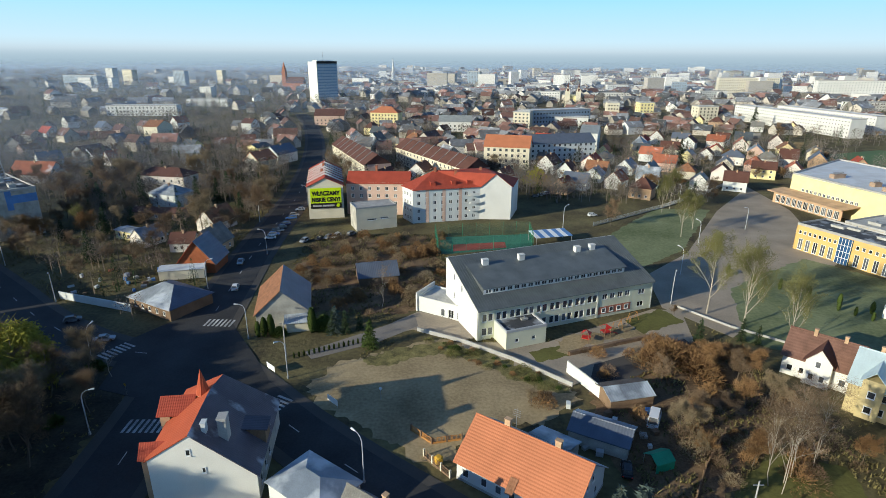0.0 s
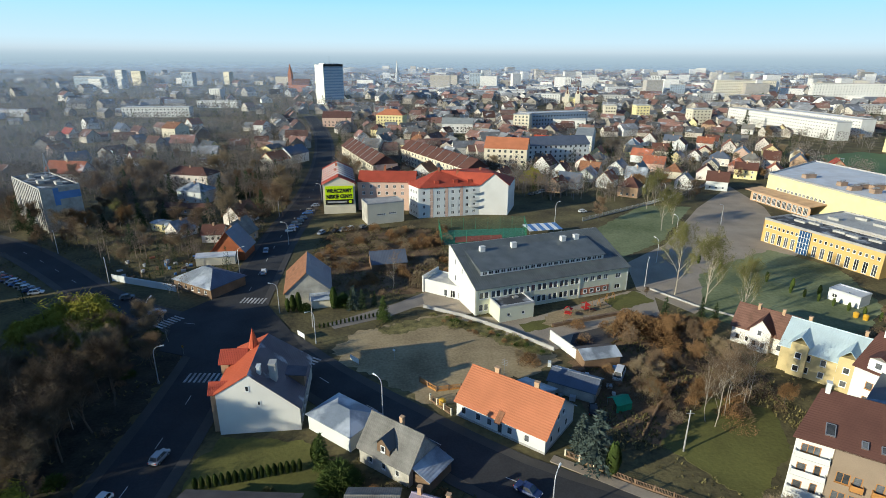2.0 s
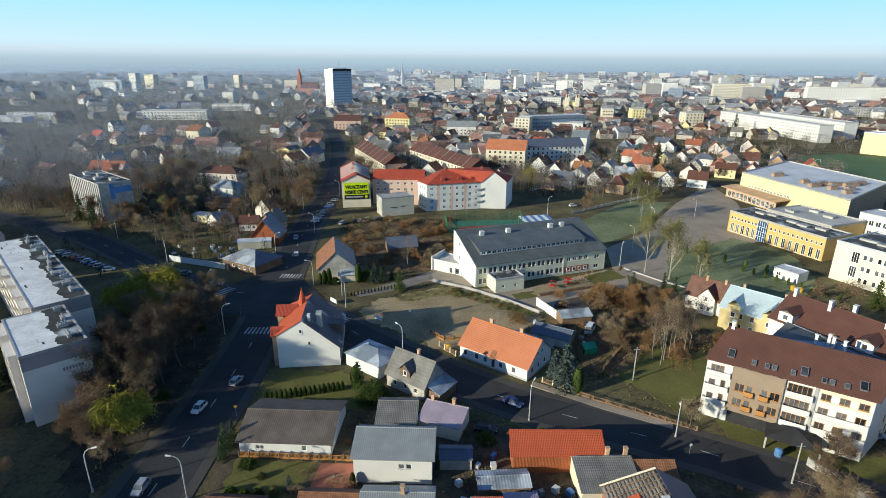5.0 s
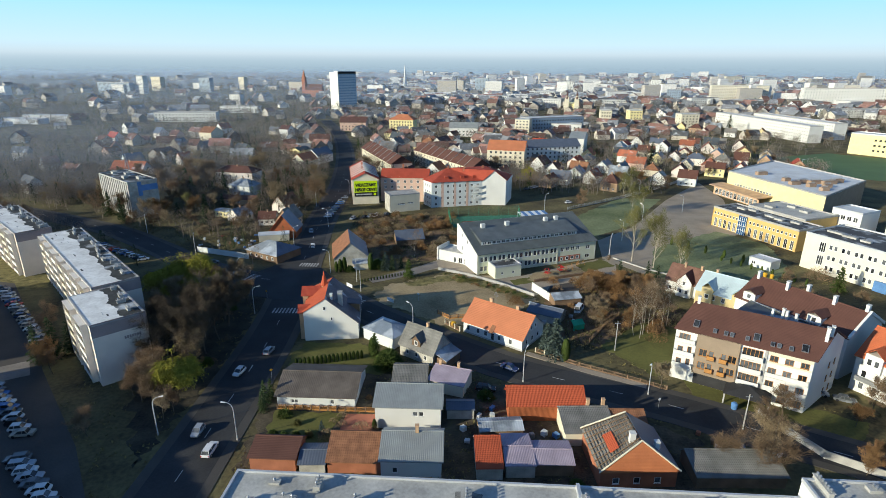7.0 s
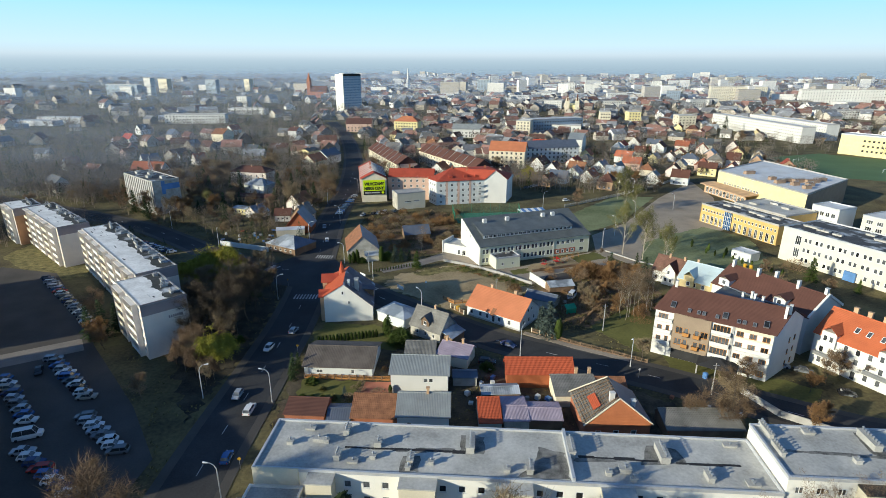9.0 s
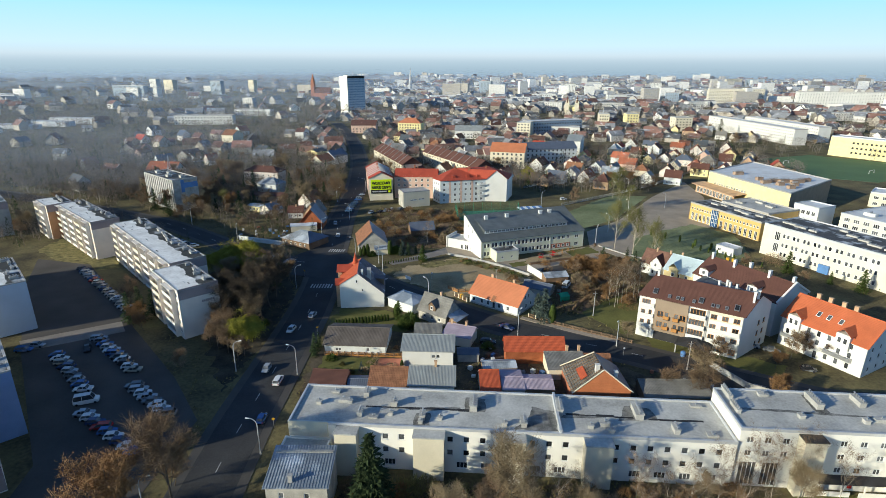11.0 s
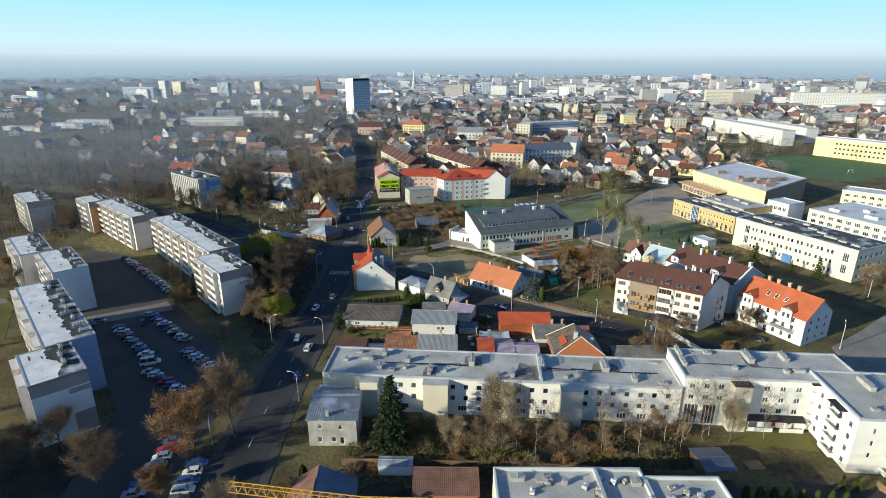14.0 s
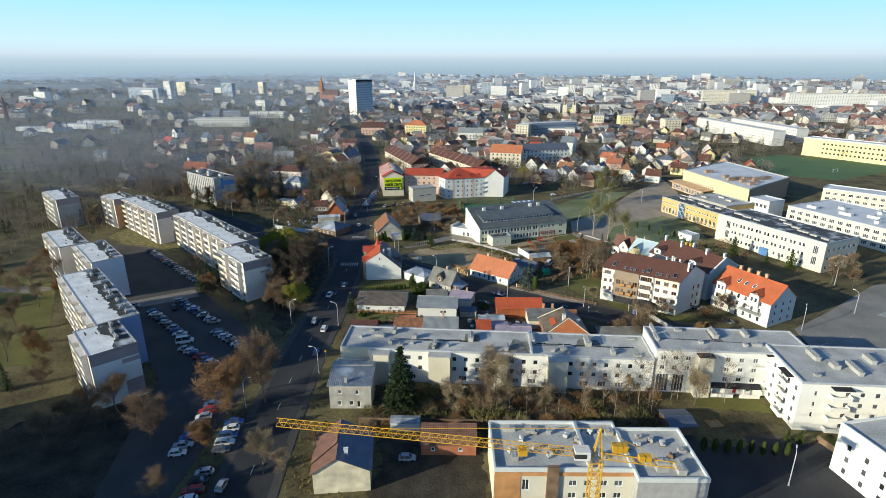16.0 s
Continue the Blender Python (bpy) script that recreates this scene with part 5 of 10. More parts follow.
# ---- the yellow school with its sports hall ----
def yellow_school():
    b = thing("sports_hall", 160.3, 239.2, 0, "pale yellow sports hall with a flat white roof", "sports hall")
    H = 12.6
    ring = [V(0, 0, 0), V(13.9, -62.1, 0), V(58.5, -25.9, 0), V(45.5, 35.2, 0)]
    for k, mat in enumerate((pale_yellow, tan_plaster, tan_plaster, pale_yellow)):
        p, q = ring[k], ring[(k + 1) % 4]
        ws = [(6 + 2.1 * i, 6.0, 1.5, 1.3) for i in range(13)] if k == 0 else []
        bm = bmesh.new()
        facade(bm, p, q - p, (q - p).length, H, ws)
        part("wall", bm, mat, b)
        add_windows(b, tuple(p), math.degrees(math.atan2((q - p).y, (q - p).x)), ws, plain=True)
    FOOT.append((pose(160.3, 239.2, 0, 0, 0, -77.4).inverted(), 64, 48))
    bm = bmesh.new()
    prism(bm, [(c.x, c.y) for c in ring], H - 0.3, H)
    part("roof", bm, roof_white, b, "pale frosty roof membrane")
    for k in range(4):
        p, q = ring[k], ring[(k + 1) % 4]
        w = (q - p).normalized()
        iv = V(-w.y, w.x, 0) * 0.5
        bm = bmesh.new()
        slab(bm, [p + V(0, 0, H + 0.6), q + V(0, 0, H + 0.6), q + iv + V(0, 0, H + 0.6), p + iv + V(0, 0, H + 0.6)], 0.75)
        part("parapet", bm, concrete, b)
    rng = random.Random(4)
    turn = pose(0, 0, 0, 0, 0, -77.4)
    for x, y, w in ((17, 12, 6), (34, 12, 3.5), (41, 9, 5.5), (42, 16, 6), (47, 22, 7), (49, 13, 4), (52, 29, 8), (55, 20, 4), (53, 37, 7), (57, 12, 4)):
        p = ring[1] * (x / 63.6) + ring[3] * (y / 57.5)
        roof_vent(b, p.x, p.y, H, 2.4, w, 2.0, -77.4, mat=block_brown)
    lob = [turn @ V(*q) for q in ((-3, -9, 5.2), (34, -9, 5.2), (34, -0.1, 6.0), (-3, -0.1, 6.0))]
    bm = bmesh.new()
    slab(bm, lob, 0.4)
    part("canopy", bm, brick_tan, b, "low brown canopy roof")
    o = turn @ V(-1, -7, 0)
    ws = rows_of(1, 33, 11, (0.6,), 2.2, 3.2)
    bm = bmesh.new()
    facade(bm, o, turn @ V(1, 0, 0), 34, 4.9, ws)
    part("lobby_wall", bm, brick_tan, b)
    add_windows(b, tuple(o), -77.4, ws)
    b = thing("yellow_school", 122.6, 174.5, -68.0, "two-storey orange-yellow school wing with flat roof", "school")
    L, W, H = 41.0, 14.0, 8.6
    ws = [w for w in rows_of(0.5, 13.5, 8, (5.6,), 1.0, 1.2)] + rows_of(0.8, 13.2, 5, (0.3,), 1.5, 3.8) + rows_of(18.5, 40.5, 12, (5.6,), 1.0, 1.2) + rows_of(18.5, 40.5, 8, (0.3,), 1.5, 3.8)
    shell(b, L, W, H, ochre_plaster, {"front": ws, "left": rows_of(1, 15, 5, (5.6, 1.0), 1.2, 1.5)})
    flat_roof(b, L, W, H, roof_black, 0.5, concrete)
    bm = bmesh.new()
    box(bm, 14.0, -0.6, 0, 18.0, 0.0, H - 0.4)
    part("glass_stair", bm, blue_glazing, b, "blue glazed stairwell")
    bm = bmesh.new()
    for i in range(5):
        box(bm, 14.0 + i * 0.97, -0.68, 0, 14.12 + i * 0.97, -0.6, H - 0.4)
    for z in (2.0, 4.0, 6.0):
        box(bm, 14.0, -0.68, z, 18.0, -0.6, z + 0.12)
    part("glazing_bar", bm, joinery, b)
    for x, y in ((8, 8), (12, 10), (22, 8), (27, 7), (33, 9)):
        roof_vent(b, x, y, H, 4, 1.8, 0.8)
    b = thing("school_link", 137.8, 173.9, -68.0, "flat-roofed yellow school block", "school")
    shell(b, 27, 20, 9.4, ochre_plaster, {"front": []})
    flat_roof(b, 27, 20, 9.4, roof_felt, 0.5, concrete)
    for x, y in ((6, 6), (18, 12), (10, 15)):
        roof_vent(b, x, y, 9.4, 4, 2.2, 1.0)
    b = thing("white_school", 126.5, 116.0, -55.0, "long cream three-storey school with a flat dark roof", "school")
    b.matrix_basis = pose(130.2, 121.0, 0, 0, 0, -64.2)
    L, W, H = 52.6, 22.6, 12.8
    ws = [w for k in range(9) for w in rows_of(8.2 + 4.1 * k, 11.5 + 4.1 * k, 2, (1.4, 5.2, 9.0), 1.15, 1.7) if not (24 < w[0] < 29.6 and w[1] < 2)] + [(5.2, 2.6, 2.2, 3.6), (5.2, 7.4, 2.2, 3.6), (47.6, 2.6, 2.2, 3.6), (47.6, 7.4, 2.2, 3.6)]
    shell(b, L, W, H, school_cream, {"front": ws, "right": rows_of(1, 21.6, 6, (1.4, 5.2, 9.0), 1.6, 1.7)}, {"right": cream_plaster})
    flat_roof(b, L, W, H, roof_black, 0.5)
    rng = random.Random(8)
    for i in range(9):
        roof_vent(b, 5 + 5.4 * i, 6 + rng.random() * 12, H, 2.5 + rng.random() * 3, 1.4, 0.7)
    bm = bmesh.new()
    box(bm, 24.6, -0.9, 0, 28.6, 0.05, 3.4)
    part("entrance", bm, tarp_blue, b, "blue entrance door surround")
    b = thing("white_school_annex", 180.0, 147.0, -66.0, "white school block with ribbon windows", "school")
    shell(b, 60, 36, 10.5, school_cream, {"plain": True, "front": rows_of(1, 59, 14, (1.2, 4.4, 7.4), 2.6, 1.8)})
    flat_roof(b, 60, 36, 10.5, roof_white, 0.5)
    for x, y in ((8, 8), (16, 20), (24, 10), (34, 16), (40, 8), (46, 24), (30, 28)):
        roof_vent(b, x, y, 10.5, 2 + (x % 5), 2.4, 1.6, mat=white_plaster)
    b = thing("school_stair_block", 166.0, 160.0, -66.0, "white stair block with dark windows", "school")
    shell(b, 12, 12, 12.0, white_plaster, {"plain": True, "front": rows_of(1, 11, 4, (4.0, 8.0), 1.8, 2.0)})
    flat_roof(b, 12, 12, 12.0, roof_white, 0.5)
    b = thing("white_school_wing", 235.0, 203.0, -43.0, "cream two-storey school wing with a pale roof", "school")
    shell(b, 46, 16, 8.0, cream_plaster, {"plain": True, "front": rows_of(1, 45, 11, (1.2, 4.6), 2.4, 1.7)})
    flat_roof(b, 46, 16, 8.0, roof_white, 0.5)
    b = thing("field_school", 300.0, 452.0, -26.0, "long pale yellow school behind the sports field", "school")
    b.matrix_basis = pose(334.0, 389.0, 0, 0, 0, -55.0)
    shell(b, 130, 16, 16.5, pale_yellow, {"far": True, "front": rows_of(16, 128, 34, (3.4, 7.4, 11.6), 1.6, 1.5)})
    flat_roof(b, 130, 16, 16.5, roof_white, 0.5)
    simple = thing("kiosk", 112.0, 122.0, -60, "small white flat-roofed kiosk with yellow bins", "shed")
    shell(simple, 8, 6, 3.2, white_plaster, {"front": [(1, 1, 1.4, 1.2)]})
    flat_roof(simple, 8, 6, 3.2, roof_white, 0.25)


yellow_school()


# ---- panel blocks in the west ----
def panel_block(x, y, ang, L, W, H, label, steps=(), end_mats=None, seed=1, rooms=3.0, attic=True, corner=False, sign=False):
    """A five-storey panel block: balconies on its front, plain end walls with a dark attic band."""
    rng = random.Random(seed)
    b = thing("panel_block", x, y, ang, label, "apartment block", "panel blocks in the west")
    n = int(L / rooms)
    levels = [1.6 + 2.75 * k for k in range(5)]
    front = rows_of(0.6, L - 0.6, n, levels, 1.7, 1.4)
    mats = {"right": panel_plaster, "left": panel_plaster, **(end_mats or {})}
    shell(b, L, W, H, panel_plaster, {"front": front, "plain": True}, mats)
    # balconies in pairs, with side cheeks
    bays = max(1, round(L / 9.5))
    for i in range(bays):
        x0 = L / bays * (i + 0.1)
        w = L / bays * 0.68
        for z in levels:
            balcony(b, x0, z - 0.85, w, 1.3, panel_plaster, rail=white_plaster if i % 3 else cream_plaster)
        bm = bmesh.new()
        for c in (x0 - 0.12, x0 + w):
            box(bm, c, -1.4, 0.4, c + 0.12, 0.0, H - 0.2)
        box(bm, x0 - 0.12, -1.42, H - 0.35, x0 + w + 0.12, 0.0, H - 0.2)
        part("balcony_cheek", bm, panel_plaster, b)
    flat_roof(b, L, W, H, roof_frosted, 0.1, concrete)
    # bare felt along the far side, where the frost has melted round the vents
    bm = bmesh.new()
    steps = int(L / 0.7)
    inner = [(0.4 + (L - 0.8) * i / steps, W * (0.57 + 0.16 * noise.noise(V(i * 0.13, seed * 3.7, 0)) + 0.07 * noise.noise(V(i * 0.5, seed, 4)))) for i in range(steps + 1)]
    prism(bm, inner + [(L - 0.4, W - 0.4), (0.4, W - 0.4)], H - 0.01, H + 0.02)
    part("felt_strip", bm, felt_bare, b, "dark roofing felt with frost")
    for k in range(int(L / 9)):
        bm = bmesh.new()
        px, py = rng.uniform(1, L - 4), W * rng.uniform(0.12, 0.4)
        prism(bm, ragged([(px, py), (px + rng.uniform(1.2, 3.2), py), (px + rng.uniform(1.0, 3.0), py + 0.35), (px + 0.2, py + 0.3)], 0.15), H, H + 0.016)
        part("felt_seam", bm, felt_bare, b)
    if attic:
        bm = bmesh.new()
        box(bm, L - 0.02, 0.0, H - 3.0, L + 0.06, W, H + 0.3)
        part("attic_band", bm, mauve_plaster, b, "mauve painted attic band")
    if corner:
        bm = bmesh.new()
        box(bm, L + 0.0, W * 0.62, 0.3, L + 0.05, W, 5.6)
        part("corner_panel", bm, mauve_plaster, b, "mauve painted corner panel")
        bm = bmesh.new()
        box(bm, L + 0.0, W * 0.62, H - 4.6, L + 0.05, W - 0.1, H - 3.4)
        part("wall_patch", bm, mauve_plaster, b)
    if sign:
        bm = bmesh.new()
        for q in range(7):
            box(bm, L + 0.0, W * 0.55 + q * 0.52, H - 5.2, L + 0.06, W * 0.55 + q * 0.52 + 0.36, H - 4.5)
        part("wall_sign", bm, mauve_plaster, b, "dark bars of a wall sign")
    for k in range(int(L / 5)):
        roof_vent(b, 2.5 + 5 * k + rng.uniform(-1, 1), W * rng.choice((0.7, 0.78, 0.85)), H, 0.7, rng.uniform(1.2, 2.6), 0.9, rng.choice((0, 90)), mat=concrete)
    return b


panel_block(-134.0, 106.2, -45.8, 63.5, 11.4, 15.5, "long cream five-storey panel block with balconies", seed=1)
panel_block(-93.0, 56.3, -46.3, 22.0, 11.3, 15.1, "shorter cream panel block section with mauve attic", seed=2, sign=True)
panel_block(-177.7, 137.3, -41.8, 46.0, 10.5, 15.5, "cream panel block with pale end wall", seed=3, corner=True)
panel_block(-192.0, 144.2, -42.0, 17.0, 10.4, 15.5, "panel block section with an orange end wall", end_mats={"right": orange_plaster}, seed=4)
panel_block(-175.4, 76.3, -45.6, 28.0, 10.2, 15.4, "panel block section with frosty flat roof", seed=5, attic=False)
panel_block(-151.2, 59.1, -46.2, 27.2, 10.4, 15.4, "panel block section with a pale blue end wall", end_mats={"right": sky_plaster}, seed=6, attic=False)
panel_block(-134.9, 26.8, -46.6, 50.2, 11.2, 15.5, "cream panel block with a blue painted end wall", end_mats={"right": blue_plaster}, seed=7, attic=False)
panel_block(-104.5, -13.0, -46.2, 18.2, 11.0, 15.2, "panel block section with a painted grey end wall", end_mats={"right": cool_plaster}, seed=8, corner=True)
panel_block(-230.2, 152.7, -44.6, 29.0, 10.7, 15.4, "far panel block with a grey end wall", end_mats={"right": concrete}, seed=9)
# unseen slab, added so that its shadow darkens the ground east of it
hb = thing("shade_slab", -139.0, -40.0, -49.4, "plain unseen slab added to cast shade, flat roof", "apartment block")
shell(hb, 72.0, 11.0, 15.6, panel_plaster, {})
flat_roof(hb, 72.0, 11.0, 15.6, roof_white, 0.4)
ob = thing("old_office_block", -173.2, 203.9, -40.4, "tall grey-white windowless block with a blue banded side", "office block")
shell(ob, 35.0, 13.3, 16.8, concrete, {}, {"right": stained_wall})
for i in range(14):
    bm = bmesh.new()
    box(bm, 0.4 + 2.46 * i, -0.3, 1.5, 1.7 + 2.46 * i, 0.0, 16.7)
    part("facade_fin", bm, concrete, ob)
bm = bmesh.new()
box(bm, 34.9, 6.0, 12.2, 35.08, 13.2, 15.0)
box(bm, 34.9, 4.2, 10.0, 35.07, 6.0, 16.6)
part("blue_band", bm, tarp_blue, ob)
flat_roof(ob, 35.0, 13.3, 16.8, roof_black, 0.4, concrete)
for x, y in ((6, 5), (14, 8), (22, 4), (29, 8)):
    roof_vent(ob, x, y, 16.8, 3, 2, 1.4)
bm = bmesh.new()
for x, y in ((9, 9), (11, 9), (9, 11), (11, 11)):
    tube(bm, (x, y, 16.7), (10, 10, 26.5), 0.12, 0.06, 5)
for k in range(7):
    s = 1.0 - k / 9
    for q in ((-s, -s, s, -s), (s, -s, s, s), (s, s, -s, s), (-s, s, -s, -s)):
        tube(bm, (10 + q[0], 10 + q[1], 17.3 + k * 1.2), (10 + q[2], 10 + q[3], 17.3 + k * 1.2 + 0.6), 0.05, 0.05, 4)
part("antenna_mast", bm, steel, ob)


# ---- the long white building with the flat roof ----
def long_white():
    b = thing("long_white_building", -33.0, -10.6, -3.5, "long white three-storey building with a grey flat roof", "apartment building")
    L, W, H = 84.4, 12.9, 9.8
    lv = (1.0, 3.9, 6.9)
    ws = []
    skip = ((0, 8), (9.4, 13.9), (24.3, 30.6), (40.3, 45.9), (56.3, 61.8))
    for w in rows_of(8, 83, 24, lv[1:], 1.25, 1.4) + rows_of(8, 83, 16, lv[:1], 2.2, 1.5):
        if not any(a - 1.3 < w[0] < c for a, c in skip):
            ws.append(w)
    shell(b, L, W, H, white_paint, {"front": ws})
    flat_roof(b, L, W, H, roof_felt, 0.35)
    for x0, w in ((9.6, 4.2), (24.6, 5.8), (40.6, 5.0), (56.6, 5.0)):
        bm = bmesh.new()
        box(bm, x0, -2.6, 0, x0 + w, 0.05, H - 0.35)
        part("stair_tower", bm, cream_plaster, b, "cream stair projection")
        bm = bmesh.new()
        box(bm, x0 - 0.15, -2.75, H - 0.35, x0 + w + 0.15, 0.0, H - 0.12)
        part("stair_roof", bm, roof_felt, b)
    bm = bmesh.new()
    box(bm, 52.0, 0.2, H, 52.5, W - 0.2, H + 1.0)
    part("fire_wall", bm, galvanised, b, "metal capped dividing wall on the roof")
    rng = random.Random(3)
    for x, y, w, d, h in ((6.7, 10.7, 1.6, 0.9, 0.5), (4.3, 6.6, 1, 1, 0.8), (9.1, 7.6, 1.8, 1, 0.8), (10.6, 7.2, 0.8, 0.8, 0.9), (13.5, 10.2, 1, 2.0, 1.3), (13.4, 3.6, 1, 2.0, 1.2), (16.2, 2.7, 1.6, 1, 0.4), (19.7, 7.2, 1.2, 1.6, 1.3),
                          (19.4, 3.9, 0.9, 0.9, 0.8), (25.8, 3.5, 1, 2.2, 1.2), (25.6, 1.6, 0.8, 0.8, 0.8), (29.3, 3.1, 0.8, 0.8, 0.8), (35.7, 8.0, 1.4, 4.0, 1.5), (41.8, 2.2, 0.9, 0.9, 0.9), (45.5, 2.8, 1, 2.4, 1.2), (52.9, 8.0, 1.0, 4.0, 1.6),
                          (58.2, 2.6, 0.9, 0.9, 0.9), (61.0, 3.6, 1.8, 1.2, 1.0), (61.9, 1.6, 0.9, 0.9, 0.8), (68.2, 7.8, 1.5, 4.2, 1.5), (74.1, 2.8, 1, 2.2, 1.2), (80.7, 11.1, 2, 0.9, 0.4), (80.5, 1.9, 1.8, 1.2, 0.4)):
        roof_vent(b, x, y, H, w, d, h)
    for x0, x1, y in ((14, 34, 6.0), (54, 66, 6.2), (70, 80, 5.8)):
        bm = bmesh.new()
        x = x0
        while x < x1:
            w = rng.uniform(1.5, 4)
            box(bm, x, y + rng.uniform(-0.15, 0.15), H, x + w, y + rng.uniform(0.3, 0.8), H + 0.012)
            x += w
        part("tar_seam", bm, tar, b, "dark tar repair seam")
    for pts in ([(43.5, 1.2), (52, 1.0), (52, 7.5), (47.5, 8.6), (46.5, 4.2)], [(14, 6.4), (24, 5.6), (34, 6.2), (33, 7.2), (22, 6.6)], [(33.8, 6.2), (38.0, 6.0), (38.2, 10.6), (34.0, 10.8)], [(64, 5.4), (72, 5.8), (71, 9.8), (66.4, 10.2)], [(53, 5.2), (62, 5.9), (61.5, 6.6), (53, 6.3)], [(24.2, 1.0), (27.6, 1.0), (27.2, 4.8), (24.6, 4.6)]):
        bm = bmesh.new()
        prism(bm, ragged(pts, 0.5), H, H + 0.009)
        part("tar_patch", bm, felt_worn, b, "dark weathered felt patch")
    bm = bmesh.new()
    box(bm, 0.05, -0.25, H - 2.8, 7.8, 0.0, H + 0.5)
    part("end_wall", bm, cream_plaster, b, "cream end projection")
    # lower flat-roofed piece at the west end
    b1 = thing("low_flat_annex", -34.0, -15.3, -3.5, "low annex with a grey flat roof", "building")
    shell(b1, 9.0, 4.6, 6.4, cool_plaster, {"front": [(6, 3.6, 1.0, 1.2)]})
    flat_roof(b1, 9.0, 4.6, 6.4, roof_felt, 0.3, white_paint)
    b2 = thing("old_town_house", -33.4, -24.6, 0.8, "old two-storey plastered house with a ribbed metal roof", "house")
    ws = [(2.2, 4.4, 0.9, 1.3), (6.6, 4.2, 0.9, 1.3), (2.0, 1.0, 1.0, 1.4), (5.0, 1.0, 1.0, 1.4), (6.9, 0.4, 0.9, 1.9)]
    shell(b2, 10.6, 8.4, 6.6, stained_wall, {"front": ws, "left": rows_of(1, 8, 2, (1, 4.2), 0.9, 1.4)})
    bm = bmesh.new()
    slab(bm, [V(-0.4, -0.4, 6.9), V(11.0, -0.4, 6.9), V(11.0, 8.8, 8.6), V(-0.4, 8.8, 8.6)], 0.14)
    r = part("roof_slope", bm, metal_frost, b2)
    bm = bmesh.new()
    for i in range(22):
        x = -0.3 + 0.52 * i
        slab(bm, [V(x, -0.38, 6.98), V(x + 0.06, -0.38, 6.98), V(x + 0.06, 8.78, 8.68), V(x, 8.78, 8.68)], 0.09)
    part("seam", bm, metal_frost, r)
    chimney(b2, 4.2, 1.0, 6.9, 8.6, 0.7, 0.6, concrete)
    bm = bmesh.new()
    box(bm, 0.1, 7.0, 6.2, 10.5, 8.4, 8.4)
    part("wall", bm, stained_wall, b2)
    # taller eastern part, with balconied wing towards the court
    b3 = thing("white_apartments", 51.6, -15.3, -3.5, "white four-storey apartment house with a grey flat roof", "apartment building")
    L, W, H = 40.0, 13.1, 12.6
    lv = (1.0, 3.9, 6.8, 9.7)
    # the two tall left openings: dark glazing in place of an open passage
    ws = rows_of(0.4, 10, 3, lv[2:], 1.3, 1.3) + rows_of(16.8, 27.2, 3, lv[1:], 1.3, 1.3) + [(0.8, 0.3, 3.2, 5.2), (5.0, 0.3, 3.0, 5.2), (21.0, 0.4, 1.1, 2.1), (24.4, 1.0, 1.2, 1.2)]
    shell(b3, L, W, H, white_paint, {"front": ws})
    flat_roof(b3, L, W, H, roof_felt, 0.35)
    for x, y, w, d, h in ((2.0, 11.5, 0.7, 4.0, 1.0), (1.6, 6.5, 0.7, 3.4, 1.0), (17.8, 9.5, 1.3, 4.6, 1.4), (26.5, 10.2, 1.2, 3.4, 1.2), (12.8, 4.4, 1.0, 1.0, 0.8), (27, 4.2, 2.6, 0.9, 0.8), (9, 11.5, 1.8, 1.2, 0.6), (24, 3.6, 1, 1, 0.9)):
        roof_vent(b3, x, y, H, w, d, h)
    for pts in ([(3, 6.3), (14, 5.7), (27.5, 5.2), (27.5, 5.7), (14, 6.5), (3, 6.8)], [(16.6, 6.5), (19.2, 6.3), (19.4, 12.0), (16.8, 12.2)]):
        bm = bmesh.new()
        prism(bm, ragged(pts, 0.35), H, H + 0.009)
        part("tar_patch", bm, felt_worn, b3, "dark weathered felt patch")
    bm = bmesh.new()
    slab(bm, [V(14.6, -1.9, 3.0), V(27.6, -1.9, 3.0), V(27.6, 0.0, 3.55), V(14.6, 0.0, 3.55)], 0.16)
    part("canopy", bm, tar, b3, "dark sloping roof over the entrance")
    bm = bmesh.new()
    for x in (14.8, 18.9, 23.0, 27.2):
        box(bm, x, -1.8, 0, x + 0.2, -1.6, 2.95)
    part("canopy_posts", bm, white_paint, b3)
    bm = bmesh.new()
    box(bm, 15.0, -1.75, 0, 20.6, -1.62, 1.1)
    part("parapet", bm, white_paint, b3)
    bm = bmesh.new()
    box(bm, 22.2, -1.75, 0, 27.2, -1.62, 1.1)
    part("parapet", bm, white_paint, b3)
    bm = bmesh.new()
    box(bm, 21.05, 0.06, 0.4, 22.05, 0.14, 2.45)
    part("door", bm, sign_red, b3, "dark red entrance door")
    bm = bmesh.new()
    box(bm, 10.4, -2.2, 0, 14.2, 0.05, 11.9)
    part("stair_tower", bm, cream_plaster, b3, "cream stair projection")
    bm = bmesh.new()
    box(bm, 10.25, -2.35, 11.9, 14.35, 0.0, 12.15)
    part("stair_roof", bm, tar, b3)
    bm = bmesh.new()
    box(bm, -0.1, 5.0, 0, 28.5, 8.0, 0.3)
    part("plinth", bm, concrete, b3)
    b4 = thing("white_balcony_wing", 80.0, -31.2, -4.0, "white balconied wing with a grey flat roof", "apartment building")
    L, W, H = 40.0, 18.4, 13.0
    left = rows_of(1, 18, 5, lv, 1.2, 1.4)
    shell(b4, L, W, H, white_paint, {"front": rows_of(9, 39, 9, lv, 1.2, 1.3) + rows_of(2, 5, 1, lv[1:], 0.7, 1.3), "left": left})
    flat_roof(b4, L, W, H, roof_felt, 0.35)
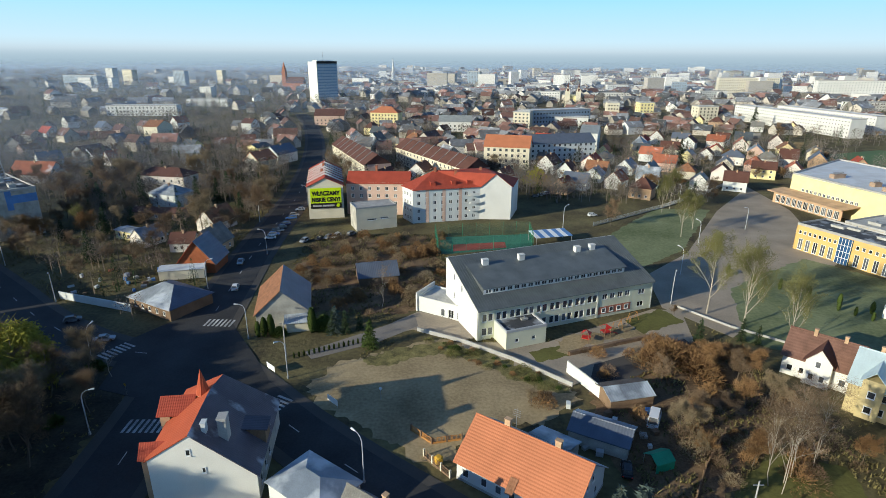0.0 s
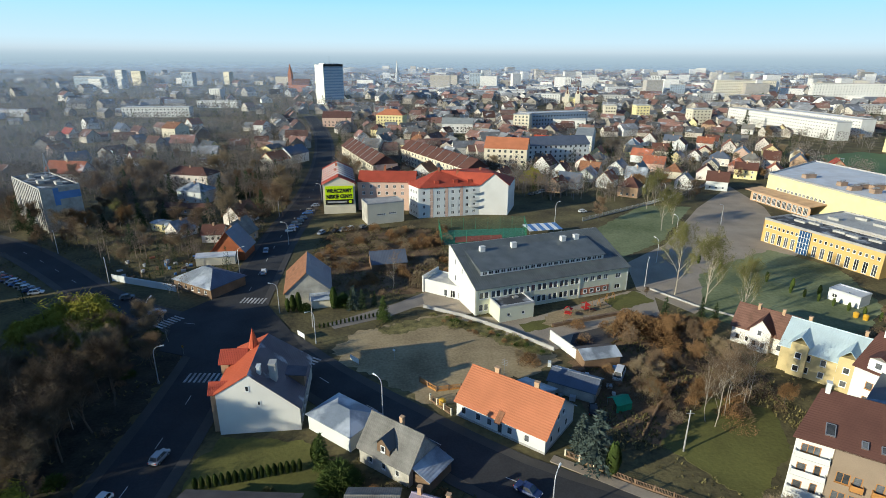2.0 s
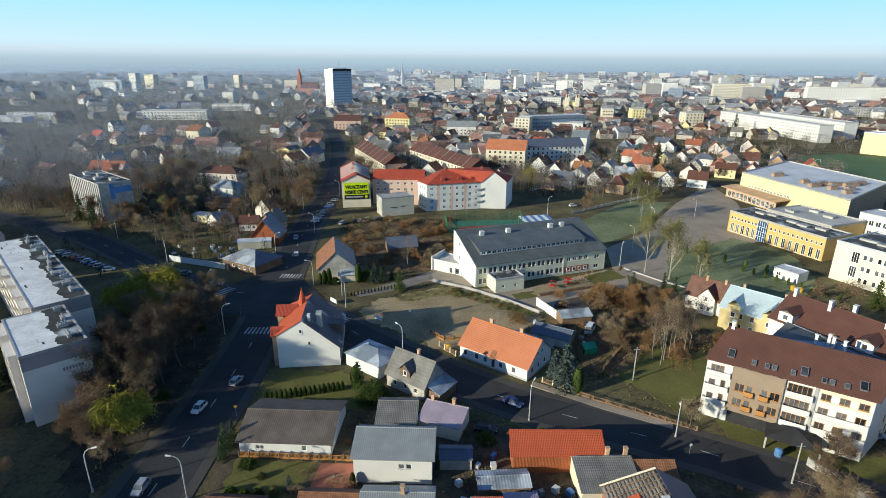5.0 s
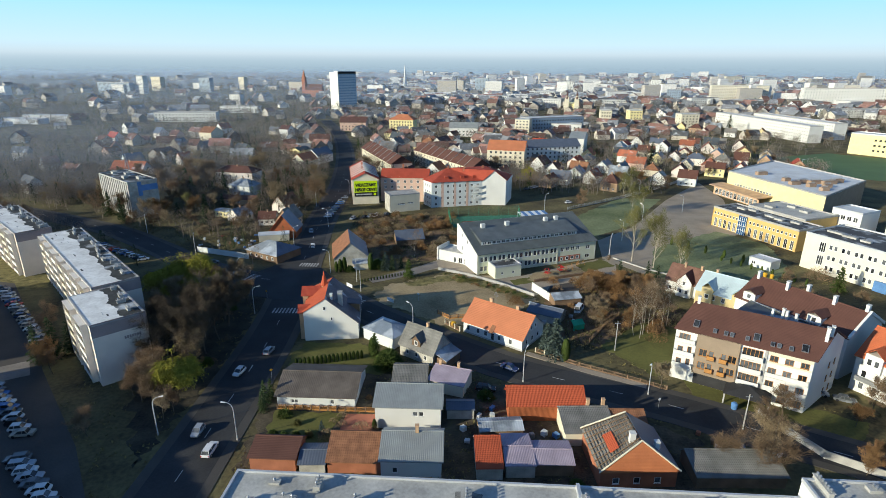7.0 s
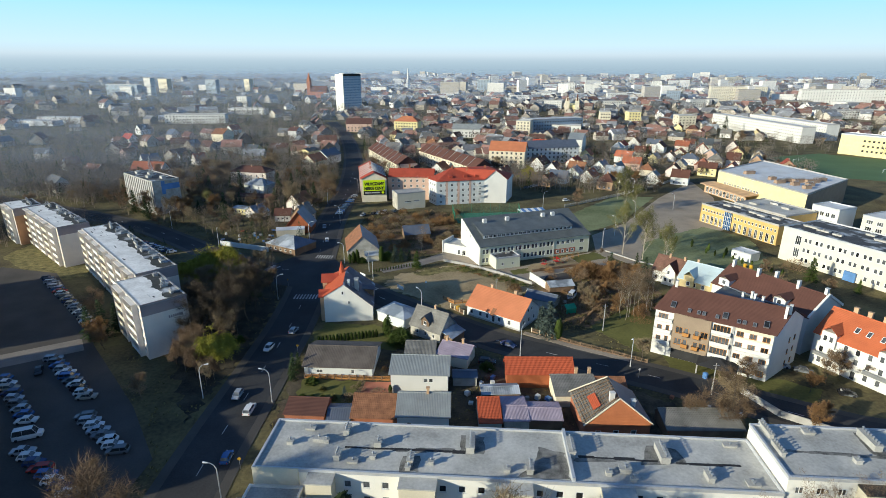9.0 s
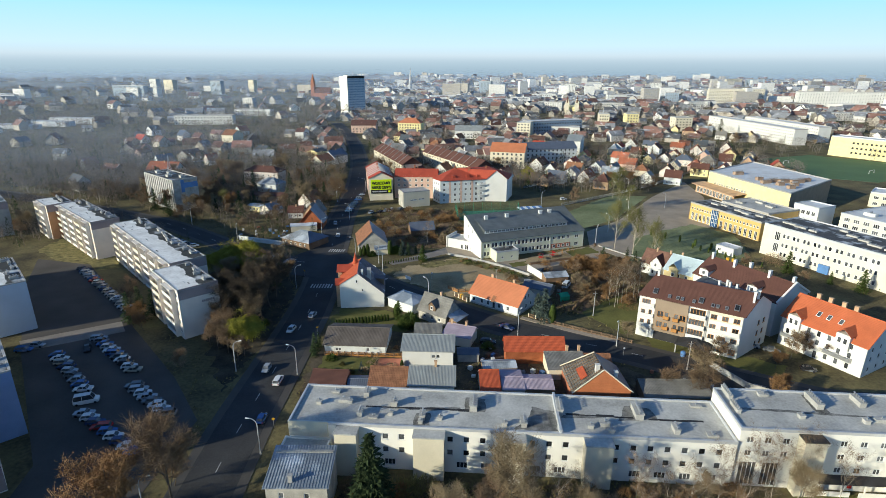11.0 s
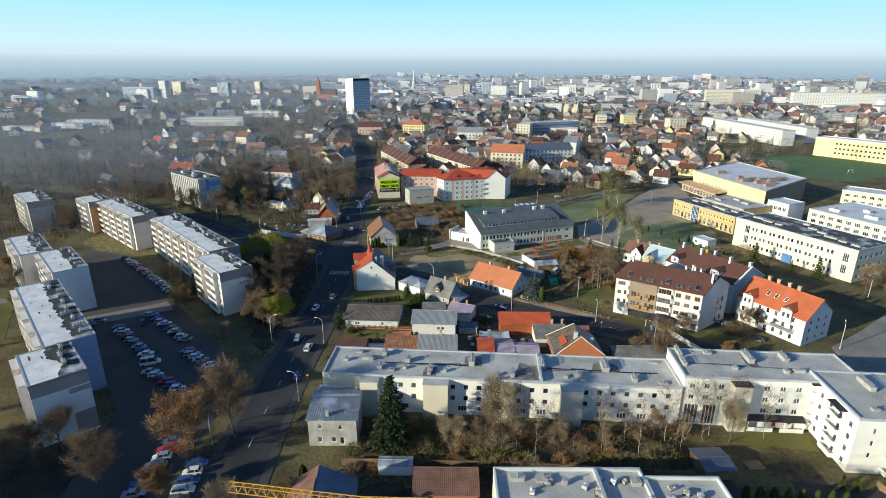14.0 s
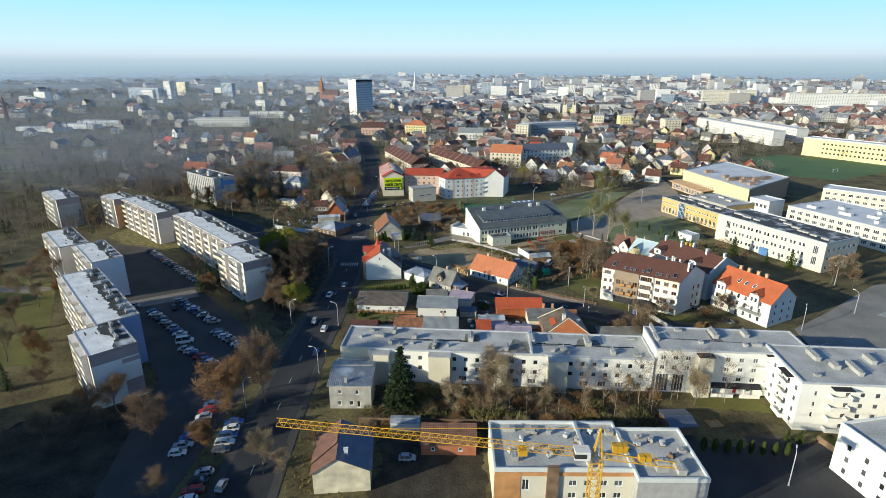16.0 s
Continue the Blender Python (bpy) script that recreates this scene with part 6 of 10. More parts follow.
    for z in lv:
        for x0 in (1.0, 10.5):
            balcony(b4, x0, z - 0.2, 4.2, 1.5, white_paint, o=(0, 18.4, 0), ang=-90)
        balcony(b4, 6.5, z - 0.2, 4.4, 1.6, white_paint)
    for c in ((-1.7, 13.1, 0.0, 17.5), (-1.7, 3.6, 0.0, 8.0), (6.4, -1.8, 11.0, 0.0)):
        bm = bmesh.new()
        box(bm, c[0], c[1], lv[3] + 2.5, c[2], c[3], lv[3] + 2.7)
        part("balcony_roof", bm, tar, b4)
    for x, y, w, d, h in ((9.0, 13, 1.2, 5.0, 1.3), (11.5, 8.0, 1.6, 2.4, 1.2), (15.5, 7.0, 1.0, 6.0, 1.2), (22, 12, 1.2, 4.0, 1.2), (5, 3.5, 1.4, 1.0, 0.6), (28, 9, 3, 2, 1.2)):
        roof_vent(b4, x, y, H, w, d, h)
    b5 = thing("white_corner_block", 85.0, -66.0, 12.0, "white apartment block with grey parapet", "apartment building")
    shell(b5, 40, 22.0, 11.4, white_paint, {"left": rows_of(1, 21, 5, lv[:3], 1.1, 1.5), "front": rows_of(1, 39, 8, lv[:3], 1.2, 1.4)})
    flat_roof(b5, 40, 22.0, 11.4, roof_felt, 0.5, white_paint)


long_white()
simple_house("play_shed", 49.6, -34.2, 4, 6.2, 6.6, 2.5, 3.1, timber, (metal_blue, metal_blue), "small timber shed with a grey-blue ribbed metal roof", over=0.3, category="shed")
bm = bmesh.new()
for a, c in (((60.2, -28.6), (63.4, -28.2)), ((63.4, -28.2), (63.9, -30.6)), ((63.9, -30.6), (60.7, -31.0)), ((60.7, -31.0), (60.2, -28.6))):
    tube(bm, (a[0] - 60, a[1] + 31, 0.2), (c[0] - 60, c[1] + 31, 0.2), 0.16, 0.16, 8)
sb = thing("sandbox", 60, -31, 0, "timber-edged sandbox on bare ground", "sandbox", z=0.06)
part("edging", bm, joinery_wood, sb)
bm = bmesh.new()
prism(bm, [(0.3, 2.3), (3.3, 2.7), (3.8, 0.5), (0.8, 0.1)], 0.0, 0.14)
part("sand_fill", bm, sand, sb, "pale sand")


# ---- small houses behind the long building ----
simple_house("long_shed", -35.9, 33.4, -2.6, 16.8, 12.6, 2.7, 4.8, cool_plaster, (shed_roof, shed_roof), "long shed with a dark sagging roof", {"front": [(3, 0.8, 1.6, 1.0), (11.5, 0.8, 0.9, 1.2)]}, over=0.5, category="shed")
simple_house("grey_roof_house", -13.9, 26.0, -2, 13.2, 8.4, 5.2, 6.7, white_plaster, (metal_grey, metal_grey), "cream house with a pale grey metal roof", {"front": [(7.6, 3.0, 1.0, 1.1), (8.8, 3.0, 1.0, 1.1)]}, over=0.5, ridge=0.7)
simple_house("grey_roof_annex", -11.3, 12.2, -1, 10.8, 9.0, 3.6, 5.4, white_plaster, (metal_grey, metal_grey), "small house with a pale ribbed metal roof", {"front": [(2, 0.9, 1.0, 1.2)]}, [(6.2, 5.6, 7.0)], over=0.4, ridge=0.64)
simple_house("brown_shed", -35.2, 13.8, -3, 8.4, 6.4, 2.8, 4.0, brick_red, (tile_brown, tile_brown), "shed with brown ribbed roof", over=0.3, ridge=0.7, category="shed")
simple_house("blue_shed", -26.0, 12.8, 1, 4.6, 5.4, 2.2, 3.0, stained_wall, (metal_blue, metal_blue), "small shed under a blue metal roof", over=0.3, category="shed")
simple_house("rust_tile_shed", -21.0, 13.1, -2, 9.6, 8.6, 2.6, 4.8, brick_red, (tile_rust, tile_rust), "shed with weathered rust-coloured roof tiles", over=0.3, ridge=0.63, category="shed")
simple_house("red_roof_house", 13.3, 28.5, 0, 15.4, 5.4, 4.0, 6.2, timber_red, (tile_bright, tile_bright), "house with a bright orange-red metal roof", over=0.5, ridge=0.62)
simple_house("slate_shed", 23.4, 20.7, 1, 9.6, 8.6, 3.0, 4.2, cream_plaster, (slate_grey, slate_grey), "shed with a mossy grey roof", None, [(5.9, 7.2, 5.8), (9.0, 7.2, 5.8)], over=0.3, ridge=0.78, category="shed")
simple_house("mauve_shed", 11.0, 12.0, 1, 5.2, 8.8, 2.6, 3.3, stained_wall, (mauve_roof, mauve_roof), "shed with a faded mauve roof", over=0.2, category="shed")
simple_house("pink_shed", 16.0, 12.6, -1, 7.2, 6.4, 2.5, 3.2, timber, (mauve_roof, mauve_roof), "shed with a pale pink corrugated roof", over=0.2, category="shed")
simple_house("striped_shed", 5.8, 11.4, 1, 4.6, 8.6, 2.6, 4.4, stained_wall, (tile_bright, metal_frost), "narrow shed with a red and white roof", over=0.2, ridge=0.75, category="shed")
simple_house("frost_lean_to", 7.0, 22.0, 4, 8.5, 4.0, 2.3, 2.9, timber, (metal_frost, metal_frost), "low shed with a frosty metal roof", over=0.2, category="shed")
simple_house("grey_low_house", -11.5, 38.0, -1, 7.5, 8.5, 2.8, 4.0, stained_wall, (slate_grey, slate_grey), "low house with a pale grey roof", over=0.3, ridge=0.68, category="shed")
simple_house("mauve_low_house", -3.6, 39.4, -20, 8.2, 6.6, 2.9, 3.9, cream_plaster, (mauve_roof, mauve_roof), "low house with a mauve metal roof", None, [(1.0, 5.4, 5.4), (5.4, 5.4, 5.4)], over=0.3, ridge=0.8, category="shed")
simple_house("blue_lean_to", 0.6, 29.0, 0, 5.6, 3.6, 2.3, 2.9, stained_wall, (metal_blue, metal_blue), "lean-to with blue metal roof", over=0.2, category="shed")
simple_house("rust_lean_to", 33.4, 23.4, 0, 6.6, 4.4, 2.6, 4.0, brick_red, (tile_rust, tile_rust), "small lean-to with rusty roof tiles", over=0.3, ridge=0.8, category="shed")
simple_house("timber_shed", 44.0, 9.8, 0, 15.6, 7.0, 2.4, 3.6, timber, (slate_grey, slate_grey), "long timber shed with a grey corrugated roof", over=0.3, ridge=0.8, category="shed")


def half_tiled_house():
    """A hipped roof being re-tiled: bare battens on one slope, new tiles on the front."""
    b = thing("half_tiled_house", 27.0, 9.6, 2.0, "house with a half-tiled hipped roof and bare battens", "house")
    L, W, H, top = 13.5, 11.4, 3.6, 8.2
    shell(b, L, W, H, brick_red, {"front": rows_of(1, 12, 3, (0.9,), 1.2, 1.3)})
    ap0, ap1 = V(7.4, 1.9, top), V(7.4, 10.2, top)
    z = H - 0.1
    cs = [V(-0.4, -0.4, z), V(L + 0.4, -0.4, z), V(L + 0.4, W + 0.4, z), V(-0.4, W + 0.4, z)]
    for pts, mat, lab in (((cs[0], cs[1], ap0), orange_brick, "bare orange brick gable"), ((cs[1], cs[2], ap1, ap0), metal_blue, ""), ((cs[2], cs[3], ap1), slate_grey, "")):
        bm = bmesh.new()
        slab(bm, [q + V(0, 0, 0.15) for q in pts], 0.15)
        part("roof_slope", bm, mat, b, lab)
    o, e1, e2 = cs[3], cs[0] - cs[3], ap0 - cs[3]
    for k in range(1, 15):
        t = k / 15
        p, q = cs[3].lerp(ap1, t), cs[0].lerp(ap0, t)
        bm = bmesh.new()
        tube(bm, p + V(0, 0, 0.1), q + V(0, 0, 0.1), 0.07, 0.07, 4)
        part("batten", bm, timber, b)
    for k in range(9):
        t = k / 8
        p, q = cs[3].lerp(cs[0], t), ap1.lerp(ap0, t)
        bm = bmesh.new()
        tube(bm, p, q, 0.1, 0.1, 4)
        part("rafter", bm, timber, b)
    bm = bmesh.new()
    slab(bm, [cs[3].lerp(ap1, 0.35).lerp(cs[0].lerp(ap0, 0.35), s) + V(0, 0, 0.22) for s in (0.35, 0.8)] + [cs[3].lerp(ap1, 0.55).lerp(cs[0].lerp(ap0, 0.55), s) + V(0, 0, 0.22) for s in (0.8, 0.35)], 0.06)
    part("tile_patch", bm, tile_bright, b, "patch of red tiles on the battens")
    bm = bmesh.new()
    slab(bm, [cs[3] + V(0.2, -0.2, -0.02), cs[0] + V(0.2, 0.2, -0.02), ap0 + V(0, 0, -0.3), ap1 + V(0, 0, -0.3)], 0.05)
    part("underlay", bm, slate_grey, b)
    bm = bmesh.new()
    for p, q in ((cs[3], ap1), (cs[0], ap0), (cs[1], ap0)):
        tube(bm, p + V(0, 0, 0.2), q + V(0, 0, 0.2), 0.16, 0.16, 6)
    part("hip_cap", bm, cream_plaster, b)
    chimney(b, 6.2, 3.4, 6.6, 9.0, 1.0, 0.8, white_plaster)
    chimney(b, 10.6, 3.0, 5.0, 7.4, 0.8, 0.8, white_plaster)


half_tiled_house()

# ---- building site with the tower crane ----
def building_site():
    b = thing("unfinished_building", 6.0, -56.5, 0.6, "unfinished building with a grey flat roof and brick walls", "building")
    L, W, H = 27.2, 14.9, 8.6
    wing = thing("unfinished_wing", 6.0 + 27.25, -58.9, 0.6, "unfinished rear wing with a grey flat roof", "building")
    shell(wing, 13.6, 15.4, H, concrete, {})
    flat_roof(wing, 13.6, 15.4, H, roof_felt, 0.7, cool_plaster)
    for x, y, w, d, h in ((3.8, 4.4, 2.2, 1.2, 1.2), (9, 3.0, 1.6, 3.0, 1.4), (11.6, 8.4, 1.4, 1.2, 0.8)):
        roof_vent(wing, x, y, H, w, d, h)
    shell(b, L, W, H, cream_plaster, {"front": rows_of(14, 26, 4, (2.0, 5.0), 1.6, 1.4) + [(5.5, 4.0, 1.4, 2.6)]}, {"front": school_cream})
    flat_roof(b, L, W, H, roof_felt, 0.7, cool_plaster)
    for x0, x1 in ((0.05, 10.2), (12.7, 27.0)):
        bm = bmesh.new()
        box(bm, x0, -0.2, H - 1.1, x1, 0.0, H - 0.25)
        part("block_course", bm, block_orange, b, "bare orange block course")
    bm = bmesh.new()
    box(bm, 0.0, -0.1, 2.0, 5.2, 0.0, H - 1.2)
    part("brick_infill", bm, block_orange, b, "bare orange block infill")
    bm = bmesh.new()
    box(bm, 18.4, 0.4, H, 19.0, W - 0.4, H + 1.0)
    part("dividing_wall", bm, galvanised, b)
    bm = bmesh.new()
    box(bm, 10.3, -0.6, 0, 12.6, 0.3, H + 1.2)
    part("pier", bm, timber, b)
    for x, y, w, d, h in ((4.2, 12.5, 2.4, 1.2, 0.9), (9, 12.4, 2.8, 1.6, 0.6), (12.6, 11.4, 0.8, 0.8, 1.2), (4.4, 3.4, 1.2, 1.6, 1.4), (25.4, 11.4, 1.6, 1.4, 1.0), (22, 4.0, 1.2, 1.6, 1.0)):
        roof_vent(b, x, y, H, w, d, h)
    rng = random.Random(11)
    for k in range(26):
        s = thing("block_pallet", 6 + rng.uniform(2, 38), -56.5 + rng.uniform(3.5, 12.0), rng.uniform(0, 90), "pallet of building blocks on the flat roof", "pallet", "pallets on the roof", z=H)
        bm = bmesh.new()
        for i in range(3):
            for j in range(2):
                if rng.random() < 0.8:
                    box(bm, i * 0.42, j * 0.5, 0.12, i * 0.42 + 0.38, j * 0.5 + 0.46, 0.12 + rng.choice((0.3, 0.55, 0.8)))
        part("load", bm, rng.choice((concrete, cool_plaster, timber, galvanised)), s)
        bm = bmesh.new()
        box(bm, -0.05, -0.05, 0, 1.3, 1.05, 0.12)
        part("pallet_base", bm, timber, s)
    # scaffold fence before it
    f = thing("timber_hoarding", 1.8, -59.0, 0, "brown timber hoarding round the site", "fence")
    for k in range(40):
        bm = bmesh.new()
        box(bm, k * 0.5, 0, 0, k * 0.5 + 0.46, 0.05, 3.0 + 0.25 * rng.random())
        part("board", bm, timber, f)
    h = thing("tile_gable_house", -30.6, -54.0, 6.0, "house with a brown roof, white gable and blue slope", "house")
    shell(h, 11.6, 12.2, 5.4, old_render, {})
    bm = bmesh.new()
    fa = [bm.verts.new(q) for q in ((0, 0, 5.4), (11.6, 0, 5.4), (5.0, 0, 8.6))]
    ga = [bm.verts.new(q.co + V(0, 0.25, 0)) for q in fa]
    bm.faces.new(fa)
    bm.faces.new(ga)
    part("gable", bm, old_render, h)
    for x0, mat in ((-0.5, tile_mauve), (12.1, metal_azure)):
        bm = bmesh.new()
        slab(bm, [V(x0, -0.4, 5.2), V(5.0, -0.4, 8.8), V(5.0, 12.6, 8.8), V(x0, 12.6, 5.2)], 0.16)
        part("roof_slope", bm, mat, h)
    chimney(h, 6.8, 2.2, 6.0, 9.2, 0.8, 0.6, white_plaster)
    bm = bmesh.new()
    slab(bm, [V(-0.6, 2.5, 5.5), V(4.8, 4.5, 9.0), V(4.8, 9.0, 9.0), V(-0.6, 11.0, 5.5)], 0.2)
    part("cross_roof", bm, tile_mauve, h)
    simple_house("brown_roof_store", -9.2, -41.8, 0, 12.4, 7.0, 2.9, 4.3, brick_red, (tile_mauve, tile_mauve), "red store with a dull red sheet roof", {"front": [(2.2, 1.2, 0.9, 0.9), (8.4, 1.2, 0.9, 0.9)]}, over=0.3, ridge=0.8)
    simple_house("white_low_store", -17.0, -33.6, 0, 7.0, 2.8, 2.4, 2.7, white_plaster, (metal_frost, metal_frost), "low white store with a blue-grey roof", over=0.1, category="shed")


building_site()


def lattice(bm, a, b, up, w, h, bays, r=0.09):
    """A triangular lattice boom from a to b."""
    a, b, up = V(*a), V(*b), V(*up)
    side = (b - a).normalized().cross(up).normalized()
    rails = [(a - side * w / 2, b - side * w / 2), (a + side * w / 2, b + side * w / 2), (a + up * h, b + up * h)]
    for p, q in rails:
        tube(bm, p, q, r, r, 5)
    for i in range(bays):
        t0, t1, tm = i / bays, (i + 1) / bays, (i + 0.5) / bays
        top = rails[2][0].lerp(rails[2][1], tm)
        for k in (0, 1):
            tube(bm, rails[k][0].lerp(rails[k][1], t0), top, r * 0.55, r * 0.55, 4)
            tube(bm, top, rails[k][0].lerp(rails[k][1], t1), r * 0.55, r * 0.55, 4)
        tube(bm, rails[0][0].lerp(rails[0][1], t0), rails[1][0].lerp(rails[1][1], t0), r * 0.5, r * 0.5, 4)
        tube(bm, rails[0][0].lerp(rails[0][1], t0), rails[1][0].lerp(rails[1][1], t1), r * 0.5, r * 0.5, 4)


def tower_crane():
    c = thing("tower_crane", 20.2, -73.0, 0, "yellow tower crane with a lattice jib", "crane")
    jz = 26.0
    tip, tail = V(-52.2, 7.0, jz), V(11.6, -2.0, jz)
    bm = bmesh.new()
    for x in (-0.8, 0.8):
        for y in (-0.8, 0.8):
            tube(bm, (x, y, 0), (x, y, jz - 0.8), 0.12, 0.12, 5)
    for k in range(17):
        z0, z1 = k * 1.48, (k + 1) * 1.48
        for p, q in (((-0.8, -0.8), (0.8, -0.8)), ((0.8, -0.8), (0.8, 0.8)), ((0.8, 0.8), (-0.8, 0.8)), ((-0.8, 0.8), (-0.8, -0.8))):
            tube(bm, (*p, z0), (*q, z1), 0.06, 0.06, 4)
            tube(bm, (*p, z1), (*q, z1), 0.05, 0.05, 4)
    part("mast", bm, crane_yellow, c)
    bm = bmesh.new()
    lattice(bm, (-1.2, 0.1, jz), tip, (0, 0, 1), 1.2, 1.25, 38, 0.065)
    jib = part("jib", bm, crane_yellow, c)
    bm = bmesh.new()
    box(bm, -0.6, -0.9, 0, 0.8, 0.9, 0.8, Matrix.Translation(V(-11.5, 1.6, jz - 0.9)))
    tube(bm, (-11.5, 1.6, jz - 1.0), (-11.5, 1.6, jz - 2.6), 0.06, 0.06, 4)
    part("trolley", bm, crane_yellow, jib)
    bm = bmesh.new()
    lattice(bm, (0.8, 0, jz), tail, (0, 0, 1), 1.5, 0.5, 9)
    cj = part("counter_jib", bm, crane_yellow, c)
    bm = bmesh.new()
    box(bm, -0.9, -0.6, -1.2, 0.9, 0.6, 0.5, Matrix.Translation(V(9.6, -1.6, jz)))
    part("counterweight", bm, concrete, cj)
    bm = bmesh.new()
    for k in (-0.95, 0.05):
        box(bm, k, -0.5, 0.2, k + 0.85, 0.5, 1.15, Matrix.Translation(V(7.0, -1.15, jz)))
    part("winch", bm, crane_yellow, cj)
    bm = bmesh.new()
    for k in (-1.2, -0.38, 0.44):
        box(bm, k, -0.55, 0, k + 0.74, 0.55, 1.3, Matrix.Translation(V(3.6, 0.6, jz + 0.4)))
    part("machine_box", bm, crane_yellow, cj)
    bm = bmesh.new()
    for s in (-0.7, 0.7):
        tube(bm, (s, s * 0.6, jz), (0.2, 0, jz + 5.2), 0.12, 0.08, 5)
        tube(bm, (s, -s * 0.6, jz), (0.2, 0, jz + 5.2), 0.12, 0.08, 5)
    for k in range(5):
        w = 0.62 - 0.1 * k
        tube(bm, (-w, 0, jz + k), (w, 0, jz + k + 0.5), 0.05, 0.05, 4)
    part("apex_tower", bm, crane_yellow, c)
    for q in (V(-34, 4.5, jz + 1.3), V(9.5, -1.6, jz + 0.6)):
        bm = bmesh.new()
        tube(bm, (0.2, 0, jz + 5.1), q, 0.05, 0.05, 5)
        part("tie_rod", bm, crane_yellow, c)
    bm = bmesh.new()
    box(bm, -3.6, -0.9, jz - 0.3, -1.2, 0.9, jz + 1.3)
    cab = part("cab", bm, white_plaster, c, "white operator cab")
    bm = bmesh.new()
    box(bm, -3.65, -0.95, jz + 0.1, -1.8, 0.85, jz + 0.9)
    part("cab_glass", bm, glazing, cab)
    bm = bmesh.new()
    box(bm, -2.5, -2.5, -0.1, 2.5, 2.5, 0.5)
    part("base_block", bm, concrete, c)


tower_crane()


# ---- the town beyond: landmarks one by one, then the mass of small houses ----
for m, l, w in ((pose(-47.4, 209.6, 0, 0, 0, 10.6), 13.5, 40), (pose(-12, 203, 0, 0, 0, 8), 50, 28), (pose(-34, 216, 0, 0, 0, 0), 26, 14), (pose(11.4, 110.6, 0, 0, 0, 21), 49, 19), (pose(-36.9, 62.5, 0, 0, 0, 6), 14, 18)):
    FOOT.append((m.inverted(), l, w))


def town_block(name, x, y, ang, L, W, H, wall, label, storeys, cols, roof=None, category="building", win=(1.6, 1.4), group="", glass=None):
    b = thing(name, x, y, ang, label, category, group)
    step = (H - 0.8) / storeys
    ws = rows_of(0.6, L - 0.6, cols, [0.9 + step * k for k in range(storeys)], *win)
    FOOT.append((b.matrix_basis.inverted(), L, W))
    sides = {"front": ((0, 0, 0), (1, 0, 0), L, ws), "right": ((L, 0, 0), (0, 1, 0), W, []), "back": ((L, W, 0), (-1, 0, 0), L, []), "left": ((0, W, 0), (0, -1, 0), W, rows_of(1, W - 1, max(1, int(W / 5)), [0.9 + step * k for k in range(storeys)], *win))}
    for o, u, ln, q in sides.values():
        bm = bmesh.new()
        facade(bm, o, u, ln, H, q, 0.25)
        wl = part("wall", bm, wall, b)
        if q:
            bm = bmesh.new()
            du = V(*u)
            nv = V(-du.y, du.x, 0)
            for wx, wz, ww, wh in q:
                c = [V(*o) + du * a + V(0, 0, z) + nv * 0.2 for a, z in ((wx, wz), (wx + ww, wz), (wx + ww, wz + wh), (wx, wz + wh))]
                bm.faces.new([bm.verts.new(k) for k in c])
            tagged(part("window_glass", bm, glass or glazing, wl), kind="stuff")
    flat_roof(b, L, W, H, roof or roof_white, 0.5, concrete)
    return b


t = town_block("office_tower", -158.5, 783, 45, 33, 20, 55.0, tower_glass, "tall office tower with a white end and blue glass front", 14, 12, category="office tower", win=(2.3, 1.5), glass=tower_pane)
bm = bmesh.new()
box(bm, -0.6, -0.4, 0, -0.05, 20.4, 55.6)
part("end_wall", bm, white_paint, t, "bare white end wall")
bm = bmesh.new()
box(bm, 0.1, -0.25, 53.2, 32.9, 0.0, 56.4)
part("top_band", bm, ink, t, "dark band under the roof")
bm = bmesh.new()
tube(bm, (16, 8, 55), (16, 8, 68), 0.4, 0.15, 6)
part("mast", bm, steel, t)
bm = bmesh.new()
box(bm, 4, 4, 55, 29, 16, 57.2)
part("plant_room", bm, white_plaster, t)
town_block("white_slab", 320.5, 596, -83.4, 149, 14, 15.4, white_plaster, "long white slab with rows of windows", 5, 46, category="apartment block", win=(1.3, 0.9))
town_block("white_slab", 362, 590, -83.4, 120, 14, 15.4, white_plaster, "second white slab behind the first", 5, 36, category="apartment block", win=(1.3, 0.9))
town_block("high_slab", 505, 1010, -10, 100, 14, 31, cream_plaster, "cream eleven-storey slab", 11, 30, category="apartment block", win=(1.6, 0.9))
town_block("high_slab", 636, 940, -10, 210, 14, 29, white_plaster, "white eleven-storey slab", 11, 46, category="apartment block", win=(1.6, 0.9))
FAR = [(-732, 1290, 22, 37), (-728, 1350, 36, 33), (-790, 1230, 96, 24), (-748, 1212, 38, 20), (-700, 1216, 34, 20), (-590, 1304, 32, 32), (-357, 873, 19, 18),
       (-540, 1431, 20, 31), (80, 1428, 34, 31), (315, 1451, 27, 23), (407, 866, 28, 15), (413, 988, 24, 24), (558, 1475, 25, 27), (1000, 1968, 60, 26), (1070, 1970, 60, 26)]
for i, (x, y, w, h) in enumerate(FAR):
    town_block("tower_block", x, y, (-24, -30, -20)[i % 3] if x < -400 else (-14, 8, -20)[i % 3], w, 13, h, (white_plaster, cream_plaster, tower_cladding)[i % 3 if h > 22 else 0], ("white", "cream", "grey")[i % 3 if h > 22 else 0] + " distant tower block with rows of windows", max(3, int(h / 2.9)), max(4, int(w / 4)), category="apartment block", group="tower blocks on the skyline")
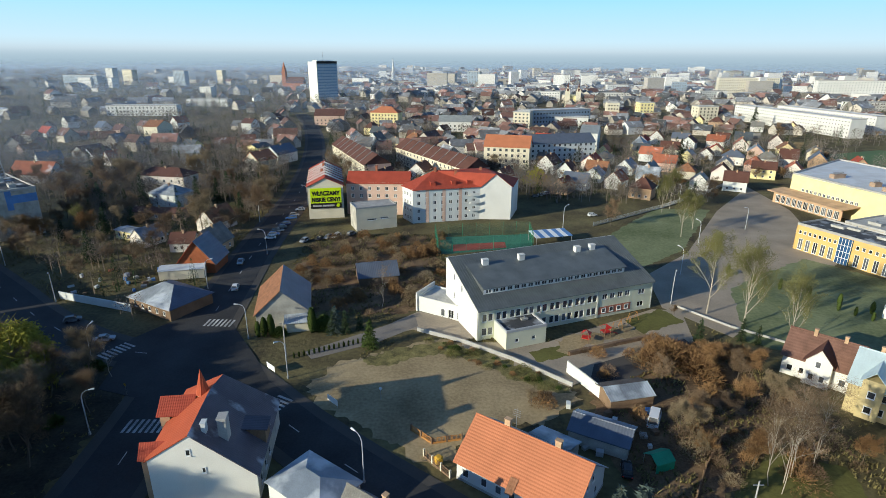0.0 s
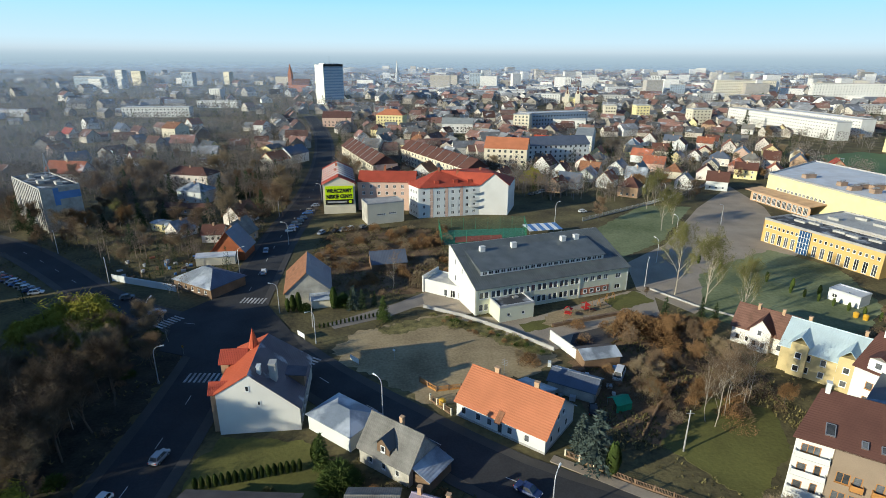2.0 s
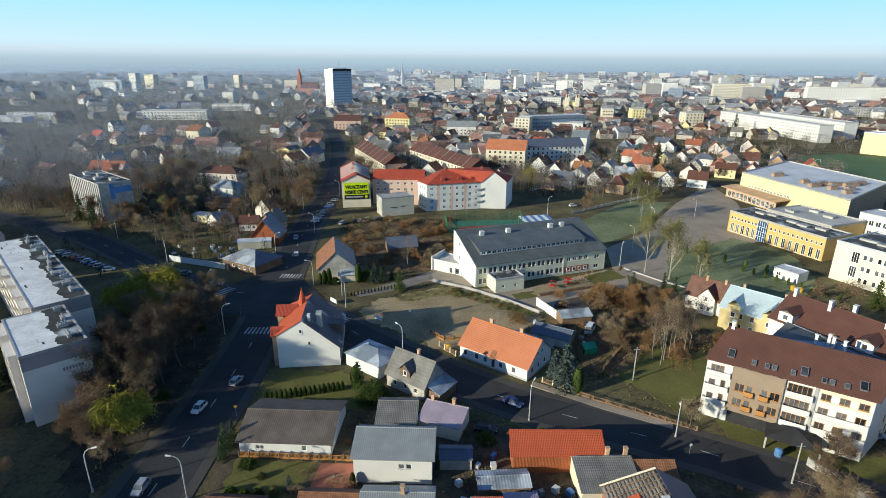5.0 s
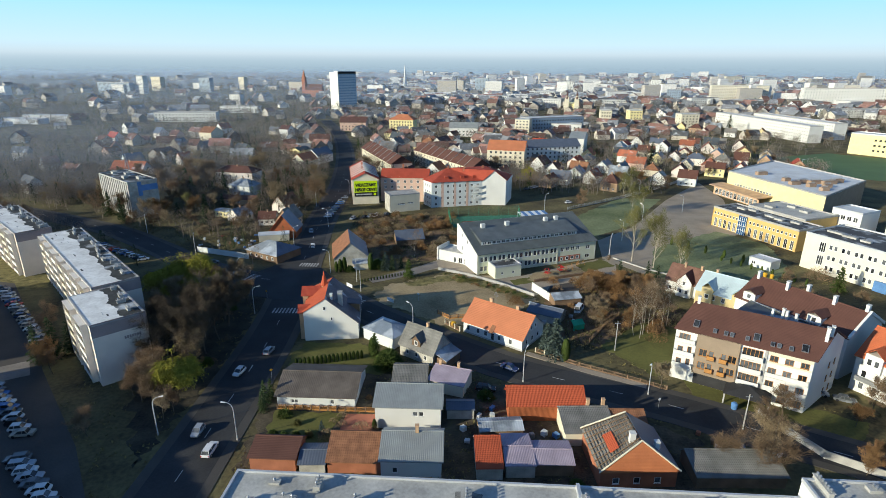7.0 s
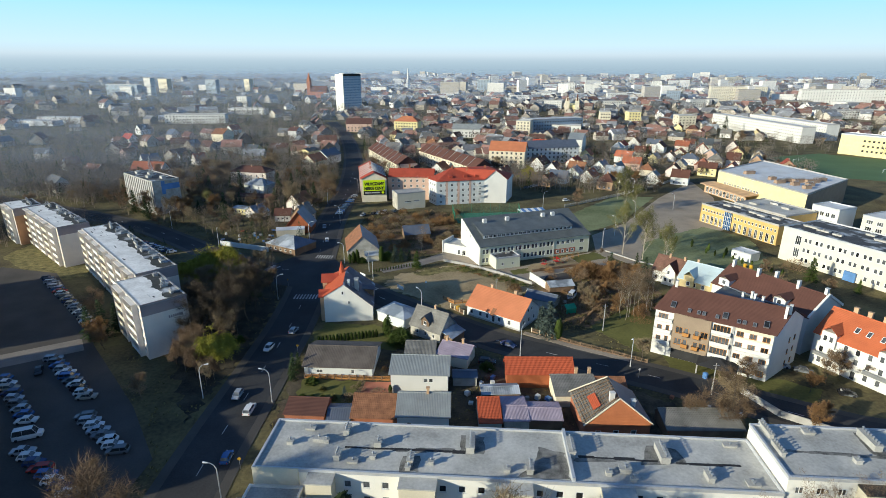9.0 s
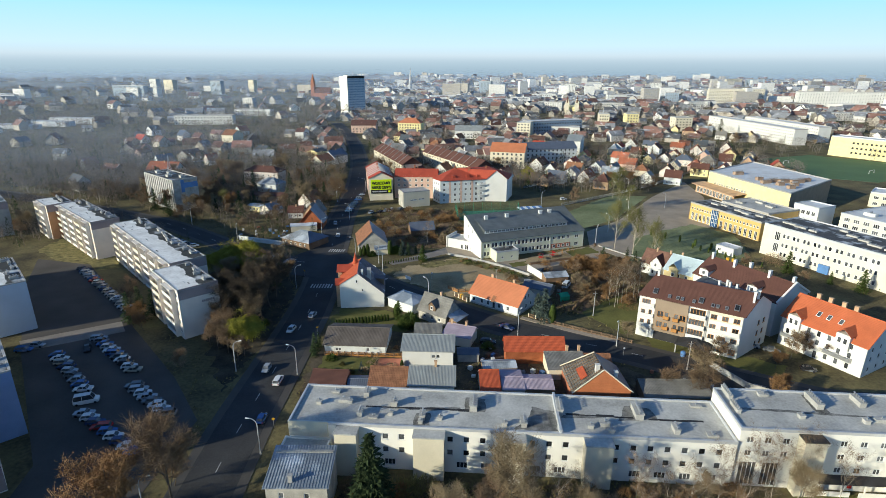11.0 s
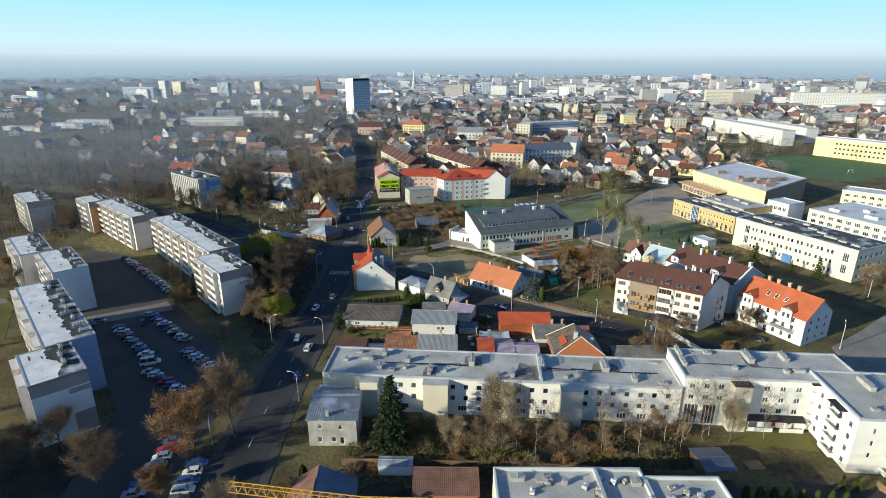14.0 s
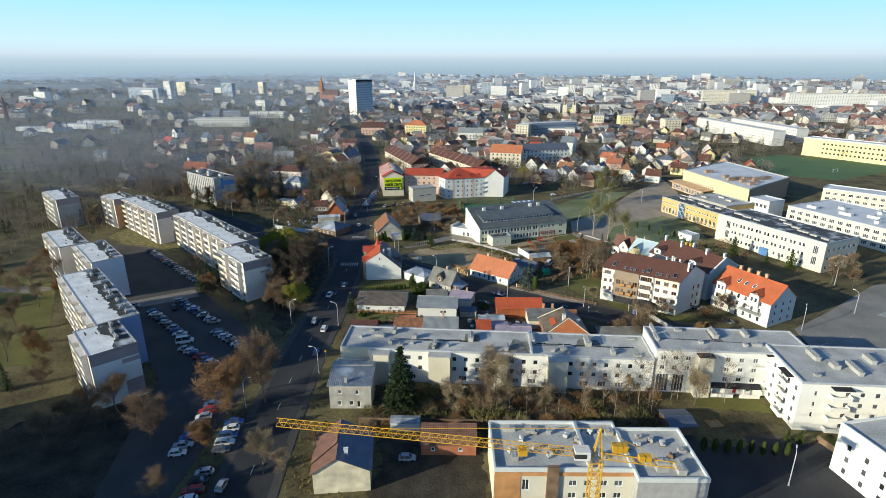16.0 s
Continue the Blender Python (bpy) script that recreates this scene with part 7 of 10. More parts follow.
LOW = [(-325, 747, 57, 8.6), (-352, 611, 73, 11), (-94, 1037, 25, 11), (220, 599, 15, 17), (190, 616, 13, 15.6), (266, 562, 21, 16), (106, 524, 38, 9.3), (330, 1084, 39, 15), (180, 1174, 59, 11), (-60, 900, 50, 10), (60, 980, 60, 12), (240, 900, 70, 10), (380, 760, 60, 9), (520, 700, 90, 11), (150, 860, 40, 14)]
for i, (x, y, w, h) in enumerate(LOW):
    mat = {3: pale_yellow, 4: cream_plaster, 5: cream_plaster}.get(i, white_plaster)
    town_block("low_block", x, y, (-8, 5, -15, 0)[i % 4], w, 14, h, mat, ("pale yellow" if i == 3 else "pale") + " flat-roofed block among the houses", max(2, int(h / 3.2)), max(4, int(w / 4)), category="building", group="low blocks of the town")
town_block("grey_flat_building", 88, 512, 22, 67, 16, 15.5, tower_cladding, "long grey building with a flat frosty roof", 4, 20, category="building")
town_block("cream_end_block", 72, 504, -20, 15, 14, 15.5, cream_plaster, "cream block with window rows", 5, 4, category="apartment block")
simple_house("white_gable_tower", 99, 372, -20, 11.5, 26, 13.6, 17.4, white_plaster, (metal_grey, metal_grey), "tall narrow white house with a plain gable", category="house", ridge=0.5)
# rows of terraced houses with dividing walls
for x, y, ang, L, W, n, lab in ((-22, 335, -62, 82, 14, 9, "row of terraced houses with dark brown roofs"), (-62, 345, -68, 76, 14, 8, "row of terraced houses with brown roofs")):
    r = thing("terraced_row", x, y, ang, lab, "terraced houses", "terraced rows")
    shell(r, L, W, 9.5, cream_plaster, {"front": rows_of(1, L - 1, 18, (1, 4, 7), 1.4, 1.4), "far": True}, {"right": pink_plaster})
    gable_roof(r, L, W, 9.5, 14.2, (tile_brown, tile_brown), 0.4, 0.5, tile_brown)
    for k in range(1, n):
        bm = bmesh.new()
        xx = L / n * k
        for s in (0, 1):
            slab(bm, [V(xx, -0.3 + s * (W + 0.6), 9.6), V(xx + 0.25, -0.3 + s * (W + 0.6), 9.6), V(xx + 0.25, W / 2, 14.9), V(xx, W / 2, 14.9)], 0.5)
        part("fire_wall", bm, concrete, r)
ap = thing("round_gable_apartments", 30, 318, -14, "cream apartments with a rounded gable and orange roofs", "apartment house")
shell(ap, 26, 18, 12.5, cream_plaster, {"far": True, "front": rows_of(1, 25, 7, (1, 4, 7, 10), 1.4, 1.5), "left": rows_of(1, 17, 4, (1, 4, 7, 10), 1.4, 1.5)})
gable_roof(ap, 26, 18, 12.5, 18.0, (tile_orange, tile_orange), 0.4, 0.5, cream_plaster)
simple_house("blue_roof_apartments", 58, 330, 14, 44, 15, 12.0, 16.5, cool_plaster, (metal_blue, metal_blue), "apartment row with blue metal roofs", {"far": True, "front": rows_of(1, 43, 12, (1, 4, 7, 10), 1.3, 1.4)}, [(6, 8, 18), (20, 8, 18), (34, 8, 18)], category="apartment house")
simple_house("yellow_town_house", -58, 520, -12, 26, 16, 13, 18, pale_yellow, (tile_orange, tile_orange), "yellow house with many orange gables", {"far": True, "front": rows_of(1, 25, 8, (1, 4, 7, 10), 1.3, 1.5)}, [(6, 8, 19), (13, 8, 19)], hip=True, category="apartment house")
simple_house("white_town_house", 5, 488, -6, 28, 14, 8.5, 13, white_plaster, (metal_grey, metal_grey), "white house with a grey gable roof", {"far": True, "front": rows_of(1, 27, 7, (1, 4), 1.3, 1.4)}, category="house")
simple_house("big_brown_roof", -112, 530, 0, 28, 18, 9, 14, pink_plaster, (tile_brown, tile_brown), "large building with a dull brown roof", {"far": True, "front": rows_of(1, 27, 7, (1, 4), 1.3, 1.4)}, category="building")
ch = thing("brick_church", -294, 1135, -10, "dark red brick church with a slender spire", "church")
bm = bmesh.new()
box(bm, 0, 0, 0, 36, 14, 14)
part("nave", bm, brick_red, ch)
bm = bmesh.new()
slab(bm, [V(-0.5, -0.5, 13.8), V(36.5, -0.5, 13.8), V(36.5, 7, 25), V(-0.5, 7, 25)], 0.3)
slab(bm, [V(36.5, 14.5, 13.8), V(-0.5, 14.5, 13.8), V(-0.5, 7, 25), V(36.5, 7, 25)], 0.3)
part("roof", bm, tile_brown, ch)
bm = bmesh.new()
box(bm, -8, 2, 0, -0.5, 11, 34)
vs = [bm.verts.new(q) for q in ((-8, 2, 34), (-0.5, 2, 34), (-0.5, 11, 34), (-8, 11, 34))]
tip = bm.verts.new((-4.2, 6.5, 54))
for i in range(4):
    bm.faces.new((vs[i], vs[(i + 1) % 4], tip))
part("spire", bm, brick_red, ch)
yc = thing("twin_tower_church", 174, 751, -10, "yellow church with twin towers", "church")
for x in (0, 14):
    bm = bmesh.new()
    box(bm, x, 0, 0, x + 6, 6, 20)
    vs = [bm.verts.new(q) for q in ((x, 0, 20), (x + 6, 0, 20), (x + 6, 6, 20), (x, 6, 20))]
    tip = bm.verts.new((x + 3, 3, 28))
    for i in range(4):
        bm.faces.new((vs[i], vs[(i + 1) % 4], tip))
    part("tower", bm, cream_plaster, yc)
    bm = bmesh.new()
    tube(bm, (x + 3, 3, 20.2), (x + 3, 3, 24), 3.4, 2.0, 8)
    tube(bm, (x + 3, 3, 24), (x + 3, 3, 31), 1.6, 0.1, 8)
    part("dome", bm, tile_brown, yc)
bm = bmesh.new()
prism(bm, [(2, 4), (18, 4), (18, 40), (2, 40)], 0, 14)
part("nave", bm, pale_yellow, yc)
wt = thing("white_steeple", -108, 1500, 0, "slim white steeple on the skyline", "church")
bm = bmesh.new()
tube(bm, (0, 0, 0), (0, 0, 30), 6, 4.5, 8)
tube(bm, (0, 0, 30), (0, 0, 62), 3.0, 0.5, 8)
part("steeple", bm, white_plaster, wt)
fs = thing("far_steeple", -640, 650, 0, "dark pointed church tower in the west", "church")
bm = bmesh.new()
tube(bm, (0, 0, 0), (0, 0, 20), 3.0, 2.6, 8)
tube(bm, (0, 0, 20), (0, 0, 38), 2.8, 0.2, 8)
part("steeple", bm, tile_brown, fs)
ml = thing("market_hall", -560, 560, -10, "long low hall with white roofs", "hall")
bm = bmesh.new()
for k in range(3):
    box(bm, k * 14, k * 34, 0, k * 14 + 70, k * 34 + 16, 5 + k)
part("hall", bm, roof_white, ml)


def inside(pts, x, y):
    hit = False
    for i in range(len(pts)):
        (x0, y0), (x1, y1) = pts[i], pts[i - 1]
        if (y0 > y) != (y1 > y) and x < (x1 - x0) * (y - y0) / (y1 - y0) + x0:
            hit = not hit
    return hit


def clear(x, y, r, areas=True):
    """Whether a spot is free of buildings, streets and paved areas."""
    for inv, l, w in FOOT:
        q = inv @ V(x, y, 0)
        if -r < q.x < l + r and -r < q.y < w + r:
            return False
    for line, w in LINES.values():
        for px, py in line:
            if (px - x) ** 2 + (py - y) ** 2 < (w / 2 + 2.5 + r) ** 2:
                return False
    return not (areas and any(inside(pts, x, y) for _, pts in OPEN_AREAS))


rng = random.Random(21)
TOWN_WALLS = (white_plaster, cream_plaster, cool_plaster, white_plaster, panel_plaster, pale_yellow, cream_plaster, pink_plaster, panel_plaster, brick_tan)
TOWN_ROOFS = (tile_red, tile_brown, tile_brown, tile_town, tile_town, metal_blue, metal_frost, slate_grey, tile_rust, metal_dark, tile_brown)
WORDS = {"white_plaster": "white", "cream_plaster": "cream", "cool_plaster": "pale grey", "pale_yellow": "yellow", "yellow_plaster": "ochre", "pink_plaster": "pinkish", "panel_plaster": "beige", "brick_tan": "tan brick",
         "tile_red": "red tiled", "tile_orange": "orange tiled", "tile_brown": "brown tiled", "tile_town": "dull red tiled", "metal_blue": "blue metal", "metal_frost": "frosty metal", "slate_grey": "grey slate", "tile_rust": "rusty tiled", "metal_dark": "dark metal"}


def town_house(x, y, ang=None, L=None, W=None, H=None, rise=None, wm=None, rm=None, hp=None, cols=None):
    """A small house centred on a plot; whatever is not given is drawn at random."""
    ang = rng.choice((-32, -30, 58, 60, -122, 148)) + rng.uniform(-5, 5) if ang is None else ang
    L, W, H = L or rng.uniform(9, 13), W or rng.uniform(8, 10), H or rng.uniform(3.2, 5.6)
    top = H + (W * rng.uniform(0.38, 0.55) if rise is None else rise)
    wm, rm = wm or rng.choice(TOWN_WALLS), rm or rng.choice(TOWN_ROOFS)
    m = pose(x, y, 0, 0, 0, ang) @ pose(-L / 2, -W / 2, 0)
    hp = rng.random() < 0.2 if hp is None else hp
    n = cols or rng.choice((2, 3))
    levels = tuple(0.9 + 2.7 * k for k in range(max(1, int(H / 2.7))))
    b = thing("town_house", m.translation.x, m.translation.y, ang, f"{WORDS[wm.name]} house with a {WORDS[rm.name]} {'hipped' if hp else 'gable'} roof", "house", "small houses of the town")
    FOOT.append((b.matrix_basis.inverted(), L, W))
    bm = bmesh.new()
    walls = (((0, 0, 0), (1, 0, 0), L, 0, n), ((L, 0, 0), (0, 1, 0), W, 90, 0), ((L, W, 0), (-1, 0, 0), L, 180, 0), ((0, W, 0), (0, -1, 0), W, -90, int(y < 330)))
    for o, u, ln, turn, k in walls:
        ws = rows_of(0.6, ln - 0.6, k, levels[:1 + (y < 330)] if cols is None else levels, 1.1, 1.2) if k else []
        facade(bm, o, u, ln, H, ws)
        add_windows(b, o, turn, ws, plain=True)
    if not hp and top > H + 0.3:
        for x2 in (0.0, L):
            bm.faces.new([bm.verts.new(q) for q in ((x2, 0, H), (x2, W, H), (x2, W / 2, top))])
    part("wall", bm, wm, b)
    if hp:
        hip_roof(b, L, W, H, top, rm, 0.4)
    else:
        for s in (0, 1):
            bm = bmesh.new()
            e = W + 0.4 if s else -0.4
            low = H - 0.8 * (top - H) / W
            slab(bm, [V(-0.4, e, low + 0.16), V(L + 0.4, e, low + 0.16), V(L + 0.4, W / 2, top + 0.16), V(-0.4, W / 2, top + 0.16)], 0.16)
            part("roof_slope", bm, rm, b)
    if top > H + 1:
        chimney(b, L * 0.5, W * 0.45, H, top + 0.8)


# the gardens west of the main street
town_house(-111, 232, -20, 14, 10, 5.6, 3.2, cool_plaster, metal_frost, True)
town_house(-106, 211, -8, 20, 6, 3.0, 1.4, brick_tan, tile_brown, False)
town_house(-105, 186, -25, 8, 5, 3.0, 0.4, pale_yellow, metal_frost, False)
town_house(-95.5, 180, 62, 8.5, 7.5, 2.6, 3.4, panel_plaster, metal_frost, False)
town_house(-80.5, 174, 5, 7.5, 7, 3.2, 2.6, white_plaster, tile_brown, False)
town_house(-79, 198, 70, 12, 8, 3.6, 4.6, panel_plaster, tile_rust, False)
town_house(-70.5, 172, 80, 11, 8, 3.6, 4.8, brick_tan, slate_grey, False)
town_house(-122, 254, -12, 24, 11, 9.0, 3.0, panel_plaster, tile_brown, True, 6)
town_house(-200, 280, -8, 22, 12, 4.5, 5.5, panel_plaster, tile_town, False)
town_house(-221, 320, 50, 12, 10, 4.2, 4.5, cool_plaster, metal_blue, False)
town_house(-187, 326, 55, 9, 8, 4.0, 4.5, panel_plaster, tile_town, False)
town_house(-139, 322, -10, 14, 8, 3.6, 0.4, cool_plaster, metal_frost, False)
town_house(-97, 312, 66, 15, 11, 6.0, 4.6, cream_plaster, tile_orange, False)
town_house(-110, 352, 60, 12, 10, 7.0, 2.0, pale_yellow, metal_dark, False)
town_house(-92, 336, 66, 18, 11, 6.0, 4.6, white_plaster, metal_blue, False)
town_house(-150, 462, -15, 9, 12, 10, 3, white_plaster, tile_brown, False)
town_house(-205, 420, -15, 12, 16, 12, 4, cream_plaster, tile_rust, False)
PLOTS = ((62, 250, 240, 420, 54), (-30, 60, 250, 300, 3), (-330, -150, 340, 520, 6), (250, 330, 470, 560, 6), (-60, 60, 390, 480, 10))
for x0, x1, y0, y1, count in PLOTS:
    made = tries = 0
    while made < count and tries < 2500:
        tries += 1
        x, y = rng.uniform(x0, x1), rng.uniform(y0, y1)
        if clear(x, y, 7.5) and not (x > 55 and y < 214 + 0.5 * (x - 60)) and not (x > 150 and y < 285):
            town_house(x, y)
            made += 1

# the mass of distant small houses, one mesh
verts, faces, slots = [], [], []


def add_small(x, y, ang, L, W, H, top, ws, rs):
    c, s = math.cos(ang), math.sin(ang)

    def put(pts):
        k = len(verts)
        verts.extend((x + a * c - b * s, y + a * s + b * c, z) for a, b, z in pts)
        return k

    l, w = L / 2, W / 2
    if top > H + 0.5:
        k = put([(-l, -w, 0), (l, -w, 0), (l, w, 0), (-l, w, 0), (-l, -w, H), (l, -w, H), (l, w, H), (-l, w, H), (-l, 0, top), (l, 0, top)])
        faces.extend([(k, k + 1, k + 5, k + 4), (k + 1, k + 2, k + 6, k + 9, k + 5), (k + 2, k + 3, k + 7, k + 6), (k + 3, k, k + 4, k + 8, k + 7)])
        slots.extend([ws] * 4)
        l, w, H = l + 0.4, w + 0.5, H - 0.35
        k = put([(-l, -w, H + 0.2), (l, -w, H + 0.2), (l, 0, top + 0.25), (-l, 0, top + 0.25), (-l, w, H + 0.2), (l, w, H + 0.2)])
        faces.extend([(k, k + 1, k + 2, k + 3), (k + 3, k + 2, k + 5, k + 4)])
        slots.extend([rs] * 2)
    else:
        k = put([(-l, -w, 0), (l, -w, 0), (l, w, 0), (-l, w, 0), (-l, -w, H), (l, -w, H), (l, w, H), (-l, w, H)])
        faces.extend([(k, k + 1, k + 5, k + 4), (k + 1, k + 2, k + 6, k + 5), (k + 2, k + 3, k + 7, k + 6), (k + 3, k, k + 4, k + 7)])
        slots.extend([ws] * 4)
        k = put([(-l, -w, H), (l, -w, H), (l, w, H), (-l, w, H)])
        faces.append((k, k + 1, k + 2, k + 3))
        slots.append(rs)


made = 0
while made < 2150:
    d = 330 * math.exp(rng.random() * math.log(3200 / 330))
    a = rng.uniform(-0.80, 0.80)
    x, y = d * math.sin(a), d * math.cos(a)
    if y < 290 + 0.25 * abs(x) and d < 900:
        if not (x < -230 and y > 120):
            continue
    west = x < -0.18 * y - 60
    if d < 900 and (not clear(x, y, 9) or (110 < x < 440 and 200 < y < 470)):
        continue
    if west and rng.random() < (0.86 if d > 700 else 0.9) or d < 900 and rng.random() < 0.35:
        continue
    if d > (1250 if west else 1050) and rng.random() < (0.25 if west else 0.42):
        h = rng.uniform(6, 12) if rng.random() < 0.8 or d < 1100 else rng.uniform(14, 34)
        L = rng.uniform(16, 48) if h < 13 else rng.uniform(18, 45)
        add_small(x, y, rng.uniform(-0.4, 0.3), L, rng.uniform(11, 18), h, 0, 3 if rng.random() < 0.7 else 0, 4 if rng.random() < 0.7 else 2)
    else:
        big = 1.0 + 0.35 * (d > 800) + 0.4 * (d > 1800)
        H = rng.uniform(3.2, 6.5) * big
        W = rng.uniform(8, 12) * big
        add_small(x, y, rng.choice((-0.5, 1.07, 0.2, -1.2)) + rng.uniform(-0.15, 0.15), rng.uniform(9, 18) * big, W, H, H + W * rng.uniform(0.3, 0.5), 0 if rng.random() < 0.85 else 3, 1 if rng.random() < (0.55 if d < 700 else 0.42) else 2)
    made += 1
me = bpy.data.meshes.new("distant_houses")
me.from_pydata(verts, [], faces)
for m in (town_wall, town_roof, town_roof_grey, town_white, town_flat):
    me.materials.append(m)
me.polygons.foreach_set("material_index", slots)
tagged(new("distant_houses", me), label="mass of small town houses with red and grey roofs", category="houses", kind="stuff")

# a glowing ring at the plain's rim, haze painted into its emission
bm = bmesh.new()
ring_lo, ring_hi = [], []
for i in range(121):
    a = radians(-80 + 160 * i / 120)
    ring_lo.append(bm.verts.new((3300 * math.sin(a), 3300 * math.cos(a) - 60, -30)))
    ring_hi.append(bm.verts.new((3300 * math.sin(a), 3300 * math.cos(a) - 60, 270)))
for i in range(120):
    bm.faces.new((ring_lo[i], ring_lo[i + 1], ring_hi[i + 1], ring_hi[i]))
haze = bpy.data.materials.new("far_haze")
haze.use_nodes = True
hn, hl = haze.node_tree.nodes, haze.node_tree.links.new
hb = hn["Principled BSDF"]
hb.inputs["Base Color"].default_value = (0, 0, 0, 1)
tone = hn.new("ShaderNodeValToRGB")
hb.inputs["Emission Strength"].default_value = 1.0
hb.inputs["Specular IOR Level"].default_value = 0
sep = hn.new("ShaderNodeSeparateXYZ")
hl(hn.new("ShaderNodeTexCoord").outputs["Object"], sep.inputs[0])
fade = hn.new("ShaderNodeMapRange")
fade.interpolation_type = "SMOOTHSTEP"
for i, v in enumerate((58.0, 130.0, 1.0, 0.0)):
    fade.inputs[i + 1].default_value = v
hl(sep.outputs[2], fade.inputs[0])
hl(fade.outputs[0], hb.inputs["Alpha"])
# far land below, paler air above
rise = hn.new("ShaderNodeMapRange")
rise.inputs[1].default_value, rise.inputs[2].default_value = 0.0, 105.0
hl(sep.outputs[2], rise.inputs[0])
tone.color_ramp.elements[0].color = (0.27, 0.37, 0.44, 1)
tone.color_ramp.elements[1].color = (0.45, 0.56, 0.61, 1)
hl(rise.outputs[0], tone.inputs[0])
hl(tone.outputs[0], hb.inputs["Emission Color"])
setting("backdrop", bm, haze, "glowing backdrop of painted blue-grey haze", "backdrop")


# upright see-through sheets imitate haze, denser in the west; they scatter sun and sky
def haze_sheet(name, y, dense, west=-500.0, east=600.0, rest=0.62):
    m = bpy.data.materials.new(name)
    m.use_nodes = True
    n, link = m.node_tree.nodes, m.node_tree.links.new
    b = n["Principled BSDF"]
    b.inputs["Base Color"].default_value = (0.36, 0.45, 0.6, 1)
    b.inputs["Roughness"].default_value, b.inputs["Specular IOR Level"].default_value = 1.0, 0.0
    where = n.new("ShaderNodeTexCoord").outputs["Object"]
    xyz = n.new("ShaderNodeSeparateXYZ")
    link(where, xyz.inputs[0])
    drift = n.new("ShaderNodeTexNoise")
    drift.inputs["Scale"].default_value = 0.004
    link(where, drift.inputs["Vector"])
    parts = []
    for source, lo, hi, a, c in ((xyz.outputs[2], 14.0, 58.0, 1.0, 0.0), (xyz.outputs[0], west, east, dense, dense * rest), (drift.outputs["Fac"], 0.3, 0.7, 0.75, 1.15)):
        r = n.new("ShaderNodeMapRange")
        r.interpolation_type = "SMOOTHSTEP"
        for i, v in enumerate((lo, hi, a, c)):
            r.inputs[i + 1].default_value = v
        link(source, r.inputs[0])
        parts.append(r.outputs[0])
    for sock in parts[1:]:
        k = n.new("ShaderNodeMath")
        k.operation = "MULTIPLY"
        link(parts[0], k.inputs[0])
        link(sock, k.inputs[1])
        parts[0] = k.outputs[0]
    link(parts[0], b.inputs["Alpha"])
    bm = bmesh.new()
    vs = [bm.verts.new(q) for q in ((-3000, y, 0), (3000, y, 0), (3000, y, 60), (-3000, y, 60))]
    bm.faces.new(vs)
    setting(name, bm, m, "thin see-through sheet imitating haze over the town", "backdrop")


haze_sheet("backdrop_haze_yard", 222, 0.09, -240, -75, 0.0)
haze_sheet("backdrop_haze_garden", 292, 0.13, -250, -70, 0.0)
haze_sheet("backdrop_haze_grove", 430, 0.12, -280, 20, 0.0)
haze_sheet("backdrop_haze_suburb", 640, 0.12, -350, 120, 0.15)
haze_sheet("backdrop_haze_near", 960, 0.26)
haze_sheet("backdrop_haze_middle", 1480, 0.46)
haze_sheet("backdrop_haze_far", 2200, 0.66)


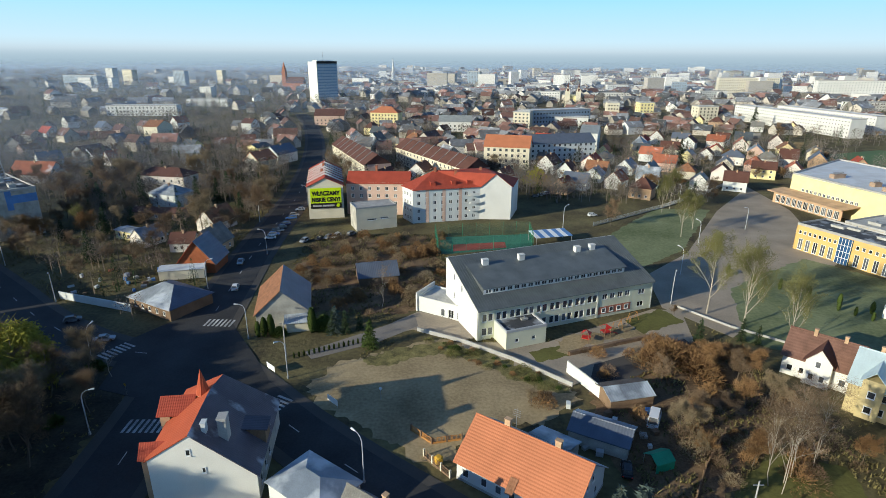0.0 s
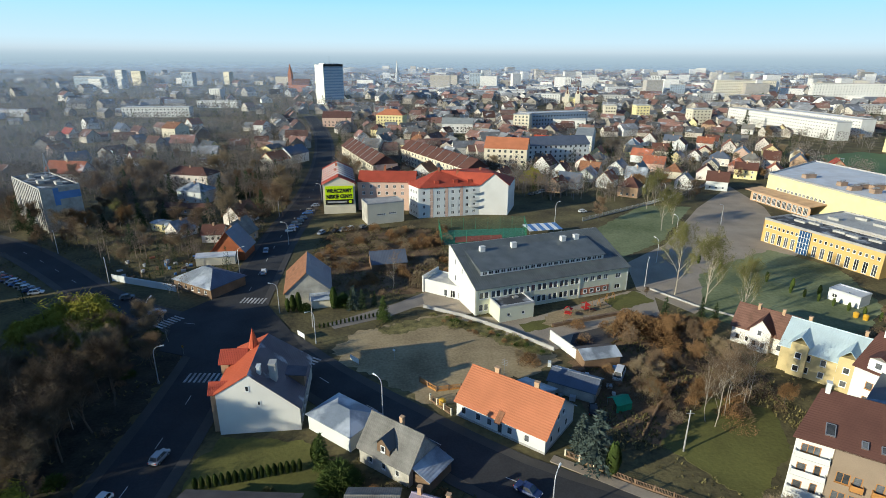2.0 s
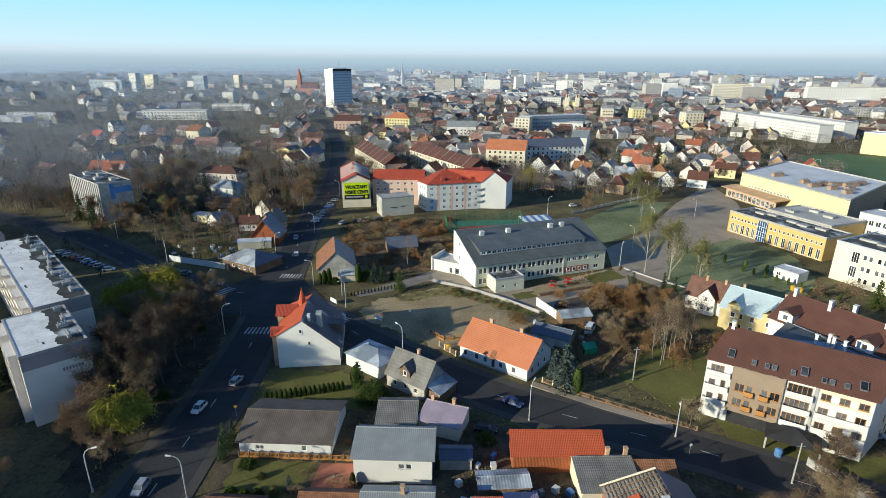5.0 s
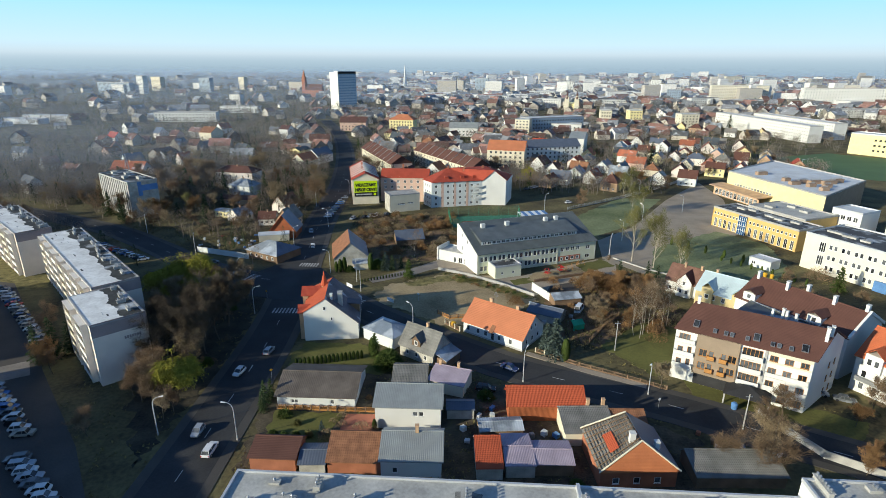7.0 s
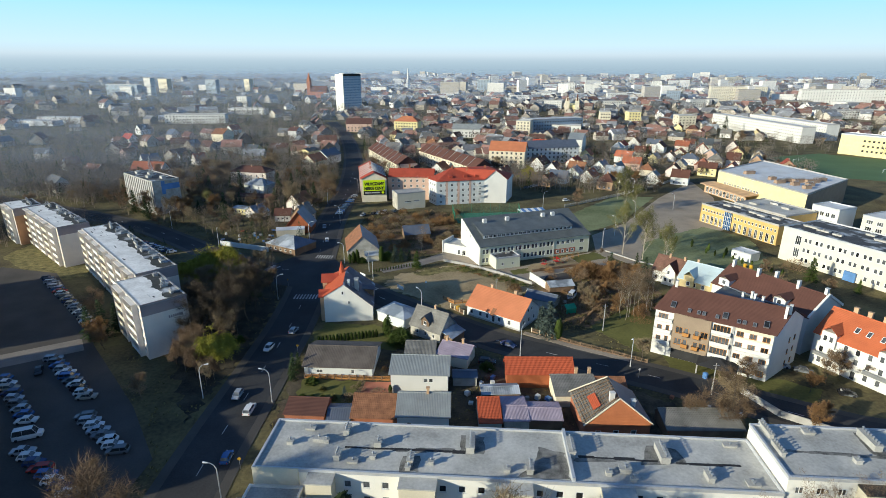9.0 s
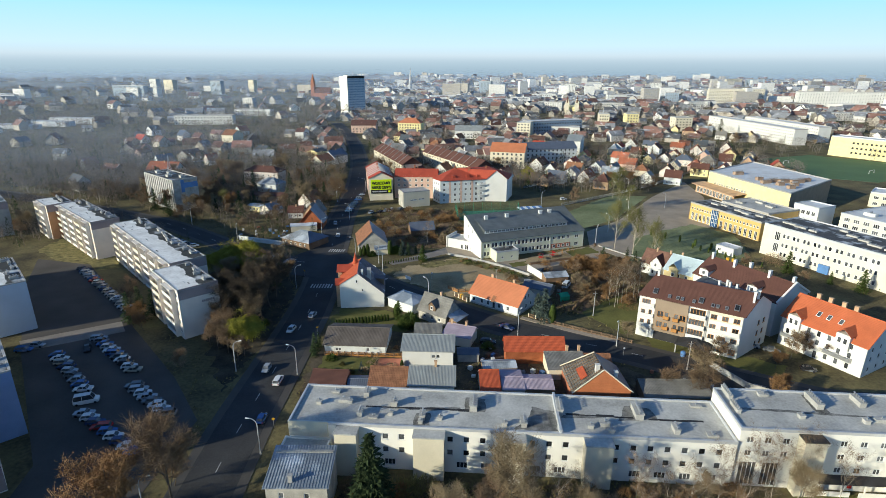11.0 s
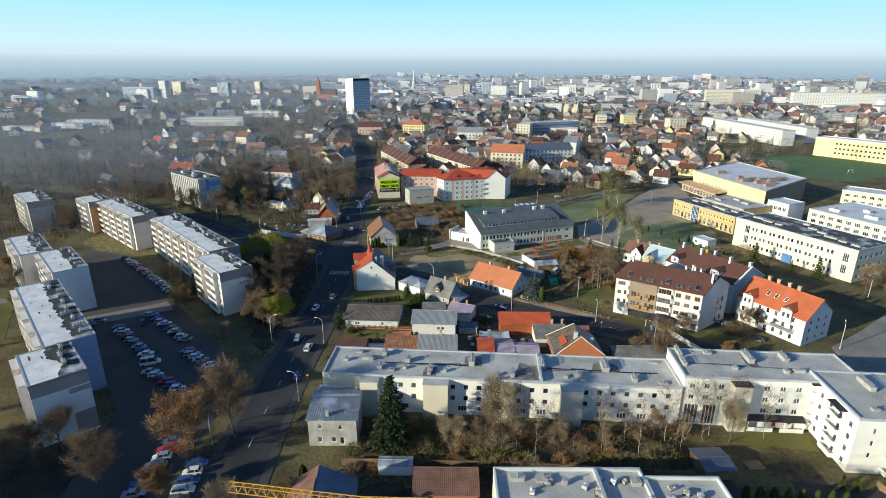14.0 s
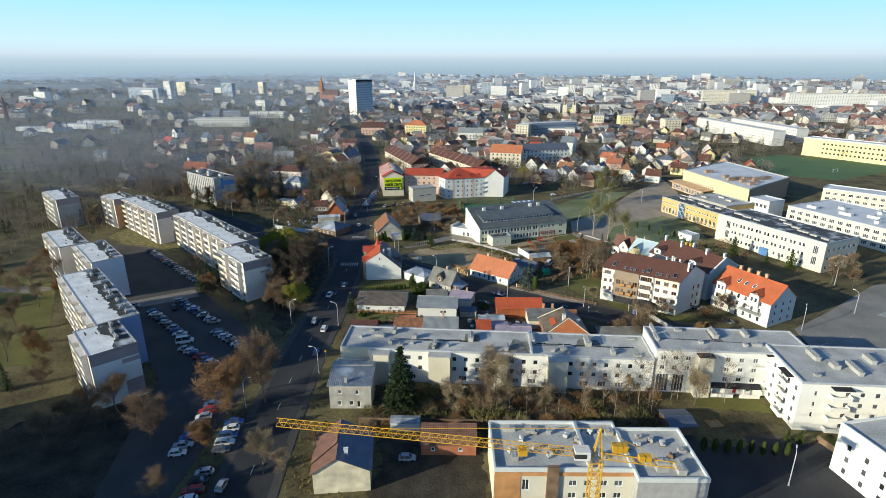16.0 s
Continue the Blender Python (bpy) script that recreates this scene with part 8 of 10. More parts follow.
# ---- trees ----
def limb_mesh(h, spread, rng, limbs=9, sides=5, low=0.3, droop=0.0, lean=0.04, stout=1.0):
    """Trunk and limbs of a leafless tree; returns the mesh lists and the ends to hang twigs on."""
    vs, fs, ends = [], [], []

    def seg(a, b, r0, r1, n):
        w = (b - a).normalized()
        s = w.cross(V(0.3, 0.2, 1) if abs(w.z) < 0.9 else V(1, 0, 0)).normalized()
        q = w.cross(s)
        k = len(vs)
        for c, r in ((a, r0), (b, r1)):
            for i in range(n):
                t = 2 * math.pi * i / n
                vs.append(tuple(c + (s * math.cos(t) + q * math.sin(t)) * r))
        for i in range(n):
            j = (i + 1) % n
            fs.append((k + i, k + j, k + n + j, k + n + i))

    def grow(p, way, length, r, depth):
        steps = 3 if depth < 2 else 2
        for i in range(steps):
            way = (way + V(rng.uniform(-1, 1), rng.uniform(-1, 1), rng.uniform(-0.4, 0.7) - droop * depth) * 0.22).normalized()
            q = p + way * length / steps
            r1 = r * (0.78 if depth else 0.82)
            seg(p, q, r, r1, 4 if depth == 1 else 3)
            p, r = q, r1
            if depth:
                ends.append((p, way, depth))
            if depth < 3:
                for _ in range(1 + (rng.random() < (0.5 if depth == 1 else 0.0))):
                    side = V(rng.uniform(-1, 1), rng.uniform(-1, 1), rng.uniform(-0.1, 0.5))
                    grow(p, (way * 0.55 + side * spread).normalized(), length * rng.uniform(0.4, 0.62), r * 0.6, depth + 1)
        ends.append((p, way, depth + 1))

    trunk = h * low
    p = V(0, 0, -0.1)
    top = V(rng.uniform(-lean, lean) * h, rng.uniform(-lean, lean) * h, trunk)
    r = (h * 0.0105 + 0.035) * stout
    seg(p, top, r, r * 0.8, 7)
    main = V(top.x, top.y, h * 0.92)
    seg(top, top.lerp(main, 0.5), r * 0.8, r * 0.45, 6)
    seg(top.lerp(main, 0.5), main, r * 0.45, r * 0.12, 5)
    ends.append((main, V(0, 0, 1), 2))
    for i in range(limbs):
        t = rng.uniform(0.0, 0.8)
        a = 2 * math.pi * (i + rng.random() * 0.6) / limbs
        base = top.lerp(main, t)
        grow(base, V(math.cos(a) * spread, math.sin(a) * spread, rng.uniform(0.5, 1.0)).normalized(), h * (0.36 - 0.2 * t) * rng.uniform(0.8, 1.15), r * (0.5 - 0.3 * t), 1)
    return vs, fs, ends


def twig_mesh(ends, rng, per_end, length, width, droop=0.0, leaf=0.0):
    vs, fs = [], []
    for p, way, depth in ends:
        for _ in range(per_end if depth > 1 else per_end // 2):
            d = (way * 0.6 + V(rng.uniform(-1, 1), rng.uniform(-1, 1), rng.uniform(-0.6, 1.0) - droop)).normalized()
            o = p + V(rng.uniform(-1, 1), rng.uniform(-1, 1), rng.uniform(-1, 1)) * length * 0.35
            l = length * rng.uniform(0.5, 1.2)
            s = d.cross(V(rng.uniform(-1, 1), rng.uniform(-1, 1), rng.uniform(-1, 1))).normalized() * width
            k = len(vs)
            vs.extend((tuple(o - s), tuple(o + s), tuple(o + d * l)))
            fs.append((k, k + 1, k + 2))
            if leaf:
                e = o + d * l * rng.uniform(0.4, 1.0)
                k = len(vs)
                a = V(rng.uniform(-1, 1), rng.uniform(-1, 1), rng.uniform(-1, 1)).normalized() * leaf
                b = a.cross(V(rng.uniform(-1, 1), rng.uniform(-1, 1), 1)).normalized() * leaf * 0.6
                vs.extend((tuple(e - a), tuple(e + b), tuple(e + a), tuple(e - b)))
                fs.append((k, k + 1, k + 2, k + 3))
    return vs, fs


def raw_mesh(name, vs, fs, mat):
    me = bpy.data.meshes.new(name)
    me.from_pydata(vs, [], fs)
    me.materials.append(mat)
    return me


def bare_tree_kind(seed, h, spread, bark_mat, twig_mat, limbs=9, per_end=8, length=1.1, width=0.035, low=0.3, droop=0.0, leaf=0.0, stout=1.0):
    r = random.Random(seed)
    vs, fs, ends = limb_mesh(h, spread, r, limbs, 5, low, droop, 0.04, stout)
    tv, tf = twig_mesh(ends, r, per_end, length, width, droop, leaf)
    return raw_mesh("trunk", vs, fs, bark_mat), raw_mesh("crown", tv, tf, twig_mat), h


def conifer_kind(seed, h, rad, mat, tiers=16, per=13):
    r = random.Random(seed)
    vs, fs = [], []
    for i in range(tiers):
        t = i / tiers
        z = h * (0.05 + 0.95 * t)
        rr = rad * (1 - t) ** 0.85 + 0.1
        for k in range(max(5, int(per * (1 - 0.5 * t)))):
            a, l = r.uniform(0, 2 * math.pi), rr * r.uniform(0.55, 1.15)
            d, z1 = V(math.cos(a), math.sin(a), 0), z + r.uniform(-0.25, 0.25) * h / tiers * 2
            q = max(3, int(l * 4.2))
            for j in range(q):
                u = (j + r.random()) / q
                o = d * l * u + V(0, 0, z1 - l * 0.34 * u * u + 0.1 * l)
                w = (d + V(r.uniform(-0.9, 0.9), r.uniform(-0.9, 0.9), r.uniform(-0.5, 0.25))).normalized() * r.uniform(0.35, 0.7) * (0.5 + 0.05 * h)
                e = w.cross(V(r.uniform(-1, 1), r.uniform(-1, 1), 1)).normalized() * w.length * 0.3
                n = len(vs)
                vs.extend((tuple(o - e), tuple(o + e), tuple(o + w)))
                fs.append((n, n + 1, n + 2))
    bm = bmesh.new()
    tube(bm, (0, 0, -0.1), (0, 0, h * 0.96), h * 0.016 + 0.05, 0.03, 6)
    return mesh_of("trunk", bm, bark), raw_mesh("crown", vs, fs, mat), h


def bush_kind(seed, h, rad, mat, n=620, leaf=0.0):
    """A dome of fine twigs, thicker towards its skin, on a few stems."""
    r = random.Random(seed)
    vs, fs = [], []
    for i in range(n):
        a, t, z = r.uniform(0, 2 * math.pi), r.random() ** 0.45, r.random()
        stem = i % 16 == 0
        o = V(math.cos(a) * rad * t * (1 - 0.45 * z), math.sin(a) * rad * t * (1 - 0.45 * z), h * z * 0.85 * (1 - 0.35 * t * t))
        d = V(o.x * 0.5 + r.uniform(-0.6, 0.6), o.y * 0.5 + r.uniform(-0.6, 0.6), r.uniform(0.0, 1.0)).normalized() * r.uniform(0.3, 0.75)
        if stem:
            d, o = o + d, V(o.x * 0.1, o.y * 0.1, 0)
        s = d.cross(V(r.uniform(-1, 1), r.uniform(-1, 1), r.uniform(-1, 1))).normalized() * (0.022 + leaf)
        q = len(vs)
        vs.extend((tuple(o - s), tuple(o + s), tuple(o + d)))
        fs.append((q, q + 1, q + 2))
    return None, raw_mesh("shrub", vs, fs, mat), h


def thuja_kind(seed, h, rad, mat):
    r = random.Random(seed)
    vs, fs = [], []
    for _ in range(330):
        t = r.random() ** 0.8
        a = r.uniform(0, 2 * math.pi)
        rr = rad * math.sin(math.pi * min(1, 0.12 + 0.88 * (1 - t))) ** 0.6 * (1 - t * 0.5)
        o = V(math.cos(a) * rr * 0.8, math.sin(a) * rr * 0.8, h * t * 0.93)
        e = V(math.cos(a) * rr * 1.15, math.sin(a) * rr * 1.15, h * t * 0.93 + 0.14 * h * r.uniform(0.5, 1.2))
        s = V(-math.sin(a), math.cos(a), 0) * 0.16 * h ** 0.5
        q = len(vs)
        vs.extend((tuple(o - s), tuple(o + s), tuple(e)))
        fs.append((q, q + 1, q + 2))
    bm = bmesh.new()
    tube(bm, (0, 0, -0.05), (0, 0, h * 0.5), 0.06, 0.03, 5)
    return mesh_of("trunk", bm, bark), raw_mesh("crown", vs, fs, mat), h


KINDS = {
    "brown": [bare_tree_kind(s, 10.0, sp, bark, twigs_brown, 8, 11, 1.3, 0.022, 0.2) for s, sp in ((1, 0.75), (2, 0.9), (3, 0.65))],
    "grey": [bare_tree_kind(s, 10.0, 0.7, bark, twigs_grey, 8, 11, 1.3, 0.022, 0.2) for s in (4, 5)],
    "dark": [bare_tree_kind(s, 14.0, 0.5, bark, twigs_dark, 9, 12, 1.3, 0.024, 0.2) for s in (31, 32, 33)],
    "rust": [bare_tree_kind(s, 8.0, 0.8, bark, twigs_rust, 9, 14, 0.9, 0.022, 0.16, 0.0, 0.075) for s in (6, 7)],
    "birch": [bare_tree_kind(s, 14.0, 0.26, bark_birch, twigs_brown, 9, 4, 1.0, 0.016, 0.16, 0.25, 0.0, 0.42) for s in (8, 9)],
    "poplar": [bare_tree_kind(s, 15.0, 0.34, bark_birch, leaf_olive, 12, 5, 1.2, 0.03, 0.12, 0.0, 0.1, 0.75) for s in (10, 11)],
    "willow": [bare_tree_kind(s, 8.5, 0.8, bark, leaf_willow, 9, 17, 1.7, 0.05, 0.22, 0.9, 0.19) for s in (12, 13)],
    "spruce": [conifer_kind(14, 12.0, 3.0, needle, 24, 15), conifer_kind(15, 10.0, 2.2, needle, 22, 13)],
    "wide_spruce": [conifer_kind(25, 14.0, 4.0, needle, 34, 24)],
    "blue_spruce": [conifer_kind(16, 8.0, 2.4, needle_blue, 22, 16)],
    "bush": [bush_kind(17, 2.6, 1.9, twigs_brown), bush_kind(18, 2.2, 2.0, twigs_grey)],
    "rust_bush": [bush_kind(19, 2.8, 2.0, twigs_rust, 720, 0.02), bush_kind(20, 2.2, 1.8, twigs_rust, 660, 0.02)],
    "green_bush": [bush_kind(21, 1.8, 1.5, thuja, 640, 0.05)],
    "round_bush": [bush_kind(26, 3.6, 2.0, leaf_olive, 2600, 0.03), bush_kind(27, 3.2, 2.1, thuja, 2600, 0.03)],
    "tuft_bush": [bush_kind(24, 1.2, 2.0, leaf_olive, 300, 0.02)],
    "gold_conifer": [conifer_kind(28, 9.0, 2.6, thuja, 24, 18)],
    "thuja": [thuja_kind(22, 2.4, 0.55, thuja), thuja_kind(23, 3.4, 0.8, thuja)],
}
TREE_WORDS = {"dark": ("dark_tree", "tall leafless tree with dark twigs"), "brown": ("bare_tree", "leafless brown deciduous tree"), "grey": ("bare_tree", "leafless grey-brown tree"), "rust": ("rusty_tree", "tree with dry rust-coloured leaves"), "birch": ("birch", "tall bare birch with a pale trunk"),
              "poplar": ("poplar", "tall poplar with thin yellow-green crown"), "willow": ("willow", "willow with drooping yellow-green leaves"), "spruce": ("spruce", "dark green spruce"), "wide_spruce": ("spruce", "broad dark green spruce"), "blue_spruce": ("blue_spruce", "blue-grey spruce in a garden"),
              "bush": ("bare_bush", "leafless brown shrub"), "rust_bush": ("dry_bush", "dry rust-brown shrub"), "green_bush": ("green_bush", "evergreen shrub"), "round_bush": ("round_bush", "dense evergreen garden shrub"), "tuft_bush": ("grass_tussock", "withered olive grass tussock"), "gold_conifer": ("conifer", "yellowish green conifer"), "thuja": ("thuja", "columnar green thuja")}
trees = random.Random(5)


def plant(kind, x, y, h, where="on rough ground"):
    k = trees.randrange(len(KINDS[kind]))
    s = h / KINDS[kind][k][2]
    m = pose(x, y, -0.1 if "bush" in kind else 0, 0, 0, trees.uniform(0, 360)) @ Matrix.Diagonal((s * trees.uniform(0.9, 1.15), s * trees.uniform(0.9, 1.15), s, 1))
    name, words = TREE_WORDS[kind]
    ob = new(name, KINDS[kind][k][1] if "bush" in kind else None)
    ob.matrix_basis = m
    tagged(ob, label=words + " " + where, category="shrub" if "bush" in kind else "tree", group=name.replace("_", " ") + "s of the quarter")
    if "bush" not in kind:
        for part_name, me in zip(("trunk", "crown"), KINDS[kind][k][:2]):
            shared(part_name, me, ob, Matrix())


# single trees that stand out
for kind, x, y, h in (("poplar", 69.8, 124.6, 19.5), ("poplar", 75.7, 118.4, 20), ("poplar", 80.7, 108.8, 17), ("poplar", 101.7, 225.8, 17), ("poplar", 96, 220, 15), ("poplar", 89.8, 186.7, 16), ("brown", 68.7, 200.6, 10), ("willow", 51.3, 267, 11),
                      ("poplar", 98, 196, 13), ("birch", 51.6, 66.3, 15), ("birch", 52.6, 64.6, 14), ("birch", 60.7, 69.8, 13), ("birch", -11.5, 128.5, 11), ("birch", 56, 68, 14), ("birch", 54.2, 66.8, 15.5), ("birch", 58.4, 70.6, 14.5), ("birch", 62.6, 72.0, 15)):
    plant(kind, x, y, h, "beside the yard" if y > 100 else "in the overgrown garden")
for kind, x, y, h in (("gold_conifer", -12.2, 108.0, 7.0), ("spruce", -21.4, 114.5, 5.5), ("spruce", -18.5, 114.5, 6.0), ("spruce", -15.5, 116.5, 4.5), ("spruce", 60.5, 108.9, 6.5), ("spruce", 70.7, 110.1, 6.0), ("spruce", 73.5, 108.5, 5.0), ("thuja", -36.6, 113.0, 4.6), ("thuja", -35.2, 113.4, 5.2), ("round_bush", -33.4, 113.6, 2.6), ("thuja", -38.0, 112.8, 3.8), ("thuja", -26.2, 115.0, 6.0), ("blue_spruce", -20.8, 114.6, 7.0), ("round_bush", -24.0, 117.0, 4.0),
                      ("blue_spruce", 27.8, 54.6, 11), ("thuja", 30.0, 52.5, 6.0), ("blue_spruce", 26.2, 58.0, 8), ("wide_spruce", -15.0, -25.0, 18.5), ("spruce", -150, 178, 11), ("spruce", -146, 174, 9), ("spruce", -88, 60, 8), ("spruce", -92, 64, 7), ("spruce", -86, 57, 7), ("spruce", -90.5, 59, 6),
                      ("spruce", 150, 330, 16), ("spruce", 300, 520, 20), ("thuja", -31.5, -36.5, 4.6), ("thuja", -18.0, 54.6, 5.0), ("gold_conifer", -17.4, 54.6, 6.4), ("round_bush", -13.6, 50.0, 5.2), ("round_bush", -24.0, 47.2, 2.6), ("round_bush", -34.0, 23.4, 1.6), ("round_bush", -31.6, 22.8, 1.8), ("round_bush", -29.2, 23.0, 1.6), ("round_bush", -26.8, 23.2, 1.9), ("blue_spruce", -24.4, 24.2, 3.0), ("round_bush", -30.0, 27.0, 1.5), ("spruce", -38.4, 31.4, 5.0), ("spruce", -38.8, 34.0, 6.0), ("spruce", -38.2, 36.4, 5.0), ("thuja", -14.0, 25.2, 2.6), ("willow", -60.0, 38.6, 10.5), ("spruce", -99.5, 50.8, 10.5), ("spruce", -96.8, 53.0, 11.5), ("spruce", -94.5, 55.5, 9.5), ("rust", -94.5, 47.5, 8.0), ("brown", -92.5, 45.5, 7.0), ("brown", -66.0, 35.0, 8.5), ("brown", -62.5, 33.0, 7.5),
                      ("willow", -86.0, 91.5, 12.5), ("willow", -82.5, 93.5, 13.5), ("willow", -78.5, 94.5, 14.0), ("willow", -75.0, 91.0, 13.5), ("birch", -72.0, 82.0, 13), ("birch", -80.0, 72.0, 12), ("birch", -64.0, 64.0, 13.5), ("birch", -69.0, 70.0, 12.5), ("dark", -60.5, 48.0, 15.0), ("dark", -63.5, 51.5, 15.5), ("dark", -60.5, 55.5, 15.5), ("dark", -64.5, 59.5, 15.0), ("dark", -60.0, 63.0, 15.0), ("dark", -65.5, 67.5, 14.5), ("dark", -60.5, 71.0, 14.0), ("dark", -68.5, 47.5, 14.5), ("dark", -70.0, 55.0, 14.5), ("grey", -67.0, 97.5, 9.5), ("grey", -64.5, 93.0, 7.5), ("brown", 70.9, 30.1, 7.5), ("brown", 66.5, 28.5, 5.5), ("brown", 95.0, 33.2, 7.0), ("brown", 99.5, 30.5, 6.0), ("brown", 90.5, 31.5, 8.0), ("rust", 84.0, 27.0, 5.5), ("grey", 152, 64, 11), ("green_bush", 154, 82, 5.0), ("brown", 166, 75, 9)):
    plant(kind, x, y, h, "near the houses")
for kind, x, y, h in (("rust", -58.6, -40.6, 6.5), ("grey", -38.2, -50.1, 7.5), ("brown", -73.1, -37.8, 9.0), ("brown", -113.2, -17.4, 10), ("brown", -61.9, -8.0, 8.5), ("brown", -53.5, -17.0, 8.5), ("rust", -148, 42, 8), ("willow", -178, 34, 9),
                      ("brown", -96, -32, 8), ("brown", -86, -34, 7), ("rust", 75.5, 12.5, 6), ("brown", 57.0, 12.5, 13), ("grey", 58.5, 14.5, 11), ("grey", 8.3, -26.5, 17), ("brown", 5.5, -27.0, 12), ("birch", 12.0, -26.6, 15), ("birch", 16.5, -26.5, 13.5), ("birch", 38.5, -27.0, 14), ("brown", 52.5, 16.5, 7.5), ("rust", 80, 16, 5), ("grey", 49, 40.5, 6.5), ("brown", 106, 70, 8), ("gold_conifer", 127.7, 96.7, 9), ("gold_conifer", 143.3, 78.8, 8.5), ("gold_conifer", 137.0, 86.0, 5), ("gold_conifer", 76.5, -35.5, 3.2), ("gold_conifer", 79.0, -36.0, 3.4), ("brown", 150, 62, 9), ("brown", 156, 58, 8), ("grey", 160, 66, 8),
                      ("birch", 52, -19.5, 14.5), ("birch", 57, -19.5, 14), ("birch", 62.5, -18.6, 14), ("birch", 69, -20.5, 13), ("birch", 46, -22, 14), ("birch", 31, -23, 13), ("grey", 19.5, 86.1, 3.6), ("rust_bush", 22, 87, 3), ("brown", 61, 123, 3)):
    plant(kind, x, y, h, "by the street")


def scatter(kinds, count, box_, hs, r=1.5, where="on rough ground", areas=True):
    x0, x1, y0, y1 = box_
    made = tries = 0
    while made < count and tries < count * 30:
        tries += 1
        x, y = trees.uniform(x0, x1), trees.uniform(y0, y1)
        if clear(x, y, r, areas):
            plant(trees.choice(kinds), x, y, trees.uniform(*hs), where)
            made += 1


scatter(("grey", "brown", "rust"), 22, (40, 70, 70, 100), (4, 7.5), 1.5, "in the overgrown garden", False)
scatter(("rust_bush", "bush", "bush"), 56, (34, 70, 66, 106), (1.6, 3.6), 1.0, "in the overgrown garden", False)
scatter(("rust_bush",), 12, (46, 56, 90, 108), (3.5, 6.0), 1.0, "beside the yard", False)
scatter(("grey", "birch", "birch"), 13, (-4, 62, -28, -21), (7.0, 10.5), 0.8, "before the white building", False)
scatter(("rust_bush", "bush", "bush", "bush", "bush", "rust_bush", "bush", "tuft_bush"), 110, (-24, 52, -34, -17), (1.4, 3.6), 0.8, "before the white building", False)
scatter(("bush", "rust_bush", "bush", "rust_bush", "grey"), 120, (-40, 5, 124, 188), (1.6, 3.6), 1.5, "on the overgrown plot", False)
scatter(("grey", "brown", "brown"), 12, (-72, -57, 22, 46), (5.0, 8.0), 2.0, "between block and street", False)
scatter(("grey", "brown", "grey", "birch"), 38, (-86, -58, 44, 102), (6.5, 10.5), 2.4, "between block and street", False)
scatter(("bush", "green_bush"), 20, (-86, -56, 36, 100), (1.5, 3.0), 1.0, "between block and street", False)
for kind, x, y, h in (("spruce", -142, 229, 16), ("spruce", -120, 226, 15), ("spruce", -137, 224, 12), ("spruce", -100, 232, 13), ("rust", -119, 184, 10), ("poplar", -123, 188, 11), ("rust", -131, 176, 11), ("spruce", -116, 190, 10), ("brown", -146, 244, 17), ("brown", -138, 250, 16), ("grey", -78, 183, 15), ("brown", -64, 205, 13), ("grey", -66, 218, 14), ("spruce", -92, 246, 12),
                      ("brown", -152, 190, 11), ("spruce", -160, 186, 12), ("brown", -112, 166, 8), ("grey", -120, 160, 9), ("brown", -126, 166, 10), ("grey", -104, 168, 7), ("brown", -135, 160, 9)):
    plant(kind, x, y, h, "among the gardens")
for kind, x, y, h in (("rust", -57.0, -29.0, 15.5), ("brown", -50.8, -22.4, 19), ("rust", -58.5, -40.5, 7.5), ("brown", -73.5, -35.8, 12), ("brown", -86.6, -27.2, 11), ("grey", -42.9, -48.5, 10), ("brown", -92, -30, 10), ("rust", -123.6, -2.8, 9), ("brown", -65.5, 37.7, 9.5), ("brown", -107.3, 65.1, 9), ("rust", -172.4, 70.4, 10), ("brown", -61.3, -56.5, 8), ("brown", -80, -31, 8), ("brown", -130, 3, 8), ("brown", -96, -40, 9)):
    plant(kind, x, y, h, "beside the car park")
scatter(("brown", "grey", "brown", "spruce"), 66, (-205, -66, 132, 262), (6.5, 12.0), 3.0, "among the gardens")
scatter(("brown", "grey", "brown", "spruce"), 22, (-200, -75, 250, 340), (8, 13), 3.0, "among the gardens")
scatter(("brown", "grey", "spruce", "rust"), 46, (60, 250, 232, 400), (5, 9), 2.0, "among the gardens")
scatter(("brown", "grey"), 24, (-50, 60, 225, 330), (6, 10), 2.5, "in the courtyard")
scatter(("brown", "grey"), 8, (250, 420, 300, 560), (7, 12), 3, "along the sports field")
scatter(("brown",), 14, (-72, -52, 140, 330), (7, 11), 2.0, "along the street")
scatter(("bush", "green_bush", "bush", "rust_bush"), 34, (-37, 46, 9, 50), (1.0, 2.4), 0.6, "in a back garden", False)
scatter(("brown", "grey", "spruce"), 44, (-260, -112, -90, 70), (7, 12), 2.0, "on the lawn", False)
scatter(("brown", "bush"), 14, (86, 130, 60, 110), (4, 7), 1.5, "beside the school")
scatter(("bush", "rust_bush"), 20, (-60, 0, -80, -34), (1.5, 3.0), 0.8, "beside the street")
for i in range(40):
    u, w = trees.random(), trees.uniform(-2.6, 1.6)
    plant(trees.choice(("tuft_bush", "tuft_bush", "green_bush", "rust_bush")), 0 + 27 * u + w * 0.5, 111.5 - 18 * u + w, trees.uniform(0.5, 1.4), "along the edge of the lot")
for i in range(17):
    plant("thuja", -35.8 + 15.2 * i / 16, 49.2 + 4.2 * i / 16, 2.3, "in a clipped row")
for i in range(16):
    plant("thuja", -27.7 + 14.6 * i / 15, 103.4 + 7.1 * i / 15, 1.3, "in a low hedge")
for i in range(9):
    plant("thuja", 104 + 2.1 * i, 126 - 3.0 * i, 2.4, "in a row on the lawn")
for i in range(7):
    plant("thuja", 88 + 4.6 * i, 150 - 5.2 * i, 3.2, "in a row on the lawn")
